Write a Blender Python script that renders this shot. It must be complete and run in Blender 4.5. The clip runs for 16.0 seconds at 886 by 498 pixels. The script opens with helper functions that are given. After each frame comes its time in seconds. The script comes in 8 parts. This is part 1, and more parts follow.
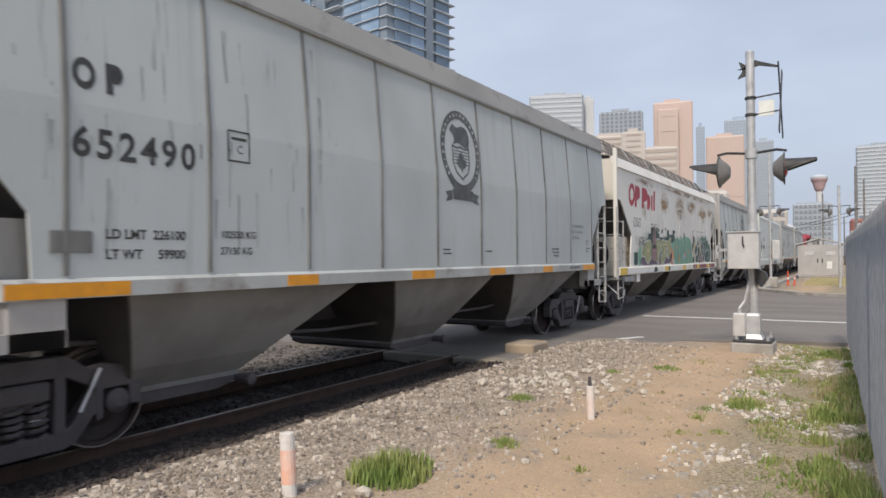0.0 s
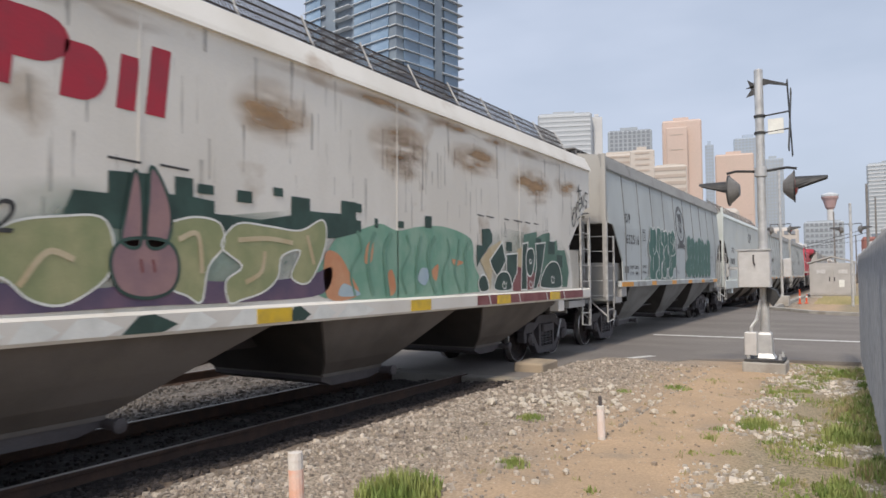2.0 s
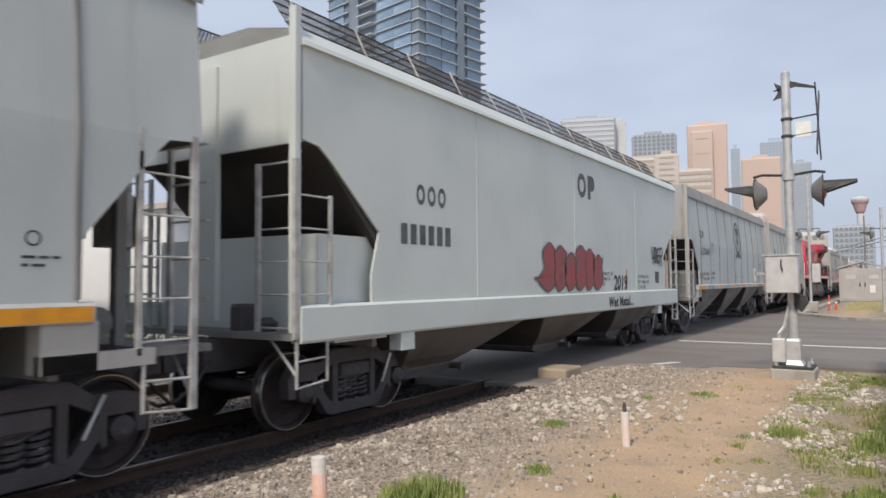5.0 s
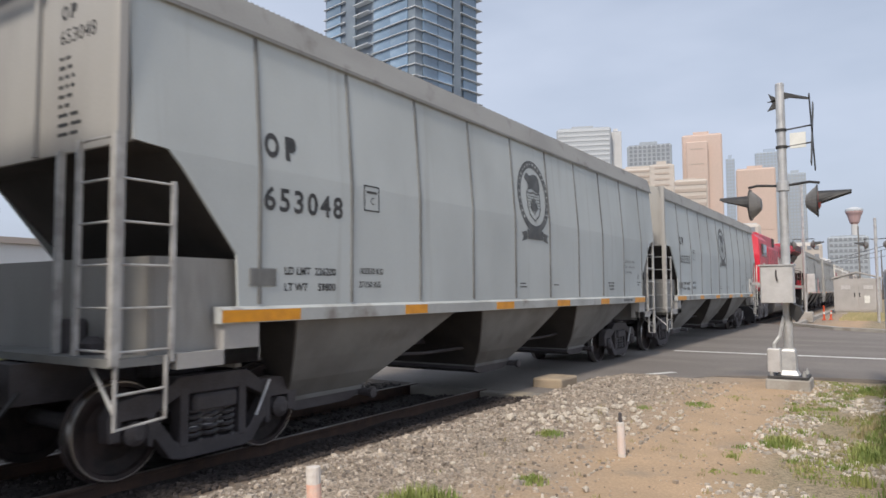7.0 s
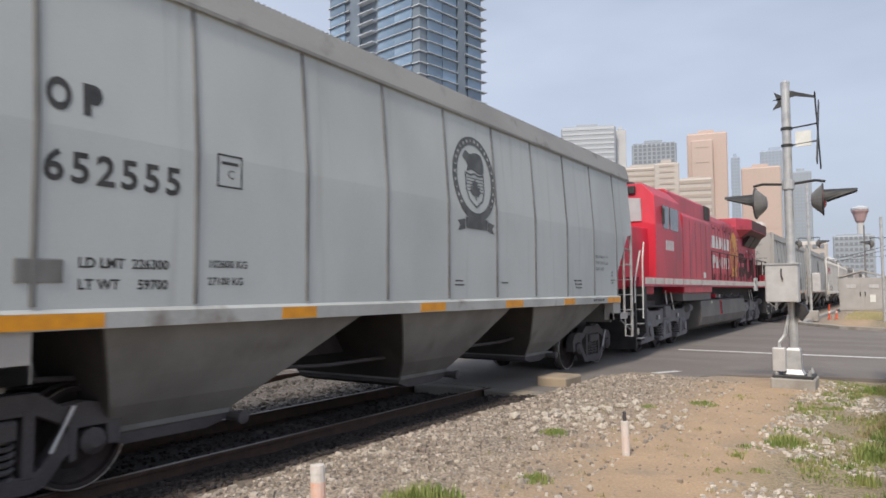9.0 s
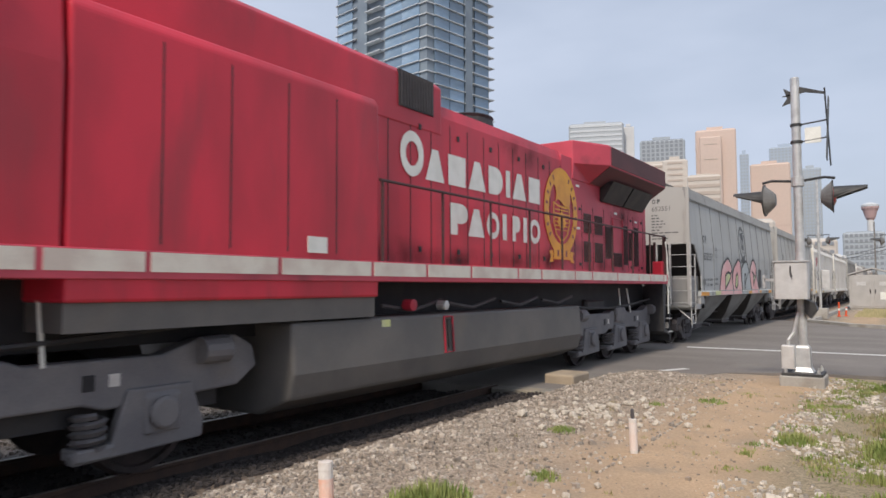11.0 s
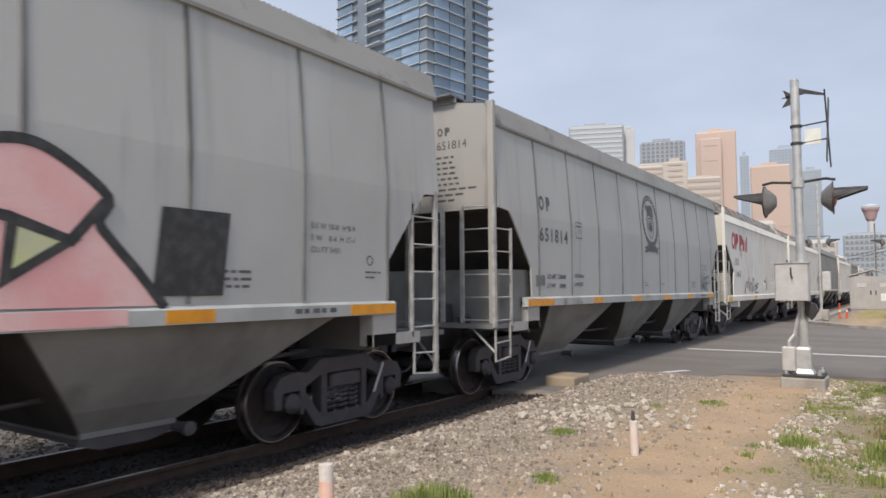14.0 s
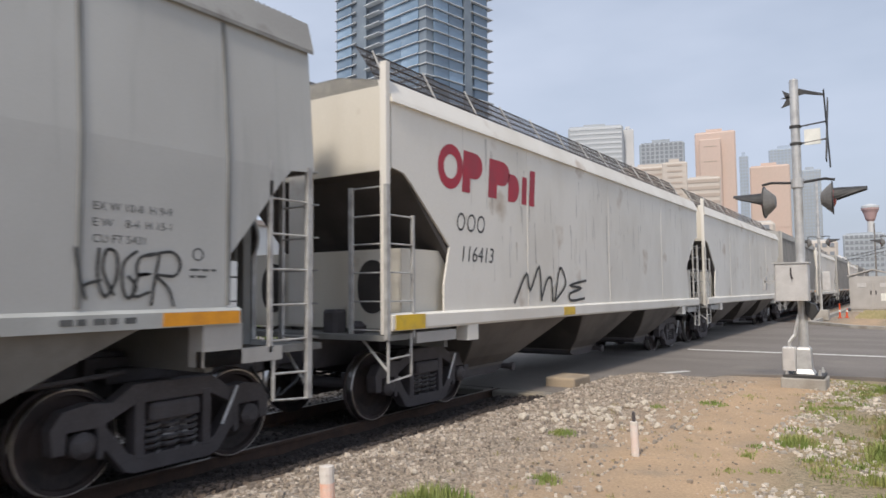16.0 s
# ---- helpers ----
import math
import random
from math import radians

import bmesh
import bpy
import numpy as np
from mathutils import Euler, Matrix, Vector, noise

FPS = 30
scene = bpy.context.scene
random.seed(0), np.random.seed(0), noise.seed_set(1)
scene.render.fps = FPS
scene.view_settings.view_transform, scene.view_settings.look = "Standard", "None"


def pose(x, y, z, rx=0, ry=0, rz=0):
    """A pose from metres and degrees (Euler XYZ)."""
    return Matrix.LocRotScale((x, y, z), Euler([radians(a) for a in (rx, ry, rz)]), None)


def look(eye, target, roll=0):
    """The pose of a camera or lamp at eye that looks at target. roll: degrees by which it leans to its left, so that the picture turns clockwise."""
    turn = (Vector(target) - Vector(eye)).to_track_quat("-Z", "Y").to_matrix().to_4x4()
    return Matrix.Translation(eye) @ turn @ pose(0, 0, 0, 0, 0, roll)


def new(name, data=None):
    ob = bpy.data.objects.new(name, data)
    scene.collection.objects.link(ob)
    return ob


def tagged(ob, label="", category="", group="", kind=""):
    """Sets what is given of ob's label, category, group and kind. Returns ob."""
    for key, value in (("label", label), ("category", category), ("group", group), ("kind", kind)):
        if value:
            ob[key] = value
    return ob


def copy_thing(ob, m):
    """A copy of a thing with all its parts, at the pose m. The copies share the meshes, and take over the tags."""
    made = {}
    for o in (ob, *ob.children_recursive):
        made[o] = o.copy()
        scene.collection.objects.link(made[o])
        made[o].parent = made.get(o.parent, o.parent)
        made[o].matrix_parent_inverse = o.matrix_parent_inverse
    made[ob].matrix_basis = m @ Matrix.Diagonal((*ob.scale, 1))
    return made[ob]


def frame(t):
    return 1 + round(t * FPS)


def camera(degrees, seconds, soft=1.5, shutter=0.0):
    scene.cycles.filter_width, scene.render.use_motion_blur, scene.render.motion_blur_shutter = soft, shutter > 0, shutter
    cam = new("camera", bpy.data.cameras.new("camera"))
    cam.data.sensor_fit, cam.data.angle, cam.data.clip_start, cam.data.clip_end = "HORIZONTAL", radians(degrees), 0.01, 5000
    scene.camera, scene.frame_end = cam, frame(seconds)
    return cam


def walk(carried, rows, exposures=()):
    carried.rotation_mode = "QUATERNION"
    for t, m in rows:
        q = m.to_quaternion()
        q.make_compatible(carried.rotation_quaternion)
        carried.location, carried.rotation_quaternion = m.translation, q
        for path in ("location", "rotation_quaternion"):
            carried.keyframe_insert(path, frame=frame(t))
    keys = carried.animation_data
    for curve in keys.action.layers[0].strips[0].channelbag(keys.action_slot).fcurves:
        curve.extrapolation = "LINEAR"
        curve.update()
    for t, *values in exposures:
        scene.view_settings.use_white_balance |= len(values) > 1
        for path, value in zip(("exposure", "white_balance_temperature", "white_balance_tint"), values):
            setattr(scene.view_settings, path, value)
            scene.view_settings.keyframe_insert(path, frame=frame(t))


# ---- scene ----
cam = camera(65.16, 16.0, soft=1.6, shutter=0.12)
EYE = (0.0, 0.0, 1.73)


def aim(yaw, pitch, roll):
    """Camera pose at the standing place: yaw left of the track's line, pitch and roll in degrees."""
    y, p = radians(yaw), radians(pitch)
    way = Vector((-math.sin(y) * math.cos(p), math.cos(y) * math.cos(p), math.sin(p)))
    return look(EYE, Vector(EYE) + way * 10, roll)


TURNS = [
    (0, 30.50, 0.80, -0.47), (0.5, 30.40, 1.47, -0.41), (1, 30.39, 2.04, -0.53), (1.5, 30.64, 2.24, -0.47),
    (2, 31.23, 2.33, -0.48), (2.5, 32.02, 2.32, -0.57), (3, 32.66, 2.27, -0.60), (3.5, 33.03, 2.24, -0.62),
    (4, 33.15, 2.32, -0.57), (6.5, 32.84, 3.48, -0.28), (7, 32.75, 3.54, -0.30), (7.5, 32.73, 3.54, -0.36),
    (8, 32.79, 3.52, -0.40), (8.5, 32.91, 3.50, -0.36), (9, 33.10, 3.42, -0.24), (11.5, 33.75, 3.17, -0.25),
    (12, 33.74, 3.14, -0.25), (12.5, 33.75, 3.11, -0.25), (13, 33.73, 3.25, -0.33), (13.5, 33.73, 3.31, -0.32),
    (14, 33.74, 3.37, -0.32), (14.5, 33.71, 3.44, -0.38), (15, 33.70, 3.48, -0.45), (15.5, 33.70, 3.46, -0.47),
    (16, 33.73, 3.49, -0.52)]
walk(cam, [(t, aim(a, b, c)) for t, a, b, c in TURNS])

# ---- sky, sun ----
SUN_AZ, SUN_EL = radians(172), radians(47)  # azimuth from +Y clockwise (towards +X)
world = bpy.data.worlds.new("world")
scene.world = world
world.use_nodes = True
wn, wl = world.node_tree.nodes, world.node_tree.links
bg = wn["Background"]
sky = wn.new("ShaderNodeTexSky")
sky.sky_type = "NISHITA"
sky.sun_disc = False
sky.sun_elevation, sky.sun_rotation = SUN_EL, SUN_AZ
sky.dust_density, sky.air_density, sky.ozone_density = 4.0, 1.2, 2.0
# thin high cloud and summer haze over the blue
tc = wn.new("ShaderNodeTexCoord")
mp = wn.new("ShaderNodeMapping")
mp.inputs["Scale"].default_value = (1.6, 1.6, 4.5)
cl = wn.new("ShaderNodeTexNoise")
cl.inputs["Scale"].default_value, cl.inputs["Detail"].default_value, cl.inputs["Roughness"].default_value = 1.7, 4.0, 0.5
ramp = wn.new("ShaderNodeValToRGB")
ramp.color_ramp.elements[0].position, ramp.color_ramp.elements[0].color = 0.34, (0.70, 0.70, 0.70, 1)
ramp.color_ramp.elements[1].position, ramp.color_ramp.elements[1].color = 0.68, (0.96, 0.96, 0.96, 1)
hz = wn.new("ShaderNodeMixRGB")
hz.inputs[2].default_value = (6.3, 7.05, 8.65, 1)
up = wn.new("ShaderNodeSeparateXYZ")
thin = wn.new("ShaderNodeMapRange")
thin.inputs["From Min"].default_value, thin.inputs["From Max"].default_value = 0.1, 0.55
thin.inputs["To Min"].default_value, thin.inputs["To Max"].default_value = 1.0, 0.88
veil = wn.new("ShaderNodeMath")
veil.operation = "MULTIPLY"
wl.new(tc.outputs["Generated"], up.inputs[0])
wl.new(up.outputs["Z"], thin.inputs["Value"])
wl.new(thin.outputs["Result"], veil.inputs[1])
wl.new(tc.outputs["Generated"], mp.inputs["Vector"])
wl.new(mp.outputs["Vector"], cl.inputs["Vector"])
wl.new(cl.outputs["Fac"], ramp.inputs["Fac"])
wl.new(ramp.outputs["Color"], veil.inputs[0])
wl.new(veil.outputs[0], hz.inputs[0])
wl.new(sky.outputs["Color"], hz.inputs[1])
wl.new(hz.outputs["Color"], bg.inputs["Color"])
bg.inputs["Strength"].default_value = 0.1
sun = new("sun", bpy.data.lights.new("sun", "SUN"))
sun.data.energy, sun.data.angle, sun.data.color = 2.9, radians(9), (1.0, 0.90, 0.78)
sun.matrix_world = look((0, 0, 60), Vector((0, 0, 60)) - Vector((math.sin(SUN_AZ) * math.cos(SUN_EL), math.cos(SUN_AZ) * math.cos(SUN_EL), math.sin(SUN_EL))))
scene.view_settings.exposure = 0.0

# ---- mesh and material helpers ----


class Mesh:
    """Collects boxes, prisms, tubes and lathes into one mesh."""

    def __init__(self):
        self.v, self.f, self.smooth = [], [], False

    def add(self, verts, faces):
        n = len(self.v)
        self.v += [tuple(p) for p in verts]
        self.f += [tuple(i + n for i in q) for q in faces]
        return self

    def box(self, x0, x1, y0, y1, z0, z1):
        p = [(x, y, z) for z in (z0, z1) for y in (y0, y1) for x in (x0, x1)]
        return self.add(p, [(0, 2, 3, 1), (4, 5, 7, 6), (0, 1, 5, 4), (2, 6, 7, 3), (0, 4, 6, 2), (1, 3, 7, 5)])

    def chamfer(self, x0, x1, y0, y1, z0, z1, c):
        """A box with its upright edges and top rim cut."""
        ring = lambda z, d: [(x0 + d, y0 + c, z), (x0 + c, y0 + d, z), (x1 - c, y0 + d, z), (x1 - d, y0 + c, z), (x1 - d, y1 - c, z), (x1 - c, y1 - d, z), (x0 + c, y1 - d, z), (x0 + d, y1 - c, z)]
        return self.loft([ring(z0, 0), ring(z1 - c, 0), ring(z1, c * 0.7)])

    def loft(self, rings, caps=True):
        n, k = len(self.v), len(rings[0])
        for r in rings:
            self.v += [tuple(p) for p in r]
        for j in range(len(rings) - 1):
            for i in range(k):
                a, b = n + j * k + i, n + j * k + (i + 1) % k
                self.f.append((a, b, b + k, a + k))
        if caps:
            self.f.append(tuple(n + i for i in reversed(range(k))))
            self.f.append(tuple(n + (len(rings) - 1) * k + i for i in range(k)))
        return self

    def prism(self, pts, axis, a, b):
        """Polygon pts (two coordinates each) pushed from a to b along axis x, y or z."""
        put = {"x": lambda p, d: (d, p[0], p[1]), "y": lambda p, d: (p[0], d, p[1]), "z": lambda p, d: (p[0], p[1], d)}[axis]
        return self.loft([[put(p, a) for p in pts], [put(p, b) for p in pts]])

    def tube(self, a, b, r, k=6, r2=None):
        a, b = Vector(a), Vector(b)
        q = (b - a).to_track_quat("Z", "Y")
        u, w = q @ Vector((1, 0, 0)), q @ Vector((0, 1, 0))
        ring = lambda c, s: [c + (u * math.cos(2 * math.pi * i / k) + w * math.sin(2 * math.pi * i / k)) * s for i in range(k)]
        return self.loft([ring(a, r), ring(b, r if r2 is None else r2)])

    def line(self, pts, r, k=6):
        """One bent bar through the points."""
        pts = [Vector(p) for p in pts]
        rings, up = [], None
        for i, p in enumerate(pts):
            d = (pts[min(i + 1, len(pts) - 1)] - pts[max(i - 1, 0)]).normalized()
            if up is None:
                up = d.orthogonal().normalized()
            up = (up - d * up.dot(d)).normalized()
            w = d.cross(up)
            rings.append([p + (up * math.cos(2 * math.pi * j / k) + w * math.sin(2 * math.pi * j / k)) * r for j in range(k)])
        return self.loft(rings)

    def lathe(self, prof, centre, axis="x", k=28, caps=True):
        """Profile of (radius, along) turned about an axis through centre."""
        c = Vector(centre)
        rings = []
        for r, s in prof:
            ring = []
            for i in range(k):
                ca, sa = r * math.cos(2 * math.pi * i / k), r * math.sin(2 * math.pi * i / k)
                ring.append(c + Vector({"x": (s, ca, sa), "y": (ca, s, sa), "z": (ca, sa, s)}[axis]))
            rings.append(ring)
        return self.loft(rings, caps)

    def coil(self, centre, r, wire, z0, z1, turns, k=12):
        c, n = Vector(centre), int(turns * k)
        pts = [c + Vector((r * math.cos(2 * math.pi * i / k), r * math.sin(2 * math.pi * i / k), z0 + (z1 - z0) * i / n)) for i in range(n + 1)]
        return self.line(pts, wire, 4)

    def data(self, name):
        me = bpy.data.meshes.new(name)
        me.from_pydata(self.v, [], self.f)
        bm = bmesh.new()
        bm.from_mesh(me)
        bmesh.ops.recalc_face_normals(bm, faces=bm.faces)
        bm.to_mesh(me)
        bm.free()
        if self.smooth:
            me.polygons.foreach_set("use_smooth", [True] * len(me.polygons))
        me.update()
        return me


def part(name, m, material, parent, label="", kind="", bevel=0.0, smooth=False):
    me = m.data(name) if isinstance(m, Mesh) else m
    if smooth:
        me.polygons.foreach_set("use_smooth", [True] * len(me.polygons))
    if not me.materials:
        me.materials.append(material)
    ob = new(name, me)
    if parent is not None:
        ob.parent = parent
    if bevel:
        mod = ob.modifiers.new("edge", "BEVEL")
        mod.width, mod.segments, mod.limit_method = bevel, 2, "ANGLE"
    return tagged(ob, label, kind=kind)


def thing(name, label, category, m=None, group="", kind=""):
    ob = new(name)
    if m is not None:
        ob.matrix_basis = m
    return tagged(ob, label, category, group, kind)


def mat(name, colour, rough=0.6, metal=0.0, second=None, scale=3.0, stretch=(1, 1, 1), lo=0.4, hi=0.65, grain=0.06, grain_scale=60.0, bump=0.1, bump_scale=None, spec=0.5, spread=0.0, dirt=None, dirt_lo=0.52, dirt_hi=0.72, dirt_scale=0.8, dirt_stretch=(1, 1, 1)):
    """Paint, metal, stone or soil: a base colour, broad patches of a second one, dirt, fine grain and relief."""
    ma = bpy.data.materials.new(name)
    ma.use_nodes = True
    nt, lk = ma.node_tree.nodes, ma.node_tree.links
    b = nt["Principled BSDF"]
    b.inputs["Roughness"].default_value, b.inputs["Metallic"].default_value = rough, metal
    b.inputs["Specular IOR Level"].default_value = spec
    co = nt.new("ShaderNodeTexCoord")

    def noise_tex(s, st, detail=4.0):
        m = nt.new("ShaderNodeMapping")
        m.inputs["Scale"].default_value = st
        n = nt.new("ShaderNodeTexNoise")
        n.inputs["Scale"].default_value, n.inputs["Detail"].default_value = s, detail
        lk.new(co.outputs["Object"], m.inputs["Vector"])
        lk.new(m.outputs["Vector"], n.inputs["Vector"])
        return n.outputs["Fac"]

    def band(fac, lo, hi):
        r = nt.new("ShaderNodeMapRange")
        r.inputs["From Min"].default_value, r.inputs["From Max"].default_value = lo, hi
        lk.new(fac, r.inputs["Value"])
        return r.outputs["Result"]

    def mix(fac, a, c, mode="MIX"):
        m = nt.new("ShaderNodeMixRGB")
        m.blend_type = mode
        for sock, val in ((m.inputs[0], fac), (m.inputs[1], a), (m.inputs[2], c)):
            if isinstance(val, (int, float)):
                sock.default_value = val
            elif isinstance(val, tuple):
                sock.default_value = (*val, 1)
            else:
                lk.new(val, sock)
        return m.outputs[0]

    col = colour
    if second:
        col = mix(band(noise_tex(scale, stretch), lo, hi), col, second)
    if dirt:
        col = mix(band(noise_tex(dirt_scale, dirt_stretch, 6.0), dirt_lo, dirt_hi), col, dirt)
    if grain:
        g = band(noise_tex(grain_scale, (1, 1, 1), 3.0), 0.25, 0.75)
        shade = mix(g, (1 - grain,) * 3, (1 + grain,) * 3)
        col = mix(1.0, col, shade, "MULTIPLY")
    if spread:
        oi = nt.new("ShaderNodeObjectInfo")
        r = nt.new("ShaderNodeMapRange")
        r.inputs["To Min"].default_value, r.inputs["To Max"].default_value = 1 - spread, 1 + spread
        lk.new(oi.outputs["Random"], r.inputs["Value"])
        col = mix(1.0, col, r.outputs["Result"], "MULTIPLY")
    if isinstance(col, tuple):
        b.inputs["Base Color"].default_value = (*col, 1)
    else:
        lk.new(col, b.inputs["Base Color"])
    if bump:
        bp = nt.new("ShaderNodeBump")
        bp.inputs["Strength"].default_value, bp.inputs["Distance"].default_value = bump, 0.02
        lk.new(noise_tex(bump_scale or grain_scale, (1, 1, 1), 5.0), bp.inputs["Height"])
        lk.new(bp.outputs["Normal"], b.inputs["Normal"])
    return ma


# ---- materials ----
HOP = mat("hopper_paint", (0.52, 0.555, 0.555), 0.75, spec=0.1, second=(0.45, 0.48, 0.48), scale=1.1, stretch=(1, 0.5, 0.35), grain=0.03, dirt=(0.40, 0.415, 0.405), dirt_lo=0.6, dirt_hi=0.85, dirt_scale=2.2, dirt_stretch=(1, 2.2, 0.12), bump=0.03, bump_scale=4)
HOP_END = mat("hopper_end_paint", (0.43, 0.42, 0.40), 0.75, spec=0.1, second=(0.37, 0.36, 0.35), scale=1.2, stretch=(1, 1, 0.3), grain=0.04, dirt=(0.22, 0.2, 0.19), dirt_lo=0.6, dirt_hi=0.82, dirt_scale=1.6, dirt_stretch=(1.5, 1.5, 0.3), bump=0.04, bump_scale=4)
END_DIRTY = mat("sooty_end_paint", (0.40, 0.393, 0.38), 0.75, spec=0.1, second=(0.33, 0.322, 0.31), scale=1.2, stretch=(1, 1, 0.3), grain=0.05, dirt=(0.15, 0.14, 0.13), dirt_lo=0.58, dirt_hi=0.82, dirt_scale=1.6, dirt_stretch=(1.5, 1.5, 0.3), bump=0.04, bump_scale=4)
# Darker grey for bays, roofs, platforms and other underbody parts.
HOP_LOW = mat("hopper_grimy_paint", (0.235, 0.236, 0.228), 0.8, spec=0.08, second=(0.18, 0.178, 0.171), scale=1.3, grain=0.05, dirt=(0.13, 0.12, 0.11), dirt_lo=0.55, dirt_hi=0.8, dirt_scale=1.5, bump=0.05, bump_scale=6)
SHEAR = mat("shear_plate_paint", (0.34, 0.335, 0.32), 0.75, spec=0.1, second=(0.27, 0.262, 0.25), scale=1.2, stretch=(1, 1, 0.3), grain=0.05, dirt=(0.16, 0.15, 0.14), dirt_lo=0.58, dirt_hi=0.82, dirt_scale=1.6, dirt_stretch=(1.5, 1.5, 0.3), bump=0.04, bump_scale=4)
SILL = mat("sill_paint", (0.50, 0.52, 0.51), 0.65, spec=0.15, second=(0.40, 0.41, 0.40), scale=1.4, stretch=(1, 1, 1), grain=0.05, dirt=(0.28, 0.26, 0.24), dirt_scale=2, dirt_lo=0.6)
# Dark brown-grey for the older wagons' bays.
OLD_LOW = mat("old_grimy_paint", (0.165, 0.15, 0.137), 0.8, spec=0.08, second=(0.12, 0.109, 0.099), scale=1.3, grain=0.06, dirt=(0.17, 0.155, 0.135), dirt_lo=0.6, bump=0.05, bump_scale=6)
# Shade under the wagon overhangs is put into these two dark slope colours.
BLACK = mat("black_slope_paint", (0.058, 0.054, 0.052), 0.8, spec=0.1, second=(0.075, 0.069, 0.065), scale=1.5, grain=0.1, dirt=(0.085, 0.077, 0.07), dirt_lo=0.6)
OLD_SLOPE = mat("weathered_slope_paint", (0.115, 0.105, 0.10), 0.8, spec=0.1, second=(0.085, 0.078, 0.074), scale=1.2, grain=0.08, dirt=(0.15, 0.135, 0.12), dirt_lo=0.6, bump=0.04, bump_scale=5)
WHITE = mat("old_white_paint", (0.77, 0.745, 0.69), 0.6, second=(0.69, 0.66, 0.60), scale=0.9, stretch=(1, 1, 0.5), grain=0.04, dirt=(0.34, 0.24, 0.15), dirt_lo=0.63, dirt_hi=0.8, dirt_scale=1.1, dirt_stretch=(1, 0.8, 1.0), bump=0.05, bump_scale=3)
WHITE_SMOOTH = mat("pale_green_paint", (0.605, 0.645, 0.625), 0.45, second=(0.55, 0.59, 0.57), scale=0.7, grain=0.03, dirt=(0.36, 0.36, 0.33), dirt_lo=0.66, dirt_hi=0.9, dirt_scale=1.8, dirt_stretch=(1, 2, 0.15), bump=0.03, bump_scale=3)
LADDER = mat("ladder_paint", (0.48, 0.48, 0.47), 0.5, second=(0.30, 0.29, 0.28), scale=5, grain=0.08, bump=0.05)
ROOF = mat("roof_grating", (0.27, 0.265, 0.26), 0.7, second=(0.14, 0.135, 0.13), scale=4, grain=0.1)
DARKWALK = mat("rusty_dark_grating", (0.075, 0.064, 0.06), 0.8, second=(0.055, 0.047, 0.044), scale=4, grain=0.12, bump=0.05)
STEEL = mat("truck_steel", (0.08, 0.073, 0.077), 0.7, second=(0.064, 0.057, 0.06), scale=3.5, grain=0.15, dirt=(0.09, 0.078, 0.07), dirt_lo=0.62, bump=0.2, bump_scale=40)
SPRING = mat("spring_steel", (0.12, 0.115, 0.12), 0.55, second=(0.08, 0.075, 0.078), scale=5, grain=0.1, bump=0.05)
WHEEL = mat("wheel_steel", (0.052, 0.037, 0.035), 0.75, metal=0.0, second=(0.025, 0.021, 0.02), scale=6, grain=0.12, bump=0.12)
TREAD = mat("polished_tread", (0.55, 0.54, 0.53), 0.28, metal=1.0, second=(0.42, 0.40, 0.38), scale=8, grain=0.05, bump=0.03)
ORANGE = mat("orange_reflector", (0.78, 0.33, 0.015), 0.4, second=(0.66, 0.27, 0.02), scale=6, grain=0.05, dirt=(0.4, 0.22, 0.06), dirt_lo=0.66, bump=0.03)
YELLOW = mat("yellow_reflector", (0.75, 0.5, 0.03), 0.4, second=(0.6, 0.4, 0.05), scale=6, grain=0.05, bump=0.03)
INK = mat("stencil_black", (0.03, 0.031, 0.032), 0.6, second=(0.06, 0.06, 0.06), scale=9, grain=0.1, bump=0)
INK_GREY = mat("emblem_grey", (0.075, 0.08, 0.082), 0.6, second=(0.12, 0.125, 0.125), scale=5, grain=0.1, bump=0)
RED_LET = mat("faded_red_lettering", (0.42, 0.022, 0.045), 0.55, second=(0.34, 0.03, 0.05), scale=4, grain=0.08, bump=0)
PINK = mat("pink_spray", (0.80, 0.41, 0.41), 0.6, second=(0.82, 0.57, 0.55), scale=1.3, grain=0.05, bump=0)
TEAL = mat("teal_spray", (0.040, 0.125, 0.10), 0.6, second=(0.075, 0.18, 0.15), scale=2.2, stretch=(1, 6, 0.35), grain=0.08, bump=0)
MINT = mat("mint_spray", (0.17, 0.35, 0.255), 0.6, second=(0.26, 0.42, 0.32), scale=2.5, grain=0.06, bump=0)
LIME = mat("lime_spray", (0.27, 0.30, 0.15), 0.6, second=(0.38, 0.37, 0.20), scale=2.5, grain=0.06, bump=0)
PURPLE = mat("purple_spray", (0.10, 0.075, 0.13), 0.6, second=(0.16, 0.10, 0.15), scale=2.5, grain=0.06, bump=0)
MAUVE = mat("mauve_spray", (0.33, 0.20, 0.20), 0.6, second=(0.26, 0.16, 0.18), scale=3, grain=0.06, bump=0)
PALE = mat("white_spray", (0.80, 0.81, 0.77), 0.6, second=(0.70, 0.71, 0.67), scale=4, grain=0.05, bump=0)
LIMEGLOW = mat("yellow_green_spray", (0.62, 0.66, 0.30), 0.6, second=(0.55, 0.57, 0.38), scale=3, grain=0.05, bump=0)
LOCO = mat("locomotive_red", (0.64, 0.028, 0.058), 0.42, second=(0.40, 0.022, 0.04), scale=0.9, stretch=(1, 1, 0.4), grain=0.04, dirt=(0.24, 0.035, 0.045), dirt_lo=0.58, dirt_hi=0.85, dirt_scale=1.1, dirt_stretch=(1, 1.6, 0.4), bump=0.03, bump_scale=4)
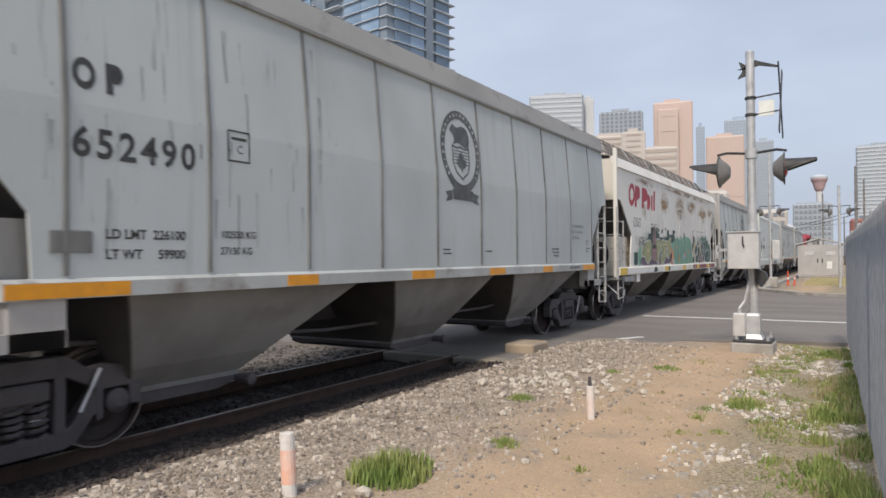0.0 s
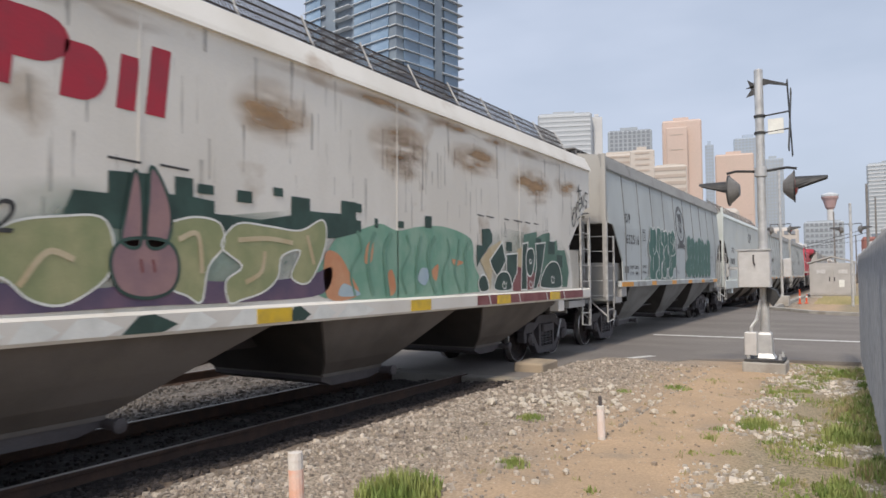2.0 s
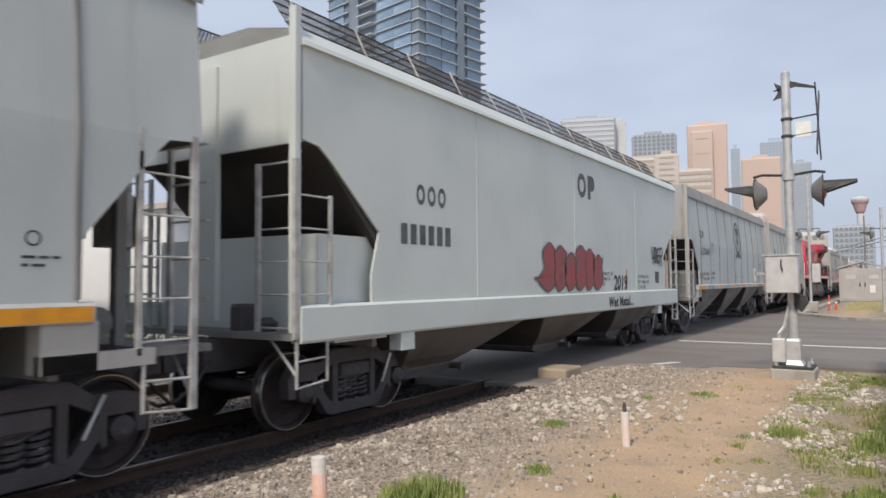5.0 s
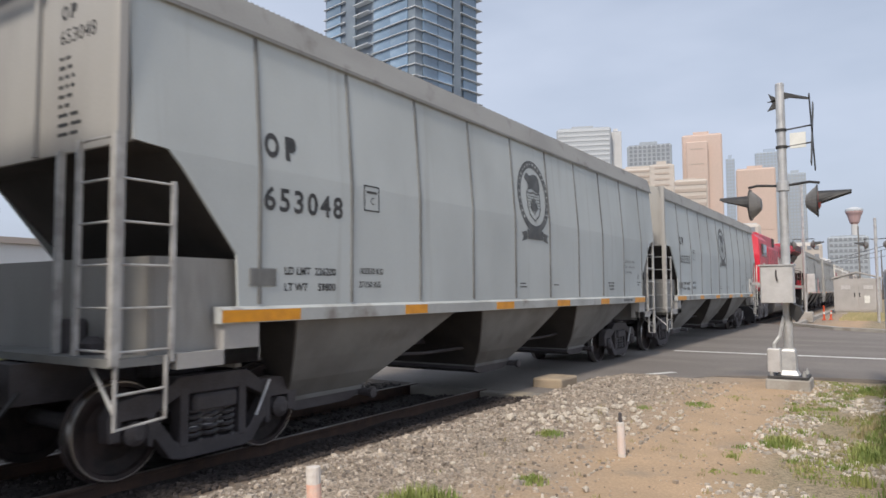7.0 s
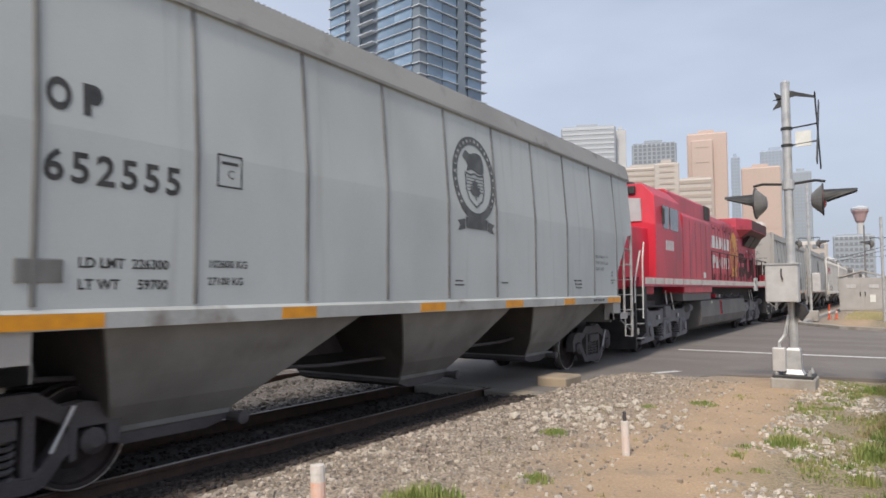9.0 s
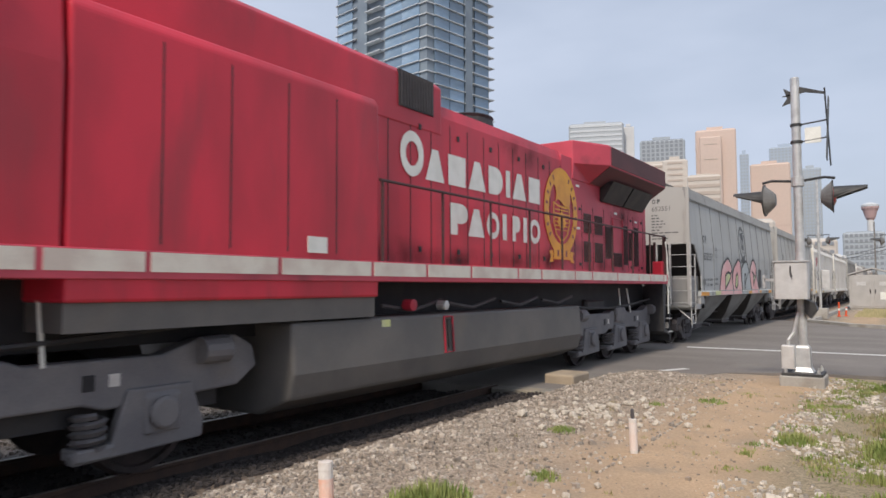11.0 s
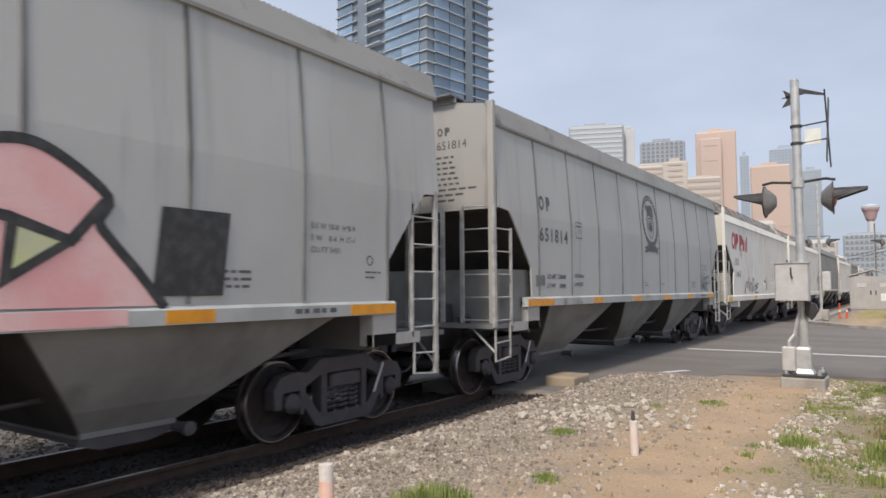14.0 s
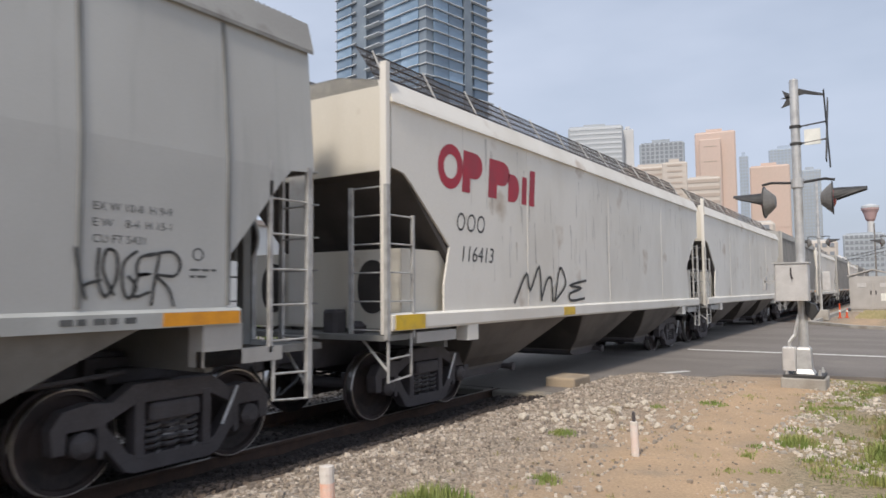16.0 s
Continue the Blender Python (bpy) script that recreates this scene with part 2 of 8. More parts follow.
LOCO_OLD = mat("sooty_locomotive_red", (0.55, 0.068, 0.105), 0.55, second=(0.44, 0.058, 0.088), scale=1.2, grain=0.05, dirt=(0.13, 0.035, 0.04), dirt_lo=0.55, dirt_hi=0.78, dirt_scale=1.3, bump=0.04, bump_scale=5)
# Shadow below the walkway is put into this near-black colour.
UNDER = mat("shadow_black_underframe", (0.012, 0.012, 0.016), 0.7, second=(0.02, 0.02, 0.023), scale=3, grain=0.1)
LOCO_DARK = mat("underframe_black", (0.022, 0.022, 0.026), 0.6, second=(0.04, 0.038, 0.038), scale=3, grain=0.12)
TANK = mat("fuel_tank_grey", (0.11, 0.106, 0.102), 0.6, second=(0.15, 0.14, 0.13), scale=1.2, grain=0.08, dirt=(0.14, 0.125, 0.11), dirt_lo=0.58, bump=0.05, bump_scale=8)
LTRUCK = mat("locomotive_truck_grey", (0.135, 0.132, 0.142), 0.6, second=(0.175, 0.168, 0.172), scale=2.5, grain=0.1, dirt=(0.15, 0.13, 0.115), dirt_lo=0.6, bump=0.12, bump_scale=30)
CREAM = mat("reflective_cream_stripe", (0.70, 0.66, 0.58), 0.45, second=(0.58, 0.50, 0.44), scale=3, grain=0.05, bump=0)
GOLD = mat("gold_emblem_paint", (0.76, 0.36, 0.03), 0.45, second=(0.64, 0.28, 0.03), scale=3, grain=0.05, bump=0)
OLDRED = mat("dusty_red_spray", (0.36, 0.07, 0.075), 0.6, second=(0.26, 0.09, 0.09), scale=3, grain=0.08, bump=0)
GLASSY = mat("dark_cab_glass", (0.10, 0.11, 0.12), 0.08, second=(0.16, 0.17, 0.18), scale=2, grain=0, bump=0, spec=0.9)
# Dark red-brown that holds the shade on the radiator wings' sides and undersides.
WING_SHADE = mat("soot_brown_cladding", (0.125, 0.044, 0.05), 0.7, second=(0.095, 0.038, 0.043), scale=1.4, stretch=(1, 0.5, 1), grain=0.08, dirt=(0.07, 0.04, 0.04), dirt_lo=0.55, bump=0.05)
RAILDARK = mat("sooty_handrail", (0.075, 0.03, 0.032), 0.6, second=(0.05, 0.028, 0.028), scale=5, grain=0.1, bump=0)
PANEG = mat("windshield_glass", (0.55, 0.57, 0.58), 0.06, second=(0.48, 0.50, 0.52), scale=2, grain=0, bump=0, spec=0.9)
GALV = mat("galvanised_steel", (0.60, 0.60, 0.59), 0.42, metal=0.45, second=(0.48, 0.48, 0.48), scale=7, grain=0.08, bump=0.04)
BOXM = mat("aluminium_case", (0.62, 0.61, 0.60), 0.45, metal=0.25, second=(0.54, 0.53, 0.52), scale=5, grain=0.05, bump=0.03)
LAMP_BLK = mat("black_hood", (0.03, 0.03, 0.032), 0.55, second=(0.05, 0.05, 0.05), scale=6, grain=0.08)
HOUSING = mat("lamp_housing_grey", (0.20, 0.195, 0.19), 0.5, second=(0.15, 0.147, 0.144), scale=6, grain=0.06, bump=0.03)
RED_LENS = mat("red_lens", (0.35, 0.01, 0.02), 0.12, second=(0.25, 0.01, 0.02), scale=12, grain=0, bump=0, spec=0.8)
CONC = mat("concrete", (0.42, 0.40, 0.37), 0.85, second=(0.34, 0.32, 0.29), scale=2.0, grain=0.1, grain_scale=50, dirt=(0.26, 0.23, 0.19), dirt_lo=0.6, bump=0.25)
ASPH = mat("asphalt", (0.182, 0.163, 0.148), 0.9, second=(0.215, 0.195, 0.178), scale=0.35, stretch=(0.5, 2, 1), grain=0.22, grain_scale=70, dirt=(0.25, 0.23, 0.20), dirt_lo=0.56, dirt_hi=0.8, dirt_scale=0.5, bump=0.25, bump_scale=90)
LINE = mat("road_paint", (0.66, 0.66, 0.64), 0.6, second=(0.45, 0.45, 0.43), scale=5, lo=0.5, hi=0.75, grain=0.08, bump=0.05)
RAIL_SIDE = mat("rusty_rail", (0.055, 0.034, 0.026), 0.85, second=(0.08, 0.046, 0.032), scale=4, grain=0.15, bump=0.15)
HEAD = mat("worn_rail_head", (0.22, 0.19, 0.17), 0.42, metal=0.5, second=(0.15, 0.12, 0.105), scale=5, stretch=(1, 0.3, 1), grain=0.1, bump=0.03)
TIE = mat("creosote_tie", (0.04, 0.032, 0.027), 0.9, second=(0.07, 0.057, 0.048), scale=5, stretch=(0.3, 2, 2), grain=0.2, bump=0.3, spread=0.25)
WOODW = mat("white_stake_paint", (0.74, 0.71, 0.67), 0.7, second=(0.66, 0.60, 0.55), scale=8, grain=0.06, bump=0.1)
CORAL = mat("orange_spray_band", (0.80, 0.46, 0.34), 0.7, second=(0.78, 0.60, 0.52), scale=9, grain=0.06, bump=0.1)
ROCK = mat("pale_rock", (0.62, 0.56, 0.475), 0.9, second=(0.46, 0.40, 0.33), scale=4, grain=0.15, bump=0.4, bump_scale=25)
STONE = mat("ballast_stone", (0.46, 0.405, 0.345), 0.9, second=(0.26, 0.215, 0.175), scale=6, grain=0.2, bump=0.3)
HOP_DULL = mat("sooty_hopper_paint", (0.48, 0.488, 0.48), 0.75, spec=0.1, second=(0.43, 0.434, 0.425), scale=1.1, stretch=(1, 0.5, 0.35), grain=0.03, dirt=(0.33, 0.335, 0.33), dirt_lo=0.58, dirt_hi=0.85, dirt_scale=2.0, dirt_stretch=(1, 2.0, 0.15), bump=0.03, bump_scale=4)
# Copy of the hopper paint with glancing-view darkness put into its colour.
HOP_FAR = mat("soot_darkened_hopper_paint", (0.30, 0.295, 0.285), 0.75, spec=0.1, second=(0.25, 0.245, 0.235), scale=1.1, stretch=(1, 0.5, 0.35), grain=0.03, dirt=(0.20, 0.195, 0.185), dirt_lo=0.58, dirt_hi=0.85, dirt_scale=2.0, dirt_stretch=(1, 2.0, 0.15), bump=0.03, bump_scale=4)
# Darker than the sill paint: the roof edge's shade is in the colour.
EDGE = mat("roof_edge_paint", (0.35, 0.35, 0.34), 0.7, spec=0.12, second=(0.29, 0.288, 0.28), scale=1.2, stretch=(1, 0.4, 1), grain=0.05, dirt=(0.22, 0.21, 0.20), dirt_scale=2, dirt_lo=0.58)
SEAM = mat("grimy_weld_seam", (0.22, 0.225, 0.22), 0.6, second=(0.13, 0.13, 0.125), scale=3, stretch=(1, 1, 0.4), grain=0.08, bump=0.05)


def worn(name, colour, scale, stretch, lo, hi, top, fade=False):
    """Patchy stain or streak: paint showing through by noise."""
    ma = mat(name, colour, 0.8, second=tuple(c * 0.8 for c in colour), scale=4, grain=0.08, bump=0)
    nt, lk = ma.node_tree.nodes, ma.node_tree.links
    co, mp_, n, r = nt.new("ShaderNodeTexCoord"), nt.new("ShaderNodeMapping"), nt.new("ShaderNodeTexNoise"), nt.new("ShaderNodeMapRange")
    mp_.inputs["Scale"].default_value = stretch
    n.inputs["Scale"].default_value, n.inputs["Detail"].default_value = scale, 6
    r.inputs["From Min"].default_value, r.inputs["From Max"].default_value, r.inputs["To Max"].default_value = lo, hi, top
    lk.new(co.outputs["Object"], mp_.inputs["Vector"])
    lk.new(mp_.outputs["Vector"], n.inputs["Vector"])
    lk.new(n.outputs["Fac"], r.inputs["Value"])
    out = r.outputs["Result"]
    if fade:  # thins out towards the rim of the patch
        m2, g, mul = nt.new("ShaderNodeMapping"), nt.new("ShaderNodeTexGradient"), nt.new("ShaderNodeMath")
        g.gradient_type, mul.operation, mul.use_clamp = "SPHERICAL", "MULTIPLY", True
        m2.inputs["Scale"].default_value, m2.inputs["Location"].default_value = (0, 2, 2), (0, -1, -1)
        lk.new(co.outputs["Generated"], m2.inputs["Vector"])
        lk.new(m2.outputs["Vector"], g.inputs["Vector"])
        lk.new(g.outputs["Fac"], mul.inputs[0])
        lk.new(out, mul.inputs[1])
        m3 = nt.new("ShaderNodeMath")
        m3.operation, m3.use_clamp = "MULTIPLY", True
        m3.inputs[1].default_value = 1.9
        lk.new(mul.outputs[0], m3.inputs[0])
        out = m3.outputs[0]
    lk.new(out, nt["Principled BSDF"].inputs["Alpha"])
    return ma


FADED = worn("thin_pale_spray", (0.62, 0.72, 0.68), 5.0, (1, 3, 0.6), 0.25, 0.65, 0.8)
RUST = worn("rust_stain", (0.43, 0.27, 0.14), 1.3, (1, 0.8, 3.0), 0.36, 0.72, 0.85, True)
STREAK = worn("rain_streak", (0.19, 0.19, 0.18), 6.0, (1, 3, 0.3), 0.42, 0.72, 0.4)
GRIME = worn("soot_stain", (0.075, 0.026, 0.028), 2.6, (1, 1.0, 0.6), 0.30, 0.75, 0.5, True)
OLD_END = mat("cream_end_paint", (0.68, 0.645, 0.57), 0.6, second=(0.60, 0.56, 0.48), scale=1.0, stretch=(1, 1, 0.4), grain=0.04, dirt=(0.30, 0.21, 0.14), dirt_lo=0.62, dirt_hi=0.82, dirt_scale=1.4, bump=0.04, bump_scale=4, spec=0.2)
TAN = mat("tan_spray", (0.50, 0.40, 0.24), 0.6, second=(0.58, 0.50, 0.34), scale=3, grain=0.06, bump=0)
CORALP = mat("orange_spray", (0.55, 0.24, 0.12), 0.6, second=(0.60, 0.32, 0.18), scale=3, grain=0.06, bump=0)
BOTTLE = mat("bottle_green_spray", (0.025, 0.055, 0.045), 0.6, second=(0.04, 0.085, 0.07), scale=3, grain=0.08, bump=0)
HAZEG = worn("thin_green_spray", (0.30, 0.38, 0.32), 2.0, (1, 1, 1), 0.3, 0.62, 0.75, True)
SEAGREEN = mat("sea_green_spray", (0.075, 0.155, 0.115), 0.6, second=(0.12, 0.22, 0.17), scale=2.5, grain=0.08, bump=0)
DEEPMINT = mat("deep_mint_spray", (0.125, 0.27, 0.195), 0.6, second=(0.18, 0.33, 0.25), scale=2.5, grain=0.06, bump=0)
SKYP = mat("pale_blue_spray", (0.34, 0.46, 0.55), 0.6, second=(0.42, 0.52, 0.56), scale=3, grain=0.05, bump=0)
MAROON = mat("maroon_spray", (0.20, 0.06, 0.065), 0.6, second=(0.26, 0.10, 0.10), scale=3, grain=0.08, bump=0)

# ---- ground, tracks, road ----
TX = -6.916  # centre of the train's track


def ground_z(x, y):
    d = abs(x - TX)
    if x > TX:
        t = min(max((x + 5.95) / 1.7, 0), 1)
        z = -0.13 + 0.23 * t * t * (3 - 2 * t)
    else:
        z = -0.17 if d < 8 else -0.1
    t = min(max((y - 13.2) / 2.0, 0), 1)
    if x > -4.9:
        z = z * (1 - t) + -0.05 * t
    else:
        t = min(max((y - 9.5) / 1.5, 0), 1)
        z = z * (1 - t) - 0.06 * t if d > 1.0 else z
    if -14 < x < 4 and -1 < y < 16:
        z += 0.035 * noise.noise(Vector((x * 1.3, y * 1.3, 0))) + 0.012 * noise.noise(Vector((x * 6, y * 6, 3)))
    return z


def soil(name):
    """Sandy path, grey gravel by the track and weedy verge, blended by broad noise."""
    ma = mat(name, (0.47, 0.335, 0.215), 0.95, second=(0.40, 0.29, 0.19), scale=1.2, grain=0.18, grain_scale=45, dirt=(0.34, 0.265, 0.19), dirt_lo=0.55, dirt_scale=2.5, bump=0.5, bump_scale=35)
    nt, lk = ma.node_tree.nodes, ma.node_tree.links
    b = nt["Principled BSDF"]
    old = b.inputs["Base Color"].links[0].from_socket
    co = nt.new("ShaderNodeTexCoord")
    sep = nt.new("ShaderNodeSeparateXYZ")
    lk.new(co.outputs["Object"], sep.inputs[0])
    n = nt.new("ShaderNodeTexNoise")
    n.inputs["Scale"].default_value, n.inputs["Detail"].default_value = 0.9, 5
    lk.new(co.outputs["Object"], n.inputs["Vector"])

    def edge(sock, a, c, wob):
        m = nt.new("ShaderNodeMath")
        m.operation = "MULTIPLY_ADD"
        lk.new(n.outputs["Fac"], m.inputs[0])
        m.inputs[1].default_value = wob
        lk.new(sock, m.inputs[2])
        r = nt.new("ShaderNodeMapRange")
        r.inputs["From Min"].default_value, r.inputs["From Max"].default_value = a + wob / 2, c + wob / 2
        lk.new(m.outputs[0], r.inputs["Value"])
        return r.outputs["Result"]

    def speck(s, c1, c2):
        v = nt.new("ShaderNodeTexVoronoi")
        v.inputs["Scale"].default_value = s
        lk.new(co.outputs["Object"], v.inputs["Vector"])
        m = nt.new("ShaderNodeMixRGB")
        m.inputs[1].default_value, m.inputs[2].default_value = (*c1, 1), (*c2, 1)
        sp = nt.new("ShaderNodeSeparateColor")
        lk.new(v.outputs["Color"], sp.inputs[0])
        lk.new(sp.outputs[0], m.inputs[0])
        return m.outputs[0]

    def over(fac, low, top):
        m = nt.new("ShaderNodeMixRGB")
        lk.new(fac, m.inputs[0])
        lk.new(low, m.inputs[1])
        lk.new(top, m.inputs[2])
        return m.outputs[0]

    gravel = speck(60, (0.15, 0.12, 0.09), (0.46, 0.385, 0.305))
    col = over(edge(sep.outputs[0], -2.2, -3.4, 1.6), old, gravel)
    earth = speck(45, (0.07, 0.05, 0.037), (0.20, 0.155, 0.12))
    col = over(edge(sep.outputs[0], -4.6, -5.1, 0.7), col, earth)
    # Shade near and under the train is put into this near-black gravel.
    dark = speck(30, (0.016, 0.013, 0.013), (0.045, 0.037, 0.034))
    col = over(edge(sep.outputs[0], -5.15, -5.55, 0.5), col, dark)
    siding = speck(34, (0.06, 0.052, 0.047), (0.22, 0.195, 0.172))
    col = over(edge(sep.outputs[0], -8.2, -8.8, 0.5), col, siding)
    weed = speck(60, (0.17, 0.14, 0.085), (0.42, 0.345, 0.235))
    col = over(edge(sep.outputs[0], -1.35, -0.8, 0.9), col, weed)
    lk.new(col, b.inputs["Base Color"])
    return ma


def axis(parts):
    out = []
    for a, b, s in parts:
        n = max(1, round((b - a) / s))
        out += [a + (b - a) * i / n for i in range(n)]
    return out + [parts[-1][1]]


def build_ground():
    xs = axis([(-3000, -600, 1200), (-600, -60, 180), (-60, -15, 9), (-15, -9, 1), (-9, 3, 0.16), (3, 20, 4), (20, 300, 90), (300, 3000, 1350)])
    ys = axis([(-2000, -60, 600), (-60, -3, 10), (-3, 2, 0.6), (2, 16, 0.16), (16, 60, 4), (60, 300, 40), (300, 5000, 800)])
    m = Mesh()
    m.v = [(x, y, ground_z(x, y)) for y in ys for x in xs]
    k = len(xs)
    m.f = [(j * k + i, j * k + i + 1, (j + 1) * k + i + 1, (j + 1) * k + i) for j in range(len(ys) - 1) for i in range(k - 1)]
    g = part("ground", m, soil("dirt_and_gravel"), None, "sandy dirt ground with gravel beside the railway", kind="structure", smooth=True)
    tagged(g, category="ground")


build_ground()


def build_track(x0, name, label, ties):
    tr = thing(name, label, "railway track", pose(x0, 0, 0), kind="structure")
    prof = [(-0.07, -0.18), (0.07, -0.18), (0.07, -0.168), (0.012, -0.15), (0.01, -0.04), (0.036, -0.03), (0.036, -0.004), (0.028, 0), (-0.028, 0), (-0.036, -0.004), (-0.036, -0.03), (-0.01, -0.04), (-0.012, -0.15), (-0.07, -0.168)]
    for s in (-1, 1):
        r = part("rail", Mesh().prism([(s * 0.7525 + a, b) for a, b in prof], "y", -60, 900), RAIL_SIDE, tr, "rusty steel rail with a shiny head")
        part("rail_head", Mesh().box(s * 0.7525 - 0.026, s * 0.7525 + 0.026, -60, 900, -0.002, 0.003), HEAD, r, "worn running surface")
    tm = Mesh().chamfer(-1.3, 1.3, -0.115, 0.115, -0.36, -0.178, 0.012).data("tie")
    tm.materials.append(TIE)
    random.seed(4)
    for i in range(ties):
        t = new("tie", tm)
        t.parent = tr
        t.matrix_basis = pose(random.uniform(-0.04, 0.04), -4 + 0.56 * i, random.uniform(-0.006, 0.006), 0, 0, random.uniform(-1, 1))
    pl = Mesh()
    for i in range(ties):
        for s in (-1, 1):
            y = -4 + 0.56 * i
            pl.box(s * 0.7525 - 0.16, s * 0.7525 + 0.16, y - 0.09, y + 0.09, -0.182, -0.164)
    part("tie_plates", pl, RAIL_SIDE, tr, "rusty tie plates under the rails", kind="stuff")


build_track(TX, "main_track", "main line of rusty rails on dark wooden ties", 70)
build_track(TX - 4.6, "siding_track", "second line of rails behind the train on pale ballast", 70)

road = part("road", Mesh().prism([(-70, 12), (-5.95, 10.9), (-4.7, 11.0), (-4.35, 12.8), (-3.0, 14.9), (-1.6, 15.6), (0.6, 15.9), (60, 16.5), (60, 30), (0.4, 32.4), (-2.0, 34.2), (-4.0, 37.6), (-6, 40), (-70, 40)], "z", -0.3, 0.004), ASPH, None, "worn grey asphalt street crossing the railway", kind="structure")
tagged(road, category="road")
lines = thing("road_marking", "worn white stop lines and lane lines on the asphalt", "road marking", kind="structure")
part("stop_line", Mesh().box(-5.3, 30, 20.45, 20.68, 0.004, 0.009), LINE, lines)
part("arrow_line", Mesh().prism([(-4.6, 14.0), (-4.45, 13.95), (-3.85, 15.1), (-4.0, 15.15)], "z", 0.004, 0.009), LINE, lines)
CROSS = mat("crossing_panel", (0.24, 0.225, 0.20), 0.85, second=(0.18, 0.165, 0.145), scale=1.2, grain=0.14, dirt=(0.30, 0.26, 0.20), dirt_lo=0.6, bump=0.2)
cp = thing("crossing_panels", "weathered concrete crossing panels beside the rails", "level crossing", kind="structure")
for i in range(10):
    y = 10.6 + 2.44 * i
    part("panel", Mesh().chamfer(TX + 0.83, TX + 2.1, y, y + 2.42, -0.2, -0.002, 0.02), CROSS, cp)
    part("panel", Mesh().chamfer(TX - 0.66, TX + 0.66, y, y + 2.42, -0.2, -0.002, 0.02), CROSS, cp)
SANDC = mat("sandy_concrete", (0.40, 0.32, 0.23), 0.9, second=(0.32, 0.26, 0.19), scale=2.0, grain=0.12, bump=0.25)
block = part("concrete_block", Mesh().chamfer(-5.52, -4.95, 11.55, 12.3, -0.3, 0.17, 0.03), SANDC, None, "sandy concrete end block of the crossing", bevel=0.01)
tagged(block, category="concrete block")
isl = part("kerb_island", Mesh().prism([(-4.1, 37.8), (-2.1, 34.4), (0.4, 32.6), (60, 30.2), (60, 30.5), (0.5, 32.9), (-1.9, 34.7), (-3.8, 38.1), (-3.8, 70), (-4.1, 70)], "z", -0.2, 0.13), CONC, None, "pale concrete kerb round the far verge", kind="structure")
tagged(isl, category="kerb")

# ---- train ----
SP, ACC = 9.407, 0.0191  # metres a second at 8 s, and how it grows


def run(t):
    return SP * (t - 8) + ACC * (t - 8) ** 2


cars = []   # (thing, place of its leading end at 8 s)
wheelsets = []
HALF = 1.6256


def text_mesh(body, size, shear=0.0, extra=0.0, space=1.0):
    cu = bpy.data.curves.new("text", "FONT")
    cu.body, cu.size, cu.shear, cu.offset, cu.space_character = body, size, shear, extra, space
    cu.resolution_u = 3
    ob = bpy.data.objects.new("text", cu)
    scene.collection.objects.link(ob)
    me = bpy.data.meshes.new_from_object(ob)
    bpy.data.objects.remove(ob)
    me.materials.clear()
    return me


def on_side(me, y, z, wide, lift=0.004, grow=(1, 1)):
    """Lays a flat mesh on a car's near side; wide(z) is the half width there."""
    for v in me.vertices:
        a, b = v.co.x * grow[0], v.co.y * grow[1]
        v.co = (wide(z + b) + lift, y + a, z + b)
    me.update()
    return me


def flat(polys):
    me = bpy.data.meshes.new("shape")
    vs, fs = [], []
    for p in polys:
        fs.append(tuple(range(len(vs), len(vs) + len(p))))
        vs += [(a, b, 0) for a, b in p]
    me.from_pydata(vs, [], fs)
    me.update()
    return me


def ring_poly(ra, rb, sx=1.0, sy=1.0, k=40, a0=0.0, a1=6.28319):
    out = []
    for i in range(k):
        p, q = a0 + (a1 - a0) * i / k, a0 + (a1 - a0) * (i + 1) / k
        out.append([(sx * ra * math.cos(p), sy * ra * math.sin(p)), (sx * rb * math.cos(p), sy * rb * math.sin(p)), (sx * rb * math.cos(q), sy * rb * math.sin(q)), (sx * ra * math.cos(q), sy * ra * math.sin(q))])
    return out


def stroke(pts, w):
    """A flat ribbon along points, mitred at the bends, for sprayed lines."""
    p = [Vector(q) for k, q in enumerate(pts) if k == 0 or (Vector(q) - Vector(pts[k - 1])).length > 1e-5]
    closed = len(p) > 3 and (p[0] - p[-1]).length < 1e-5
    n, sides = len(p), []
    for k in range(n):
        a = (p[k] - p[k - 1]).normalized() if k else ((p[-1] - p[-2]).normalized() if closed else (p[1] - p[0]).normalized())
        b = (p[k + 1] - p[k]).normalized() if k < n - 1 else ((p[1] - p[0]).normalized() if closed else a)
        t = a + b
        t = t.normalized() if t.length > 1e-4 else a
        m = Vector((-t.y, t.x))
        m *= w / 2 / max(0.5, m.dot(Vector((-a.y, a.x))))
        e = t * (w * 0.3) * (0 if closed else (-1 if k == 0 else (1 if k == n - 1 else 0)))
        sides.append((p[k] + m + e, p[k] - m + e))
    return [[tuple(sides[k][0]), tuple(sides[k][1]), tuple(sides[k + 1][1]), tuple(sides[k + 1][0])] for k in range(n - 1)]


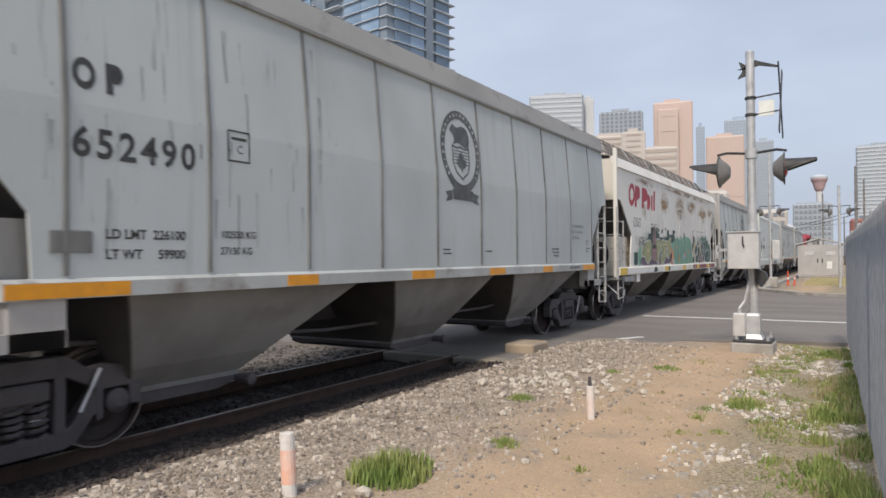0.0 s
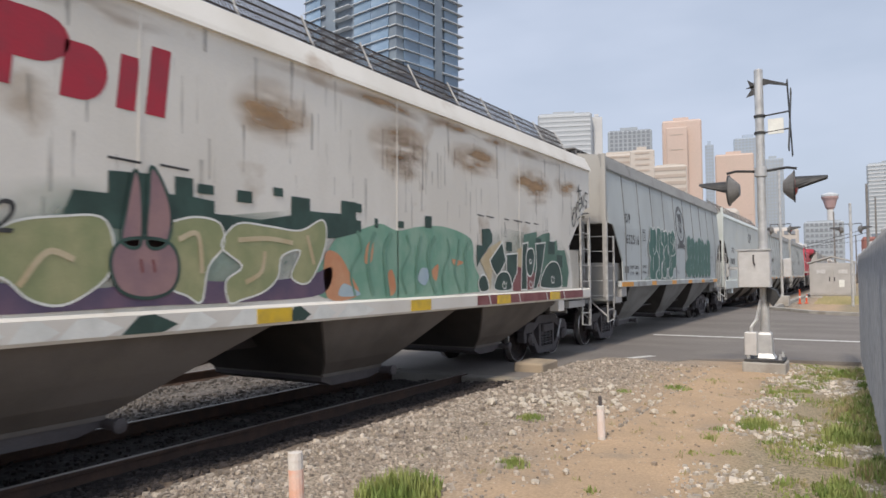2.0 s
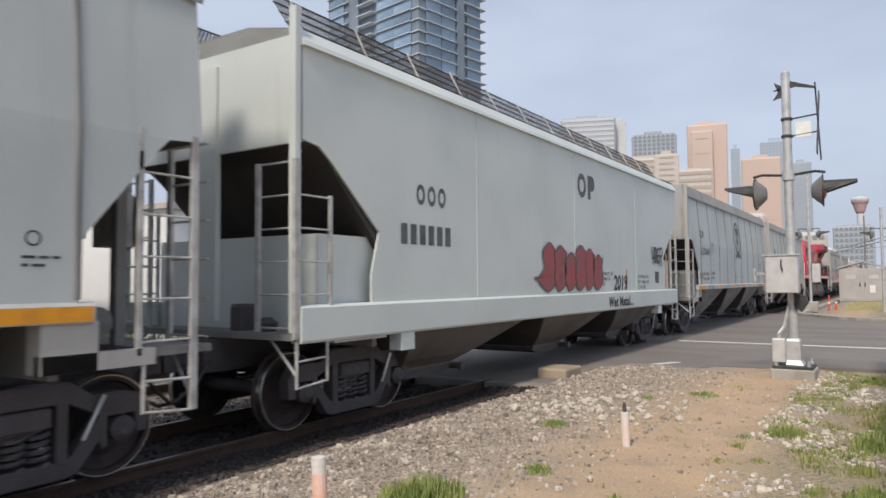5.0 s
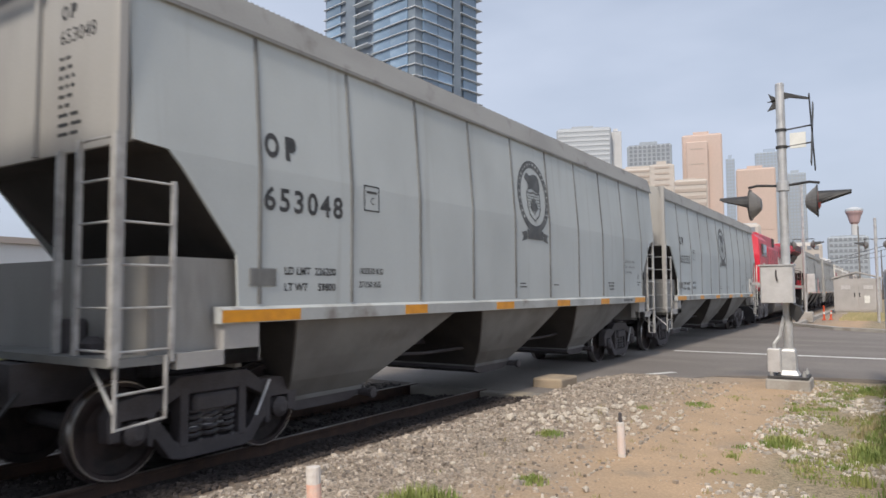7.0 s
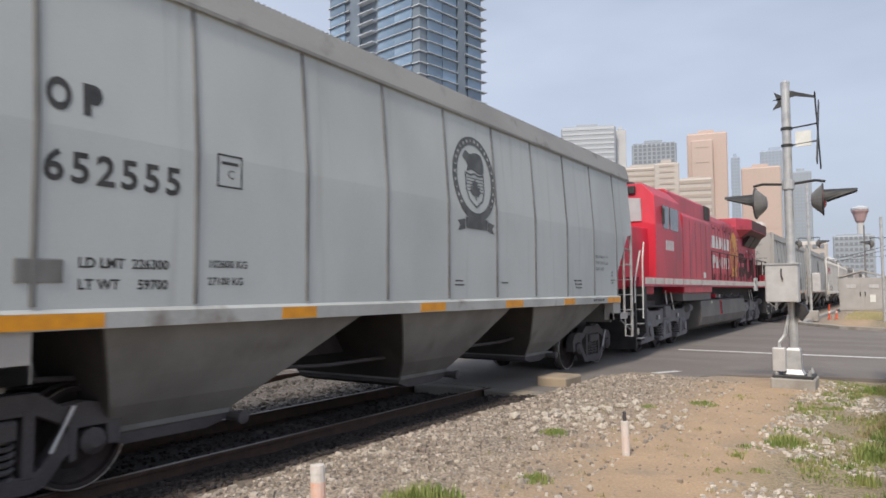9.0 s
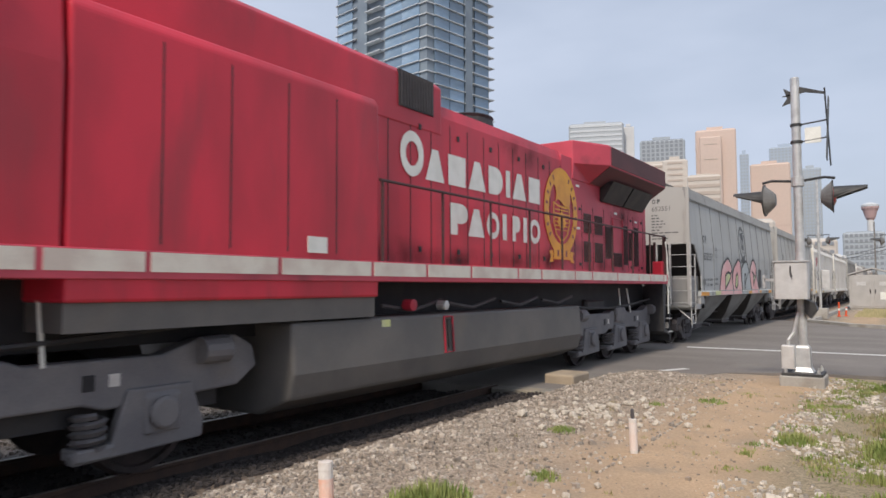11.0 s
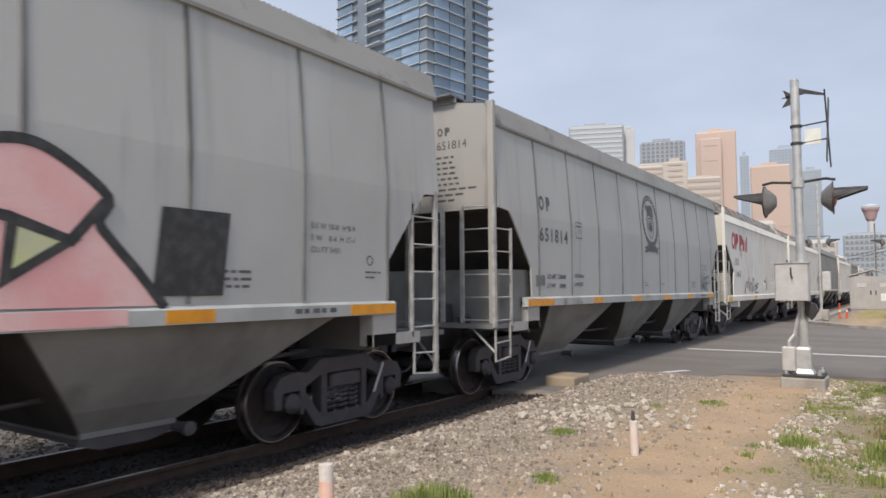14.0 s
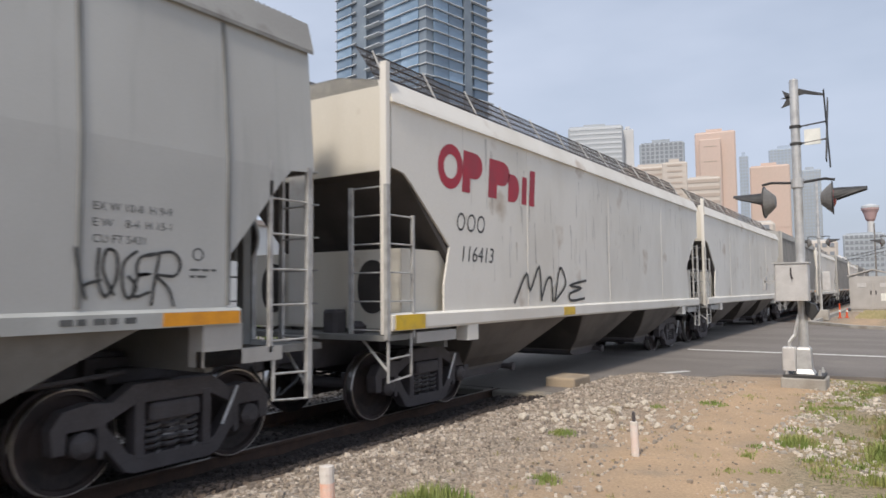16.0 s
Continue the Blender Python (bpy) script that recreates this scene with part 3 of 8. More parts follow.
def truck(parent, y, wheelbase=1.778):
    """Three-piece freight truck at y along the car, with two wheelsets."""
    tk = part("truck", Mesh().box(-1.05, 1.05, y - 0.17, y + 0.17, 0.50, 0.86).box(-0.5, 0.5, y - 0.35, y + 0.35, 0.86, 1.0), STEEL, parent, "grimy cast steel truck", bevel=0.02)
    h = wheelbase / 2
    for s in (-1, 1):
        x0, x1 = s * 0.93, s * 1.09
        # upper and lower chords with two windows and the spring opening left free
        top = [(-h - 0.25, 0.40), (-h - 0.27, 0.62), (-h - 0.17, 0.76), (-h + 0.06, 0.80), (-h + 0.26, 0.78), (-0.42, 0.92), (0.42, 0.92), (h - 0.26, 0.78), (h - 0.06, 0.80), (h + 0.17, 0.76), (h + 0.27, 0.62), (h + 0.25, 0.40), (h + 0.14, 0.40), (h + 0.13, 0.58), (h - 0.15, 0.58), (h - 0.24, 0.62), (0.40, 0.74), (-0.40, 0.74), (-h + 0.24, 0.62), (-h + 0.15, 0.58), (-h - 0.13, 0.58), (-h - 0.14, 0.40)]
        part("sideframe", Mesh().prism([(y + a, b) for a, b in top], "x", x0, x1), STEEL, tk, "cast steel side frame", bevel=0.012)
        part("lower_chord", Mesh().prism([(y + a, b) for a, b in [(-h + 0.14, 0.66), (-h + 0.20, 0.60), (-0.46, 0.31), (-0.38, 0.27), (0.38, 0.27), (0.46, 0.31), (h - 0.20, 0.60), (h - 0.14, 0.66), (h - 0.14, 0.40), (h - 0.22, 0.36), (0.50, 0.15), (0.40, 0.12), (-0.40, 0.12), (-0.50, 0.15), (-h + 0.22, 0.36), (-h + 0.14, 0.40)]], "x", x0 + s * 0.003, x1 - s * 0.003), STEEL, tk, bevel=0.012)
        for e in (-1, 1):
            part("column", Mesh().prism([(y + e * 0.31, 0.24), (y + e * 0.41, 0.24), (y + e * 0.41, 0.80), (y + e * 0.31, 0.80)], "x", x0 - s * 0.004, x1 + s * 0.004), STEEL, tk, bevel=0.012)
            part("pedestal_leg", Mesh().prism([(y + e * (h - 0.19), 0.30), (y + e * (h - 0.13), 0.32), (y + e * (h - 0.13), 0.62), (y + e * (h - 0.22), 0.62)], "x", x0 - s * 0.002, x1 + s * 0.002), STEEL, tk, bevel=0.012)
        part("bolster_end", Mesh().chamfer(min(s * 0.9, s * 1.13), max(s * 0.9, s * 1.13), y - 0.27, y + 0.27, 0.57, 0.73, 0.03), STEEL, tk, "bolster end over the springs", bevel=0.01)
        part("brake_lever", Mesh().tube((s * 1.12, y + 0.52, 0.42), (s * 1.13, y + 0.70, 0.78), 0.018), GALV, tk, "pale brake rod")
        for a in (-0.2, 0.0, 0.2):
            part("spring", Mesh().coil((s * 1.0, y + a, 0), 0.085, 0.02, 0.27, 0.57, 5, 8), SPRING, tk)
        for e in (-1, 1):
            part("bearing", Mesh().lathe([(0.03, -0.02), (0.11, 0), (0.115, 0.1), (0.08, 0.13), (0.05, 0.15)], (s * 1.01 if s > 0 else s * 1.14, y + e * h, 0.457), "x", 14), STEEL, tk, "bearing end cap")
    for e in (-1, 1):
        ws = new("wheelset")
        ws.parent = parent
        ws.matrix_basis = pose(0, y + e * h, 0.457)
        tagged(ws, "steel wheels on an axle")
        for s in (-1, 1):
            wm = Mesh().lathe([(0.02, 0.10), (0.12, 0.10), (0.14, 0.05), (0.28, 0.0), (0.395, 0.02), (0.405, 0.075), (0.452, 0.078), (0.457, -0.02), (0.485, -0.038), (0.482, -0.06), (0.40, -0.065), (0.38, -0.03), (0.14, -0.03), (0.1, -0.1), (0.02, -0.1)] if s > 0 else [(0.02, -0.10), (0.12, -0.10), (0.14, -0.05), (0.28, 0.0), (0.395, -0.02), (0.405, -0.075), (0.452, -0.078), (0.457, 0.02), (0.485, 0.038), (0.482, 0.06), (0.40, 0.065), (0.38, 0.03), (0.14, 0.03), (0.1, 0.1), (0.02, 0.1)], (s * 0.765, 0, 0), "x", 36)
            w = part("wheel", wm, WHEEL, ws, "rust-brown steel wheel")
            part("tread", Mesh().lathe([(0.454, 0.07 * s), (0.459, 0.06 * s), (0.4595, -0.02 * s), (0.454, -0.03 * s)], (s * 0.765, 0, 0), "x", 36, False), TREAD, ws, "polished wheel tread")
            part("rim_edge", Mesh().lathe([(0.444, 0.0785 * s), (0.4535, 0.0795 * s), (0.4575, 0.074 * s)], (s * 0.765, 0, 0), "x", 36, False), TREAD, ws, "bright worn rim edge")
        part("axle", Mesh().lathe([(0.07, -1.05), (0.085, -0.7), (0.085, 0.7), (0.07, 1.05)], (0, 0, 0), "x", 12), STEEL, ws)
    return tk


def end_gear(c, L, half, top, paint_post, post_z0=1.2, face=0.45):
    """Posts, ladders, stirrups, platform, coupler and brake gear on both ends of a car of length L."""
    for e in (0, 1):
        yy = (lambda d: d) if e == 0 else (lambda d: L - d)
        o = lambda a, b: (min(yy(a), yy(b)), max(yy(a), yy(b)))
        for s in (-1, 1):
            x = s * (half - 0.07)
            if e == 0 or s < 0:
                part("corner_post", Mesh().box(min(x - 0.05, x + 0.05), x + 0.05, *o(0.0, 0.09), post_z0, top), paint_post, c, "tall corner post", bevel=0.01)
            lx, sh = s * (half - 0.02), 0.0 if e == 0 else 0.2
            lad = part("side_ladder", Mesh().box(lx - 0.025, lx + 0.025, *o(-0.02 + sh, 0.045 + sh), 0.62 if e else 1.14, 3.07), LADDER, c, "painted steel side ladder")
            part("stile", Mesh().box(lx - 0.02, lx + 0.02, *o(0.53 + sh, 0.57 + sh), 1.14, 3.07 if e else 2.72), LADDER, lad)
            end = part("end_ladder", Mesh().box(s * (half - 0.62) - 0.03, s * (half - 0.62) + 0.03, *o(0.01, 0.05), 1.2, 3.07), LADDER, c, "painted steel end ladder")
            for i in range(6):
                z = 1.25 + 0.36 * i
                if z < (3.0 if e else 2.75):
                    part("rung", Mesh().tube((lx, yy(0.02 + sh), z), (lx, yy(0.55 + sh), z), 0.012), LADDER, lad)
                part("rung", Mesh().tube((s * (half - 0.06), yy(0.03), z), (s * (half - 0.64), yy(0.03), z), 0.012), LADDER, end)
            st = Mesh()
            st.line([(lx, yy(0.03 + sh), 1.2), (lx, yy(0.03 + sh), 0.62), (lx, yy(0.5 + sh), 0.66), (lx, yy(0.5 + sh), 1.2)], 0.02).tube((lx, yy(0.03 + sh), 0.9), (lx, yy(0.5 + sh), 0.92), 0.014).tube((lx, yy(0.03 + sh), 0.75), (lx - s * 0.5, yy(0.1), 1.15), 0.018)
            part("stirrup", st, LADDER, c, "steel stirrup step")
        part("platform", Mesh().box(-half + 0.03, half - 0.03, *o(0.0, 0.6), 1.12, 1.19), HOP_LOW, c, "end platform sheet")
        for s in (-1, 1):
            part("side_plate", Mesh().box(s * (half - 0.05) - 0.05, s * (half - 0.05) + 0.05, *o(0.6, 1.55), 1.06, 1.2), HOP_END, c, "bolster side plate")
        dg = Mesh().box(-0.3, 0.3, *o(-0.15, 1.9), 0.72, 1.1)
        part("draft_sill", dg, STEEL, c, "dark centre sill end")
        cm = Mesh().box(-0.09, 0.09, *o(-0.75, -0.1), 0.80, 0.98).box(-0.16, 0.10, *o(-0.78, -0.5), 0.74, 1.03)
        part("coupler", cm, STEEL, c, "cast steel knuckle coupler", bevel=0.02)
        hose = [(0.35, yy(-0.1), 0.85), (0.34, yy(-0.3), 0.6), (0.28, yy(-0.5), 0.45), (0.2, yy(-0.66), 0.42), (0.12, yy(-0.78), 0.5)]
        part("brake_hose", Mesh().line(hose, 0.022), LAMP_BLK, c, "black rubber brake hose")
    br = Mesh().lathe([(0.26, -0.02), (0.28, 0), (0.26, 0.02), (0.24, 0.0), (0.26, -0.02)], (0.55, L - 0.2, 2.35), "y", 20)
    for i in range(3):
        a = math.pi * i / 3
        br.tube((0.55 - 0.26 * math.cos(a), L - 0.2, 2.35 - 0.26 * math.sin(a)), (0.55 + 0.26 * math.cos(a), L - 0.2, 2.35 + 0.26 * math.sin(a)), 0.014)
    part("brake_wheel", br, LADDER, c, "hand brake wheel")
    part("brake_gear_box", Mesh().chamfer(0.35, 0.75, L - 0.45, L - 0.24, 2.1, 2.62, 0.03), LADDER, c, "hand brake gear case")
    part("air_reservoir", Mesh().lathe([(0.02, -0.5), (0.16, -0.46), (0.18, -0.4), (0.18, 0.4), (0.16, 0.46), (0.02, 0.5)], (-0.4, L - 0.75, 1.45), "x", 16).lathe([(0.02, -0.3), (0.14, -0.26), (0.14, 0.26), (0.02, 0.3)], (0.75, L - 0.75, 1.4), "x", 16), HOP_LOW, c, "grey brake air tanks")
    part("valve", Mesh().chamfer(0.35, 0.6, 0.15, 0.4, 1.19, 1.5, 0.04), STEEL, c, "dark brake valve on the platform")
    part("vent_cap", Mesh().lathe([(0.1, 0), (0.12, 0.1), (0.05, 0.16)], (0.9, 0.25, 1.19), "z", 10), STEEL, c, "dark round cap on the platform")


def bays(c, shapes, paint, top):
    """Bays under the body: steep black front, long rising back, sides drawn in to the discharge gate."""
    for yf, inset, back, rear in shapes:
        rings = []
        for f in (0.0, 0.25, 0.5, 0.75, 1.0):
            rings.append((0.98 + (HALF - 0.045 - 0.98) * f ** 0.8, inset * (1 - f), back + (rear - back) * f ** 1.08, 0.47 + (top - 0.47) * f))
        ring = lambda w, f, r, z: [(-w, yf + f, z), (w, yf + f, z), (w, yf + r, z), (-w, yf + r, z)]
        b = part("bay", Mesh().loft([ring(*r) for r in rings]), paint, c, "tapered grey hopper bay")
        front = lambda w, f, r, z: [(-w + 0.02, yf + f - 0.02, z), (w - 0.02, yf + f - 0.02, z), (w - 0.02, yf + f + 0.01, z), (-w + 0.02, yf + f + 0.01, z)]
        # Black stands in for the shade on the bay's front slope.
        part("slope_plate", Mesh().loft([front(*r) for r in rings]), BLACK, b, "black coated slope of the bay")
        a, d = yf + inset, yf + back
        part("gate", Mesh().prism([(a - 0.05, 0.47), (a - 0.05, 0.42), (a + 0.15, 0.35), (d - 0.2, 0.35), (d, 0.40), (d + 0.12, 0.42), (d + 0.12, 0.47)], "x", -0.95, 1.0), STEEL, b, "dark discharge gate")
        part("gate_frame", Mesh().box(-1.0, 1.02, a - 0.04, d + 0.06, 0.47, 0.52), paint, b, "flange above the gate")
        part("capstan", Mesh().lathe([(0.02, 0), (0.05, 0.01), (0.05, 0.2), (0.07, 0.22), (0.07, 0.27), (0.02, 0.28)], (0.95, d + 0.08, 0.43), "x", 10), STEEL, b, "gate opening shaft")


def wide_hopper(z):
    """Half width of the newer hopper: upright to the bend, then leaning in."""
    return HALF if z < 2.97 else HALF - 0.11 * (z - 2.97) / 1.45


def hopper(name, label, paint, y8, ribs=True):
    """Newer steel grain hopper, 15.5 m over its posts, with three bays."""
    L = 15.55
    c = thing(name, label, "hopper wagon", pose(TX, y8 - run(8), 0), "grain wagons of the train")
    for s in (1, -1):
        lo = [(0.14, 3.03), (0.48, 3.0), (0.62, 2.86), (1.25, 2.10), (1.28, 1.56), (L - 1.28, 1.56), (L - 1.25, 2.10), (L - 0.62, 2.86), (L - 0.48, 3.0), (L - 0.14, 3.03)]
        m = Mesh()
        X = lambda z, d: s * (wide_hopper(z) - d)
        poly_hi = [(0.14, 3.03), (L - 0.14, 3.03), (L - 0.14, 4.46), (0.14, 4.46)]
        for poly in (lo, poly_hi):
            m.loft([[(X(b, 0.0), a, b) for a, b in poly], [(X(b, 0.03), a, b) for a, b in poly]])
        part("side_sheet", m, paint, c, "grey painted steel side")
        if ribs:
            for i in range(10):
                y = 1.54 + 1.414 * i
                z0 = 1.62
                m = Mesh()
                m.loft([[(X(z, -0.014), y - 0.016, z), (X(z, -0.014), y + 0.016, z), (X(z, 0.004), y + 0.034, z), (X(z, 0.004), y - 0.034, z)] for z in (z0, 2.97, 4.34)])
                part("rib", m, SEAM, c)
        # roof edge angle
        part("roof_edge", Mesh().prism([(s * (HALF - 0.16), 4.40), (s * (HALF - 0.065), 4.35), (s * (HALF - 0.06), 4.39), (s * (HALF - 0.15), 4.72), (s * (HALF - 0.22), 4.74)], "y", 0.10, L - 0.10), EDGE, c, "grey roof edge angle")
        sl = part("side_sill", Mesh().prism([(s * (HALF - 0.08), 1.44), (s * (HALF + 0.03), 1.44), (s * (HALF + 0.035), 1.57), (s * (HALF + 0.0), 1.60), (s * (HALF - 0.08), 1.60)], "y", 1.05, L - 1.15), SILL, c, "pale steel side sill")
        if s > 0:
            for a, b in ((1.06, 2.08), (3.98, 4.48), (6.45, 7.05), (8.85, 9.45), (11.2, 11.7), (L - 1.98, L - 1.17)):
                part("reflector", Mesh().box(HALF + 0.030, HALF + 0.038, a, b, 1.45, 1.566), ORANGE, sl, "orange reflective strip")
    # roof
    arch = [(-HALF + 0.18, 4.68)] + [((HALF - 0.18) * x, 4.70 + 0.14 * (1 - x * x)) for x in (-0.8, -0.5, -0.2, 0.2, 0.5, 0.8)] + [(HALF - 0.18, 4.68), (HALF - 0.18, 4.6), (-HALF + 0.18, 4.6)]
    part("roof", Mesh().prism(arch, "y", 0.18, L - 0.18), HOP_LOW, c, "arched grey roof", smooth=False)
    wk = Mesh()
    for s in (-1, 1):
        wk.box(s * 0.62 - 0.22, s * 0.62 + 0.22, -0.05, L + 0.05, 4.90, 4.93)
    for i in range(52):
        wk.box(-0.85, 0.85, 0.1 + i * 0.3, 0.13 + i * 0.3, 4.80, 4.90)
    for i in range(9):
        wk.box(-0.8 + i * 0.115, -0.74 + i * 0.115, -0.22, 0.4, 4.93, 4.955)
    wk.box(-0.82, 0.24, -0.24, -0.2, 4.90, 4.96).box(-0.82, 0.24, 0.4, 0.44, 4.90, 4.96)
    for x in (-0.78, 0.2):
        wk.tube((x, -0.2, 4.92), (x, 0.14, 4.74), 0.02)
    part("running_board", wk, ROOF, c, "steel grating roof walk")
    for i in range(4):
        y = 1.0 + i * 3.55
        part("hatch", Mesh().chamfer(-0.32, 0.32, y, y + 3.1, 4.82, 4.96, 0.05), HOP_LOW, c, "long grey roof hatch")
    rv = Mesh()
    for i in range(200):
        rv.tube((HALF - 0.2, 0.3 + 0.075 * i, 4.72), (HALF - 0.2, 0.3 + 0.075 * i, 4.755), 0.014, 5)
    part("rivets", rv, ROOF, c, "row of roof edge bolts", kind="stuff")
    # ends: bulkhead above, dark slope below, grey shear plates at the bottom
    for e in (0, 1):
        yy = (lambda d: d) if e == 0 else (lambda d: L - d)
        o = lambda a, b: (min(yy(a), yy(b)), max(yy(a), yy(b)))
        outline = [(-HALF + 0.04, 3.02), (HALF - 0.04, 3.02)] + [(HALF - 0.15, 4.48)] + [((HALF - 0.15) * x, 4.70 + 0.155 * (1 - x * x)) for x in (0.93, 0.6, 0.3, 0, -0.3, -0.6, -0.93)] + [(-HALF + 0.15, 4.48)]
        part("end_sheet", Mesh().prism(outline, "y", yy(0.13), yy(0.17)), HOP_END, c, "pale upper end sheet")
        # The overhang's shade is in this sheet's black colour.
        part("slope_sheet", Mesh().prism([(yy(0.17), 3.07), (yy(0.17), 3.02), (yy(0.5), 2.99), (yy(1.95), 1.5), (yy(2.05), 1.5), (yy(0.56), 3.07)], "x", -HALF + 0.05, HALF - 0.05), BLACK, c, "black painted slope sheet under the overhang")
        m = Mesh().prism([(-1.5, yy(1.5)), (-1.5, yy(0.46)), (-1.46, yy(0.42)), (1.46, yy(0.42)), (1.5, yy(0.46)), (1.5, yy(1.5)), (1.45, yy(1.5)), (1.45, yy(0.47)), (-1.45, yy(0.47)), (-1.45, yy(1.5))], "z", 1.18, 2.06)
        if e == 0:
            part("shear_plate", m, SHEAR, c, "weathered grey shear plate")
        else:
            for s in (-1, 1):
                part("end_strut", Mesh().box(s * 0.98 - 0.05, s * 0.98 + 0.05, *o(0.5, 0.6), 1.18, 2.7), HOP_LOW, c, "grey end strut")
        part("centre_post", Mesh().box(0.06, 0.13, *o(0.08, 0.13), 3.03, 4.6), HOP_END, c, "upright seam of the end")
        part("stanchion", Mesh().box(0.56, 0.62, *o(0.06, 0.12), 1.2, 3.03), LADDER, c, "slim end stanchion")
        part("bolster_web", Mesh().box(-1.5, 1.5, *o(1.35, 1.43), 1.0, 1.46), HOP_LOW, c, "body bolster")
        for s in (-1, 1):
            part("jacking_pad", Mesh().chamfer(s * (HALF - 0.11) - 0.11, s * (HALF - 0.11) + 0.11, *o(1.1, 1.55), 1.06, 1.45, 0.01), HOP_END, c, "grey jacking pad")
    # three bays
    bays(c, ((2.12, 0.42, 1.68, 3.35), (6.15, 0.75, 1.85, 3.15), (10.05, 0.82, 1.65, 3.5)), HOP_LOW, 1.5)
    part("centre_sill", Mesh().box(-0.18, 0.18, 0.6, L - 0.6, 0.85, 1.15), STEEL, c, "dark centre sill")
    part("train_line", Mesh().line([(0.8, 1.8, 1.0), (0.9, 5.5, 0.8), (0.9, 10.0, 0.8), (0.8, L - 1.8, 1.0)], 0.025), STEEL, c, "brake pipe under the bays")
    end_gear(c, L, HALF, 4.72, HOP_END)
    for y in (1.45, L - 1.45):
        truck(c, y)
    return c


def register(c, y8):
    cars.append((c, y8))
    return c


# ---- writing and emblems on the cars ----
def mark(c, name, me, material, label=""):
    me.materials.append(material)
    ob = new(name, me)
    ob.parent = c
    return tagged(ob, label)


def write(c, body, y, z, size, material=None, wide=None, name="lettering", shear=0.0, bold=0.0, space=1.0, lift=0.004, grow=(1, 1)):
    return mark(c, name, on_side(text_mesh(body, size, shear, bold, space), y, z, wide or wide_hopper, lift, grow), material or INK)


def bars(c, y, z, widths, height, material, wide=None, gap=0.03, name="lettering_bar", lift=0.004, slant=0.0):
    """Plain bars that stand for a mark: one block for each letter."""
    polys = []
    for w in widths:
        polys.append([(y, z), (y + w, z), (y + w + slant, z + height), (y + slant, z + height)])
        y += w + gap
    return mark(c, name, on_side(flat([[(a, b) for a, b in p] for p in polys]), 0, 0, wide or wide_hopper, lift), material)


def arc_pts(cx, cz, rx, rz, a0, a1, k=16):
    return [(cx + rx * math.cos(radians(a0 + (a1 - a0) * i / k)), cz + rz * math.sin(radians(a0 + (a1 - a0) * i / k))) for i in range(k + 1)]


def plain_shape(kind, y, z, w, h):
    """A brand mark's piece as a plain shape: ring, flag, wedge, slab, dome or bar, w wide and h high."""
    if kind == "ring":
        return [[(y + w / 2 + p, z + h / 2 + q) for p, q in f] for f in ring_poly(0.27, 0.5, w, h, 28)]
    if kind == "hoop":
        return [[(y + w / 2 + p, z + h / 2 + q) for p, q in f] for f in ring_poly(0.38, 0.5, w, h, 28)]
    if kind == "flag":
        t = 0.40 * w
        return [[(y, z), (y + t, z), (y + t, z + 0.36 * h)] + arc_pts(y + 0.6 * w, z + 0.68 * h, 0.4 * w, 0.32 * h, -90, 90, 10) + [(y, z + h)]]
    if kind == "wedge":
        return [[(y, z), (y + w, z), (y + 0.66 * w, z + h), (y + 0.34 * w, z + h)]]
    if kind == "slab":
        return [[(y, z), (y + w, z), (y + w, z + h), (y, z + h)]]
    if kind == "dome":
        return [[(y, z)] + arc_pts(y + 0.45 * w, z + h / 2, 0.55 * w, h / 2, -90, 90, 14) + [(y, z + h)]]
    return [[(y, z), (y + w, z), (y + w, z + h), (y, z + h)]]


def brand(c, rows, z, h, material, wide, slant=0.0, lift=0.004, rise=0.0):
    """A brand mark as a row of plain shapes: (kind, y, width, height share) each."""
    for kind, y, w, k in rows:
        zz = z + rise * (y - rows[0][1])
        polys = [[(p + slant * (q - zz), q) for p, q in f] for f in plain_shape(kind, y, zz, w, h * k)]
        mark(c, "brand_mark", on_side(flat(polys), 0, 0, wide, lift), material, "plain shape of the brand mark")


def curve(pts, closed=True, n=5):
    """Smooth line through the points."""
    p, k, out = [Vector(q) for q in pts], len(pts), []
    for i in range(k if closed else k - 1):
        a, b, c, d = [p[j % k] if closed else p[min(max(j, 0), k - 1)] for j in (i - 1, i, i + 1, i + 2)]
        for u in range(n):
            t = u / n
            out.append(tuple(0.5 * (2 * b + (c - a) * t + (2 * a - 5 * b + 4 * c - d) * t * t + (3 * b - a - 3 * c + d) * t ** 3)))
    return out + [out[0] if closed else tuple(p[-1])]


def sprayed(c, pts, fill, edge, wide, lift=0.02, width=0.035, soft=True, name="graffiti_letter"):
    """One sprayed letter or patch: a filled shape and the line round it."""
    line = curve(pts) if soft else list(pts) + [pts[0]]
    f = mark(c, name, on_side(flat([line[:-1]]), 0, 0, wide, lift), fill, "sprayed graffiti shape")
    if edge is not None:
        mark(f, "outline", on_side(flat(stroke(line, width)), 0, 0, wide, lift + 0.002), edge, "sprayed outline")
    return f


def sprayed_line(c, pts, material, wide, lift=0.024, width=0.03, soft=True, name="graffiti_stroke"):
    return mark(c, name, on_side(flat(stroke(curve(pts, False) if soft and len(pts) > 2 else pts, width)), 0, 0, wide, lift), material, "sprayed line")


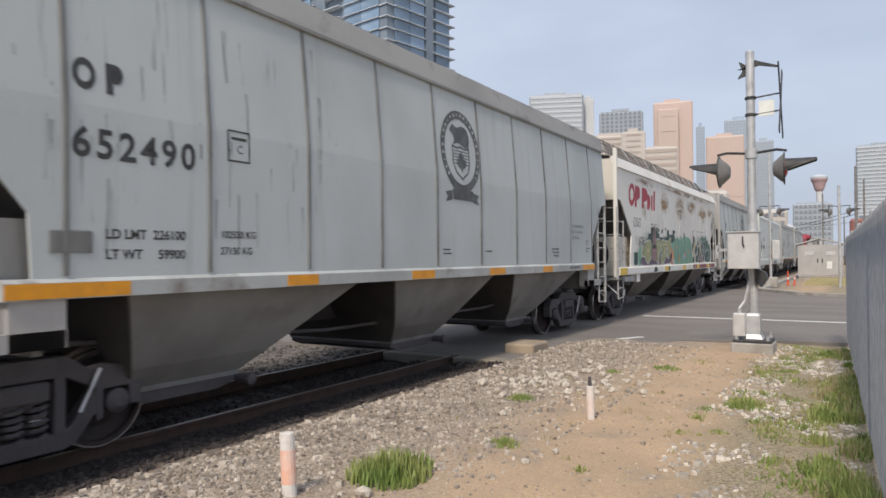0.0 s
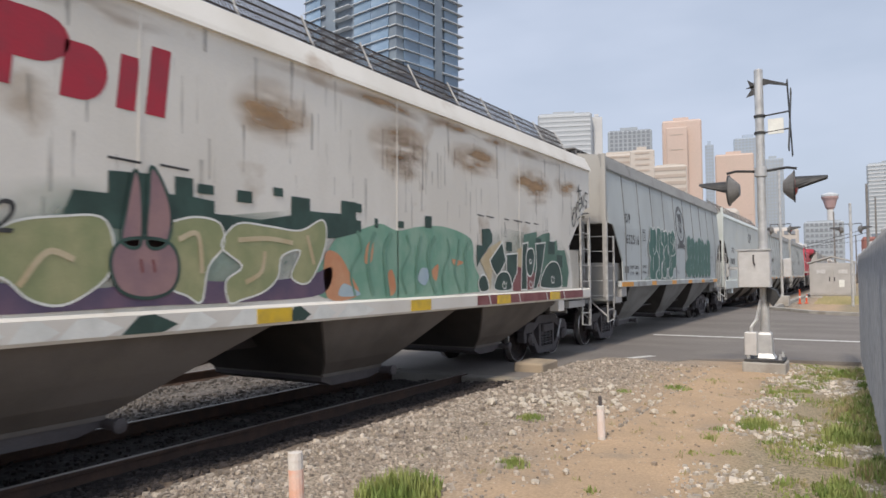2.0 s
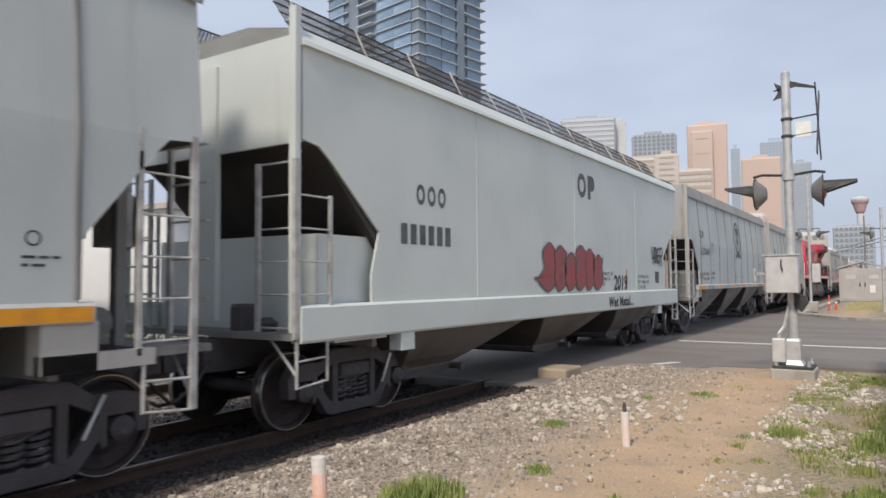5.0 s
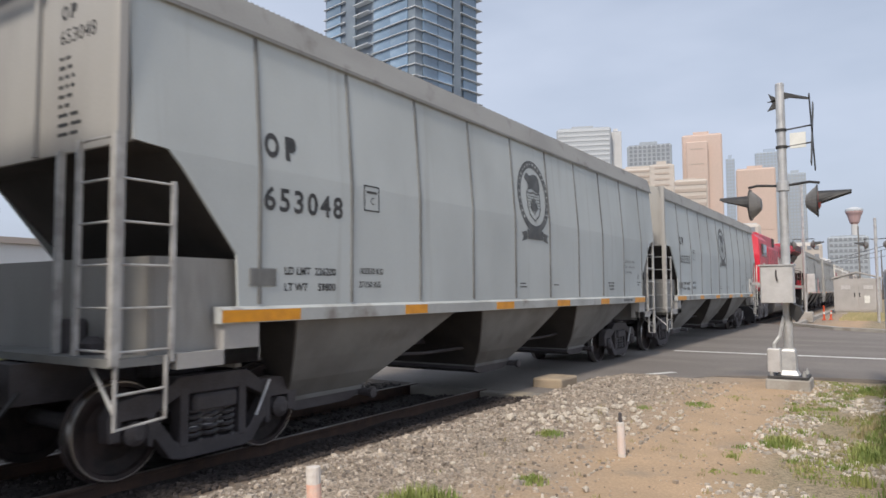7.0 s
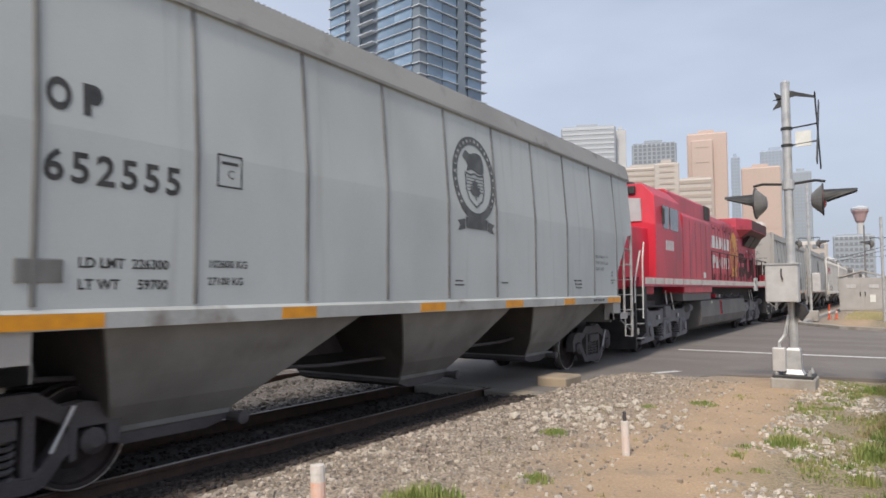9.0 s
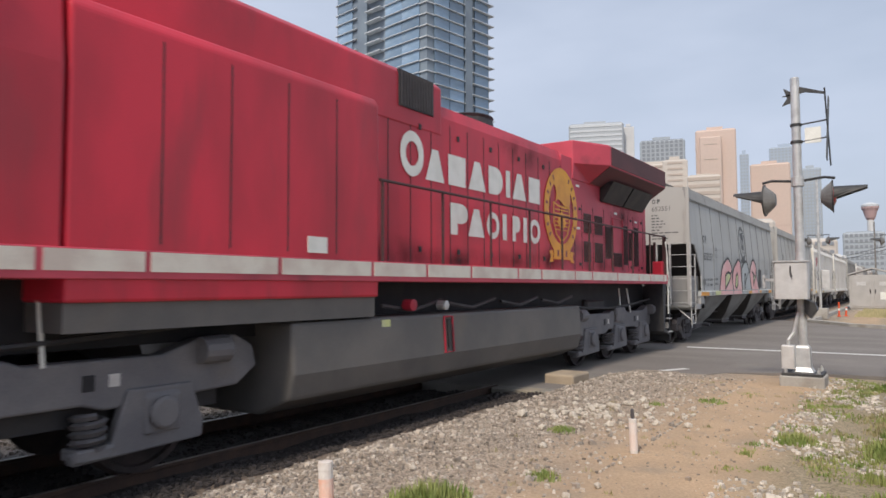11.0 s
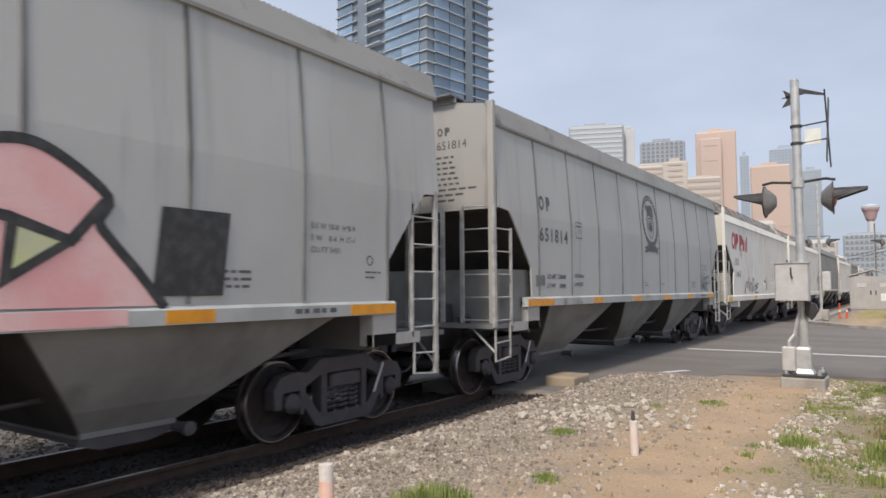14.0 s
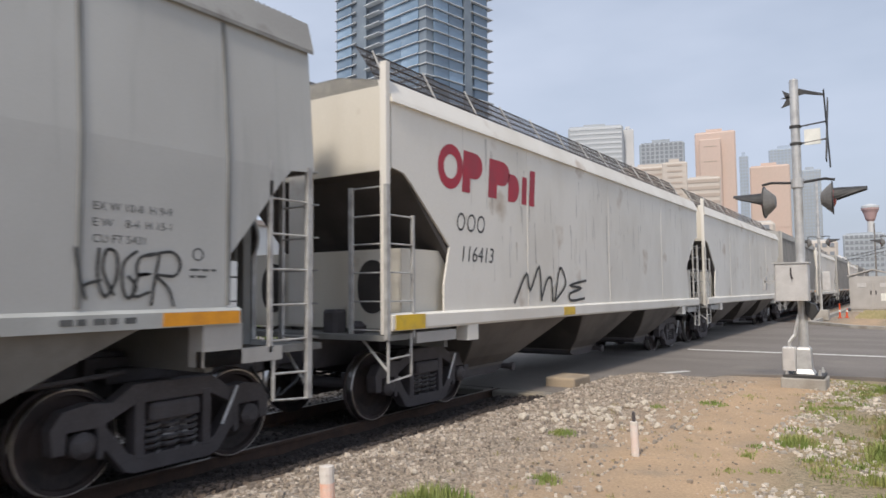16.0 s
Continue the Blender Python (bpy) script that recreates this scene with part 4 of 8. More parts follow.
def emblem(c, y, z, r, material, wide, tall=1.04, fill=None):
    """Dark round band with pale ticks, a lined shield with a leaf, a humped shape above and a ribbon."""
    e = mark(c, "emblem", on_side(flat(ring_poly(r * 0.80, r, 1.0, tall, 44)), y, z, wide, 0.005), material, "round painted emblem with a shield")
    ticks = []
    for i in range(24):
        a = math.radians(-40 + 260 * i / 23)
        p, q, w = 0.87 * r, 0.935 * r, (0.036 if i % 3 else 0.016) * r
        ca, sa = math.cos(a), math.sin(a)
        ticks.append([(p * ca - w * sa, tall * (p * sa + w * ca)), (p * ca + w * sa, tall * (p * sa - w * ca)), (q * ca + w * sa, tall * (q * sa - w * ca)), (q * ca - w * sa, tall * (q * sa + w * ca))])
    mark(e, "band_marking", on_side(flat(ticks), y, z, wide, 0.008), SILL, "pale ticks in the band")["kind"] = "stuff"
    sh = [(-0.42, 0.12), (-0.2, 0.08), (0.0, 0.12), (0.2, 0.08), (0.42, 0.12), (0.42, -0.28), (0.3, -0.5), (0.0, -0.66), (-0.3, -0.5), (-0.42, -0.28)]
    mark(e, "shield", on_side(flat(stroke([(a * r, b * r * tall) for a, b in sh + sh[:1]], 0.045 * r)), y, z, wide, 0.005), material)
    rows = [[(-0.38 * r, (b - 0.022) * r), (0.38 * r, (b - 0.022) * r), (0.38 * r, b * r), (-0.38 * r, b * r)] for b in (0.02, -0.06, -0.14, -0.22, -0.30)]
    mark(e, "shield_hatching", on_side(flat(rows), y, z, wide, 0.005), material)["kind"] = "stuff"
    leaf = [(0, 0.02), (0.06, -0.1), (0.13, -0.06), (0.11, -0.2), (0.22, -0.17), (0.19, -0.26), (0.26, -0.3), (0.12, -0.42), (0.03, -0.41), (0.02, -0.52), (-0.02, -0.52), (-0.03, -0.41), (-0.12, -0.42), (-0.26, -0.3), (-0.19, -0.26), (-0.22, -0.17), (-0.11, -0.2), (-0.13, -0.06), (-0.06, -0.1)]
    mark(e, "leaf", on_side(flat([[(a * r, b * r) for a, b in leaf]]), y, z, wide, 0.007), material)
    hump = [(-0.36, 0.16), (-0.1, 0.22), (0.2, 0.15), (0.42, 0.17), (0.47, 0.4), (0.36, 0.62), (0.1, 0.66), (-0.16, 0.6), (-0.34, 0.66), (-0.5, 0.5), (-0.36, 0.4), (-0.3, 0.28)]
    mark(e, "crest", on_side(flat([curve([(a * r, b * r) for a, b in hump])[:-1]]), y, z, wide, 0.005), material)
    mark(e, "ribbon", on_side(flat([[(-0.52 * r, -0.96 * r), (0.52 * r, -0.96 * r), (0.5 * r, -1.22 * r), (-0.5 * r, -1.22 * r)]]), y, z, wide, 0.009), material)
    for s in (-1, 1):
        mark(e, "ribbon_end", on_side(flat([[(s * 0.54 * r, -1.0 * r), (s * 0.88 * r, -1.06 * r), (s * 0.76 * r, -1.16 * r), (s * 0.86 * r, -1.3 * r), (s * 0.54 * r, -1.24 * r)][::s]]), y, z, wide, 0.005), material)
    return e


def gold_emblem(c, y, z, r):
    """Broad gold band with dark ticks, a humped crest, a lined shield with a leaf, and a ribbon box."""
    w = wide_loco
    sc = lambda pts: [(a * r, b * r) for a, b in pts]
    e = mark(c, "emblem", on_side(flat(ring_poly(r * 0.74, r, 1.0, 1.1, 44)), y, z, w, 0.005), GOLD, "gold painted emblem with a shield")
    for i in range(17):
        a = math.radians(-38 + 256 * i / 16)
        if 70 < math.degrees(a) < 110:
            continue
        p, q, t = 0.82 * r, 0.93 * r, 0.035 * r
        ca, sa = math.cos(a), math.sin(a)
        mark(e, "emblem_tick", on_side(flat([[(p * ca - t * sa, 1.1 * (p * sa + t * ca)), (p * ca + t * sa, 1.1 * (p * sa - t * ca)), (q * ca + t * sa, 1.1 * (q * sa - t * ca)), (q * ca - t * sa, 1.1 * (q * sa + t * ca))]]), y, z, w, 0.008), MAROON)
    hump = [(-0.36, 0.22), (-0.22, 0.30), (0.0, 0.24), (0.25, 0.14), (0.48, 0.14), (0.54, 0.4), (0.52, 0.66), (0.3, 0.86), (0.0, 0.92), (-0.2, 0.84), (-0.42, 0.84), (-0.46, 0.68), (-0.34, 0.58), (-0.3, 0.4)]
    mark(e, "crest", on_side(flat([curve(sc(hump))[:-1]]), y, z, w, 0.007), GOLD)
    sh = [(-0.46, 0.2), (-0.2, 0.14), (0.1, 0.12), (0.48, 0.12), (0.48, -0.3), (0.32, -0.58), (0.0, -0.76), (-0.32, -0.58), (-0.46, -0.3)]
    mark(e, "shield", on_side(flat(stroke(sc(sh + sh[:1]), 0.05 * r)), y, z, w, 0.007), GOLD)
    for b in (0.04, -0.06, -0.16, -0.26, -0.36, -0.46):
        mark(e, "shield_line", on_side(flat([sc([(-0.4, b - 0.015), (0.42, b - 0.015), (0.42, b + 0.015), (-0.4, b + 0.015)])]), y, z, w, 0.006), GOLD)
    leaf = [(0, 0.08), (0.06, -0.06), (0.13, -0.02), (0.11, -0.18), (0.24, -0.12), (0.21, -0.22), (0.28, -0.26), (0.12, -0.42), (0.03, -0.41), (0.02, -0.56), (-0.02, -0.56), (-0.03, -0.41), (-0.12, -0.42), (-0.28, -0.26), (-0.21, -0.22), (-0.24, -0.12), (-0.11, -0.18), (-0.13, -0.02), (-0.06, -0.06)]
    mark(e, "leaf", on_side(flat([sc(leaf)]), y, z, w, 0.009), GOLD)
    mark(e, "ribbon", on_side(flat([sc([(-0.5, -1.2), (0.5, -1.2), (0.5, -0.88), (-0.5, -0.88)])]), y, z, w, 0.011), GOLD)
    for a in (-0.25, 0.0, 0.25):
        mark(e, "ribbon_bar", on_side(flat([sc([(a - 0.05, -1.12), (a + 0.05, -1.12), (a + 0.05, -0.97), (a - 0.05, -0.97)])]), y, z, w, 0.013), MAROON)
    for q in (-1, 1):
        mark(e, "ribbon_end", on_side(flat([sc([(q * 0.52, -0.98), (q * 0.74, -1.0), (q * 0.66, -1.12), (q * 0.74, -1.28), (q * 0.52, -1.26)][::q])]), y, z, w, 0.007), GOLD)


def tag(c, y, z, w, h, strokes, material, width=0.03, wide=None, lift=0.016):
    """A sprayed signature: the first stroke carries the others. Strokes in shares of w and h."""
    top = None
    for st in strokes:
        me = on_side(flat(stroke(curve([(y + a * w, z + b * h) for a, b in st], False, 4), width)), 0, 0, wide or wide_hopper, lift)
        o = mark(top or c, "sprayed_tag" if top is None else "tag_stroke", me, material, "sprayed graffiti tag" if top is None else "")
        top = top or o
        lift += 0.0006


LOOPED = (((0, 1), (0.03, 0.55), (0.09, 0.1), (0.07, 0.32), (0.22, 0.42)), ((0.2, 1), (0.19, 0.5), (0.26, 0.12), (0.36, 0.45), (0.36, 0.9), (0.27, 0.98), (0.24, 0.6), (0.34, 0.15)),
          ((0.55, 0.98), (0.43, 0.75), (0.42, 0.3), (0.48, 0.08), (0.55, 0.3), (0.47, 0.5)), ((0.72, 0.95), (0.58, 0.85), (0.56, 0.55), (0.68, 0.55), (0.57, 0.5), (0.53, 0.12), (0.68, 0.2)),
          ((0.78, 0.95), (0.74, 0.5), (0.70, -0.05)), ((0.66, 0.9), (0.9, 1.0), (1.0, 0.78), (0.94, 0.52), (0.76, 0.52), (0.88, 0.25), (0.93, -0.08)))
JAGGED = (((0, 0.05), (0.14, 0.8), (0.18, 0.35), (0.3, 1), (0.32, 0.1)), ((0.32, 0.1), (0.4, 0.65), (0.46, 0.65), (0.47, 0.05)), ((0.5, 0.05), (0.58, 1), (0.66, 0.55), (0.52, 0.1)), ((0.98, 0.65), (0.72, 0.5), (0.9, 0.42), (0.72, 0.25), (0.74, 0.05), (0.95, 0.1)))
SPIKED = (((0.1, 0.3), (-0.04, 0.12), (0.06, -0.06), (0.2, 0.2), (0.16, 0.42), (0.06, 0.36), (0.0, 0.1)), ((0.24, 0.18), (0.27, 0.55), (0.36, 0.56), (0.3, 0.4)), ((0.48, 0.72), (0.4, 0.6), (0.42, 0.36), (0.52, 0.45)), ((0.42, 0.55), (0.5, 0.58)),
          ((0.58, 0.45), (0.56, 0.74), (0.66, 0.5), (0.68, 0.8)), ((0.98, 0.86), (0.8, 0.88), (0.78, 0.7), (0.92, 0.64), (0.84, 0.48), (0.76, 0.54)), ((0.38, 0.72), (0.42, 1.04)), ((0.28, 0.86), (0.56, 0.92)), ((0.34, 0.98), (0.5, 0.78)), ((0.26, 0.12), (0.6, 0.3), (1.0, 0.36)))


def blob(cx, cz, w, h, k=22, p=2.6):
    out = []
    for i in range(k):
        a = 2 * math.pi * i / k
        ca, sa = math.cos(a), math.sin(a)
        out.append((cx + w / 2 * math.copysign(abs(ca) ** (2 / p), ca), cz + h / 2 * math.copysign(abs(sa) ** (2 / p), sa)))
    return out


def wild_piece(c):
    """Four fat dark green letters with white outlines and white cut lines."""
    w = wide_hopper
    for k, pts in enumerate((
            [(6.07, 2.65), (6.07, 3.0), (6.25, 3.15), (6.43, 3.08), (6.74, 3.21), (6.94, 3.1), (7.02, 2.88), (6.96, 2.64), (7.12, 2.46), (7.17, 2.19), (7.03, 1.96), (6.76, 1.94), (6.63, 1.73), (6.35, 1.63), (6.11, 1.7), (6.04, 1.91), (6.2, 2.09), (6.18, 2.37)],
            [(5.16, 2.76), (5.19, 3.03), (5.35, 3.17), (5.53, 3.07), (5.8, 3.14), (5.98, 3.06), (6.05, 2.79), (5.98, 2.47), (6.18, 2.37), (6.21, 2.09), (6.06, 1.93), (5.82, 1.93), (5.78, 1.74), (5.57, 1.64), (5.3, 1.68), (5.21, 1.87), (5.35, 2.13), (5.48, 2.37)],
            [(4.58, 2.89), (4.69, 3.11), (4.91, 3.19), (5.14, 3.08), (5.16, 2.73), (5.38, 2.62), (5.43, 2.33), (5.35, 2.16), (5.13, 2.06), (5.15, 1.8), (5.04, 1.62), (4.73, 1.59), (4.5, 1.74), (4.6, 2.1), (4.55, 2.47)],
            [(3.67, 2.61), (3.85, 2.81), (3.87, 3.03), (4.02, 3.16), (4.21, 3.06), (4.36, 3.15), (4.54, 3.05), (4.59, 2.71), (4.51, 2.51), (4.73, 2.38), (4.83, 2.14), (4.73, 1.9), (4.5, 1.83), (4.4, 1.63), (4.13, 1.6), (3.81, 1.63), (3.72, 1.8), (3.76, 2.07), (3.89, 2.23), (3.72, 2.34)])):
        sprayed(c, pts, TEAL, PALE, w, 0.018 + 0.004 * k, 0.036)
    for pts in ([(4.21, 2.52), (4.22, 2.38), (4.36, 2.37), (4.54, 2.51)], [(4.19, 2.26), (4.16, 2.1), (4.13, 1.89)], [(4.87, 2.98), (4.88, 2.3), (4.84, 1.77)], [(5.16, 2.73), (5.4, 2.56), (5.3, 2.42)], [(5.56, 3.01), (5.55, 2.77)],
                [(5.79, 2.69), (5.33, 2.38)], [(5.51, 2.33), (5.5, 1.87)], [(6.37, 2.96), (6.36, 2.74)], [(6.45, 2.75), (6.91, 2.67)], [(6.68, 2.96), (6.73, 2.49)], [(6.39, 2.37), (6.7, 2.36), (6.96, 2.48)], [(6.37, 2.35), (6.33, 1.93)], [(6.58, 2.5), (6.72, 2.68), (6.96, 2.9), (7.1, 2.96)]):
        sprayed_line(c, pts, PALE, w, 0.034, 0.03)
    for y, ww in ((4.0, 0.7), (4.9, 0.4), (5.55, 0.5), (6.4, 0.5)):  # white overspray under the letters
        sprayed(c, [(y - ww, 1.605), (y + ww, 1.605), (y + ww * 0.8, 1.70), (y + ww * 0.3, 1.66), (y - ww * 0.5, 1.72)], FADED, None, w, 0.0155, name="graffiti_haze")


def column_piece(c, y0, y1, z0, z1, n, fill, edge, wide):
    """A row of narrow rounded letters, pinched at the waist, with a thin paler outline."""
    step = (y1 - y0) / n
    for i in range(n):
        a, b = y0 + step * i - 0.03, y0 + step * (i + 1) + 0.03
        m, top, lean = (a + b) / 2, z1 - 0.06 * (i % 3) + 0.03 * math.sin(2.2 * i), 0.12 * step
        mid = z0 + (0.47 + 0.06 * (i % 2)) * (z1 - z0)
        wide_foot = 0.3 if i == 0 else 0.0
        sprayed(c, [(a - wide_foot, z0 + 0.25), (m - 0.2 * step, z0), (b - 0.05, z0 + 0.12), (b, mid - 0.25), (b - lean, mid), (b + 0.02, mid + 0.25), (b - 0.05, top - 0.1), (m, top), (a + 0.03, top - 0.14), (a, mid + 0.22), (a + lean, mid), (a - wide_foot * 0.9, mid - 0.2)], fill, edge, wide, 0.018 + 0.003 * (i % 4), 0.03)
        sprayed_line(c, [(m, mid + 0.2), (m + 0.03, top - 0.3)], edge, wide, 0.034, 0.02)
        sprayed_line(c, [(m - 0.02, z0 + 0.2), (m, mid - 0.15)], edge, wide, 0.034, 0.02)


def hopper_marks(c, number, load, tare, loadkg, tarekg, faded=False):
    ink = INK_GREY if faded else INK
    brand(c, (("ring", 1.60, 0.20, 1), ("flag", 1.89, 0.16, 1)), 3.12, 0.26, ink, wide_hopper)
    write(c, number, 1.58, 2.58, 0.335, ink, space=1.24, bold=0.008, name="car_number")
    write(c, "LD LMT  " + load, 1.87, 1.92, 0.115, ink, bold=0.003)
    write(c, "LT WT     " + tare, 1.87, 1.75, 0.115, ink, bold=0.003)
    write(c, loadkg + " KG", 3.08, 1.95, 0.10, ink, bold=0.002)
    write(c, tarekg + " KG", 3.08, 1.79, 0.10, ink, bold=0.002)
    write(c, "C", 3.29, 2.80, 0.12, ink, name="plate_letter")
    mark(c, "plate_frame", on_side(flat(stroke([(3.18, 2.72), (3.46, 2.72), (3.46, 3.02), (3.18, 3.02), (3.18, 2.72)], 0.018) + [[(3.22, 2.93), (3.42, 2.93), (3.42, 2.96), (3.22, 2.96)]]), 0, 0, wide_hopper, 0.004), ink)
    emblem(c, 7.98, 3.42, 0.63, INK_GREY, wide_hopper)
    part("id_tag", Mesh().chamfer(wide_hopper(1.9) - 0.01, wide_hopper(1.9) + 0.012, 1.40, 1.76, 1.80, 1.98, 0.01), SEAM, c, "metal routing board")
    bars(c, 7.35, 1.86, [0.22], 0.02, ink)
    bars(c, 7.35, 1.80, [0.26], 0.02, ink)
    bars(c, 8.75, 1.84, [0.24], 0.02, ink)
    for k, (y, w) in enumerate(((11.75, 0.3), (11.79, 0.26), (11.84, 0.18))):
        bars(c, y, 1.90 - 0.07 * k, [w * 0.4, 0.06, w * 0.5], 0.028, ink)
    write(c, "EX W 10-8  H 9-9", 12.95, 2.40, 0.095, ink)
    write(c, "E W    8-4  H 15-1", 12.95, 2.27, 0.095, ink)
    write(c, "CU FT 5431", 12.95, 2.14, 0.095, ink)
    mark(c, "decal", on_side(flat(ring_poly(0.045, 0.06, 1, 1, 16)), 13.93, 2.08, wide_hopper, 0.004), ink, "small round decal")
    for k, w in enumerate(((0.1, 0.08, 0.06), (0.05, 0.1))):
        bars(c, 13.85, 1.93 - 0.06 * k, w, 0.022, ink, None, 0.02)
    for k in range(5):
        bars(c, 12.7 + 0.13 * k, 1.49, [0.07 if k % 2 else 0.1], 0.05, INK_GREY, lambda z: HALF + 0.034, 0.02)
    # stencil block on the pale end sheet
    rnd = random.Random(int(number))
    me = text_mesh(number, 0.2)
    for v in me.vertices:
        v.co = (0.45 + v.co.x, 0.127, 4.05 + v.co.y)
    mark(c, "end_number", me, ink)
    for kind, a, wd in (("ring", 0.47, 0.11), ("flag", 0.62, 0.10)):
        me = flat(plain_shape(kind, a, 4.28, wd, 0.14))
        for v in me.vertices:
            v.co = (v.co.x, 0.127, v.co.y)
        mark(c, "end_brand_mark", me, ink)
    polys = []
    for k in range(9):
        a = 0.45
        for j in range(rnd.randint(2, 4)):
            w = rnd.uniform(0.04, 0.11) if k < 6 else rnd.uniform(0.12, 0.2)
            polys.append([(a, 3.9 - 0.09 * k), (a + w, 3.9 - 0.09 * k), (a + w, 3.935 - 0.09 * k), (a, 3.935 - 0.09 * k)])
            a += w + 0.04
    me = flat(polys)
    for v in me.vertices:
        v.co = (v.co.x, 0.127, v.co.y)
    mark(c, "end_stencil", me, ink, "small stencilled lines")["kind"] = "stuff"


# ---- older smooth-sided hopper ----
def wide_old(z):
    return HALF - 0.05


def old_hopper(name, label, paint, L, sill_z, cap_z, sill_paint, guard, hole):
    c = thing(name, label, "hopper wagon", pose(TX, 0, 0), "grain wagons of the train")
    s0, s1 = sill_z
    H = HALF - 0.05
    for s in (1, -1):
        poly = [(0.12, 3.3), (0.38, 3.26), (0.55, 3.14), (1.45, 2.36), (1.30, 1.82), (1.30, s1), (L - 1.30, s1), (L - 1.30, 1.82), (L - 1.45, 2.36), (L - 0.55, 3.14), (L - 0.38, 3.26), (L - 0.12, 3.3)]
        up = [(0.12, 3.3), (L - 0.12, 3.3), (L - 0.12, cap_z[0] + 0.02), (0.12, cap_z[0] + 0.02)]
        m = Mesh()
        for p in (poly, up):
            m.loft([[(s * H, a, b) for a, b in p], [(s * (H - 0.03), a, b) for a, b in p]])
        part("side_sheet", m, paint, c, "smooth painted steel side")
        for y in (L * 0.25, L * 0.5, L * 0.75):
            part("seam", Mesh().box(min(s * H, s * (H + 0.006)), max(s * H, s * (H + 0.006)), y - 0.012, y + 0.012, s1, cap_z[0]), paint, c)
        part("roof_edge", Mesh().prism([(s * (H - 0.1), cap_z[0]), (s * (H + 0.05), cap_z[0]), (s * (H + 0.03), cap_z[0] + 0.06), (s * (H - 0.09), cap_z[1]), (s * (H - 0.2), cap_z[1])], "y", 0.1, L - 0.1), sill_paint, c, "heavy sloping roof edge")
        part("side_sill", Mesh().prism([(s * (H - 0.1), s0), (s * (H + 0.04), s0), (s * (H + 0.06), s0 + 0.03), (s * (H + 0.06), s1 - 0.03), (s * H, s1), (s * (H - 0.1), s1)], "y", 0.06, L - 0.3), sill_paint, c, "deep painted side sill")
    part("roof", Mesh().prism([(-H + 0.1, cap_z[1]), (-0.7, cap_z[1] + 0.16), (0.7, cap_z[1] + 0.16), (H - 0.1, cap_z[1]), (H - 0.1, cap_z[1] - 0.06), (-H + 0.1, cap_z[1] - 0.06)], "y", 0.12, L - 0.12), HOP_LOW, c, "grey roof")
    for s in (-1, 1):
        m = Mesh()
        z0, z1 = cap_z[1] + 0.06, cap_z[1] + (0.62 if guard else 0.3)
        xa, xb = s * (H - 0.35), s * (H - 0.75)
        n = int((L - 0.6) / 0.055)
        for i in range(n):
            y = 0.3 + i * 0.055
            m.add([(xa, y, z0), (xb, y, z1), (xb, y + 0.036, z1), (xa, y + 0.036, z0)], [(0, 1, 2, 3)])
        for k in range(5):
            f = k / 4
            x, z = xa + (xb - xa) * f, z0 + (z1 - z0) * f
            m.box(x - 0.01, x + 0.01, 0.3, L - 0.3, z - 0.008, z + 0.008)
        part("running_board", m, DARKWALK, c, "dark steel grating roof walk", kind="stuff")
        for i in range(13):
            y = 0.5 + i * (L - 1.0) / 12
            part("brace", Mesh().tube((xa + s * 0.02, y, z0 - 0.05), (xb + s * 0.02, y + 0.14, z1 + 0.03), 0.014), LADDER, c)
    for i in range(4):
        y = 0.9 + i * (L - 1.6) / 4
        part("hatch", Mesh().chamfer(-0.35, 0.35, y, y + (L - 1.6) / 4 - 0.4, cap_z[1] + 0.16, cap_z[1] + 0.3, 0.05), HOP_LOW, c, "roof hatch")
    for e in (0, 1):
        yy = (lambda d: d) if e == 0 else (lambda d: L - d)
        o = lambda a, b: (min(yy(a), yy(b)), max(yy(a), yy(b)))
        part("end_sheet", Mesh().prism([(-H + 0.03, 3.28), (H - 0.03, 3.28), (H - 0.03, cap_z[0]), (H - 0.15, cap_z[1]), (0.7, cap_z[1] + 0.14), (-0.7, cap_z[1] + 0.14), (-H + 0.15, cap_z[1]), (-H + 0.03, cap_z[0])], "y", yy(0.12), yy(0.16)), OLD_END if hole else paint, c, "cream end sheet")
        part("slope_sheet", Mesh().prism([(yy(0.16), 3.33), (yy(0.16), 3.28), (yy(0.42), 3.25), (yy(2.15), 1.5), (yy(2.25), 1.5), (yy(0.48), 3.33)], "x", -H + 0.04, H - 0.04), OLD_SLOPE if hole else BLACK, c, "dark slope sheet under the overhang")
        m = Mesh().prism([(-1.44, yy(1.6)), (-1.44, yy(0.5)), (1.44, yy(0.5)), (1.44, yy(1.6)), (1.40, yy(1.6)), (1.40, yy(0.55)), (-1.40, yy(0.55)), (-1.40, yy(1.6))], "z", s0, 2.3)
        part("shear_plate", m, OLD_END if hole else paint, c, "stained shear plate")
        if hole:
            for s in (-1, 1):
                # No hole is cut: a black patch gives the opening's inner shade.
                part("opening_rim", Mesh().prism(blob(s * 0.95, 1.8, 0.5, 0.72, 24, 2.2), "y", yy(0.485), yy(0.505)), BLACK, c, "dark oval opening in the end plate")
        part("centre_post", Mesh().box(-0.2, 0.2, *o(0.08, 0.15), 1.3, cap_z[0]), paint, c, "end stiffener")
        part("bolster_web", Mesh().box(-1.5, 1.5, *o(1.4, 1.48), 0.95, s0 + 0.05), HOP_LOW, c, "body bolster")
        for s in (-1, 1):
            part("jacking_pad", Mesh().chamfer(s * (H - 0.06) - 0.1, s * (H - 0.06) + 0.1, *o(1.85, 2.15), s0 - 0.22, s0, 0.01), paint, c, "jacking pad with a round hole")
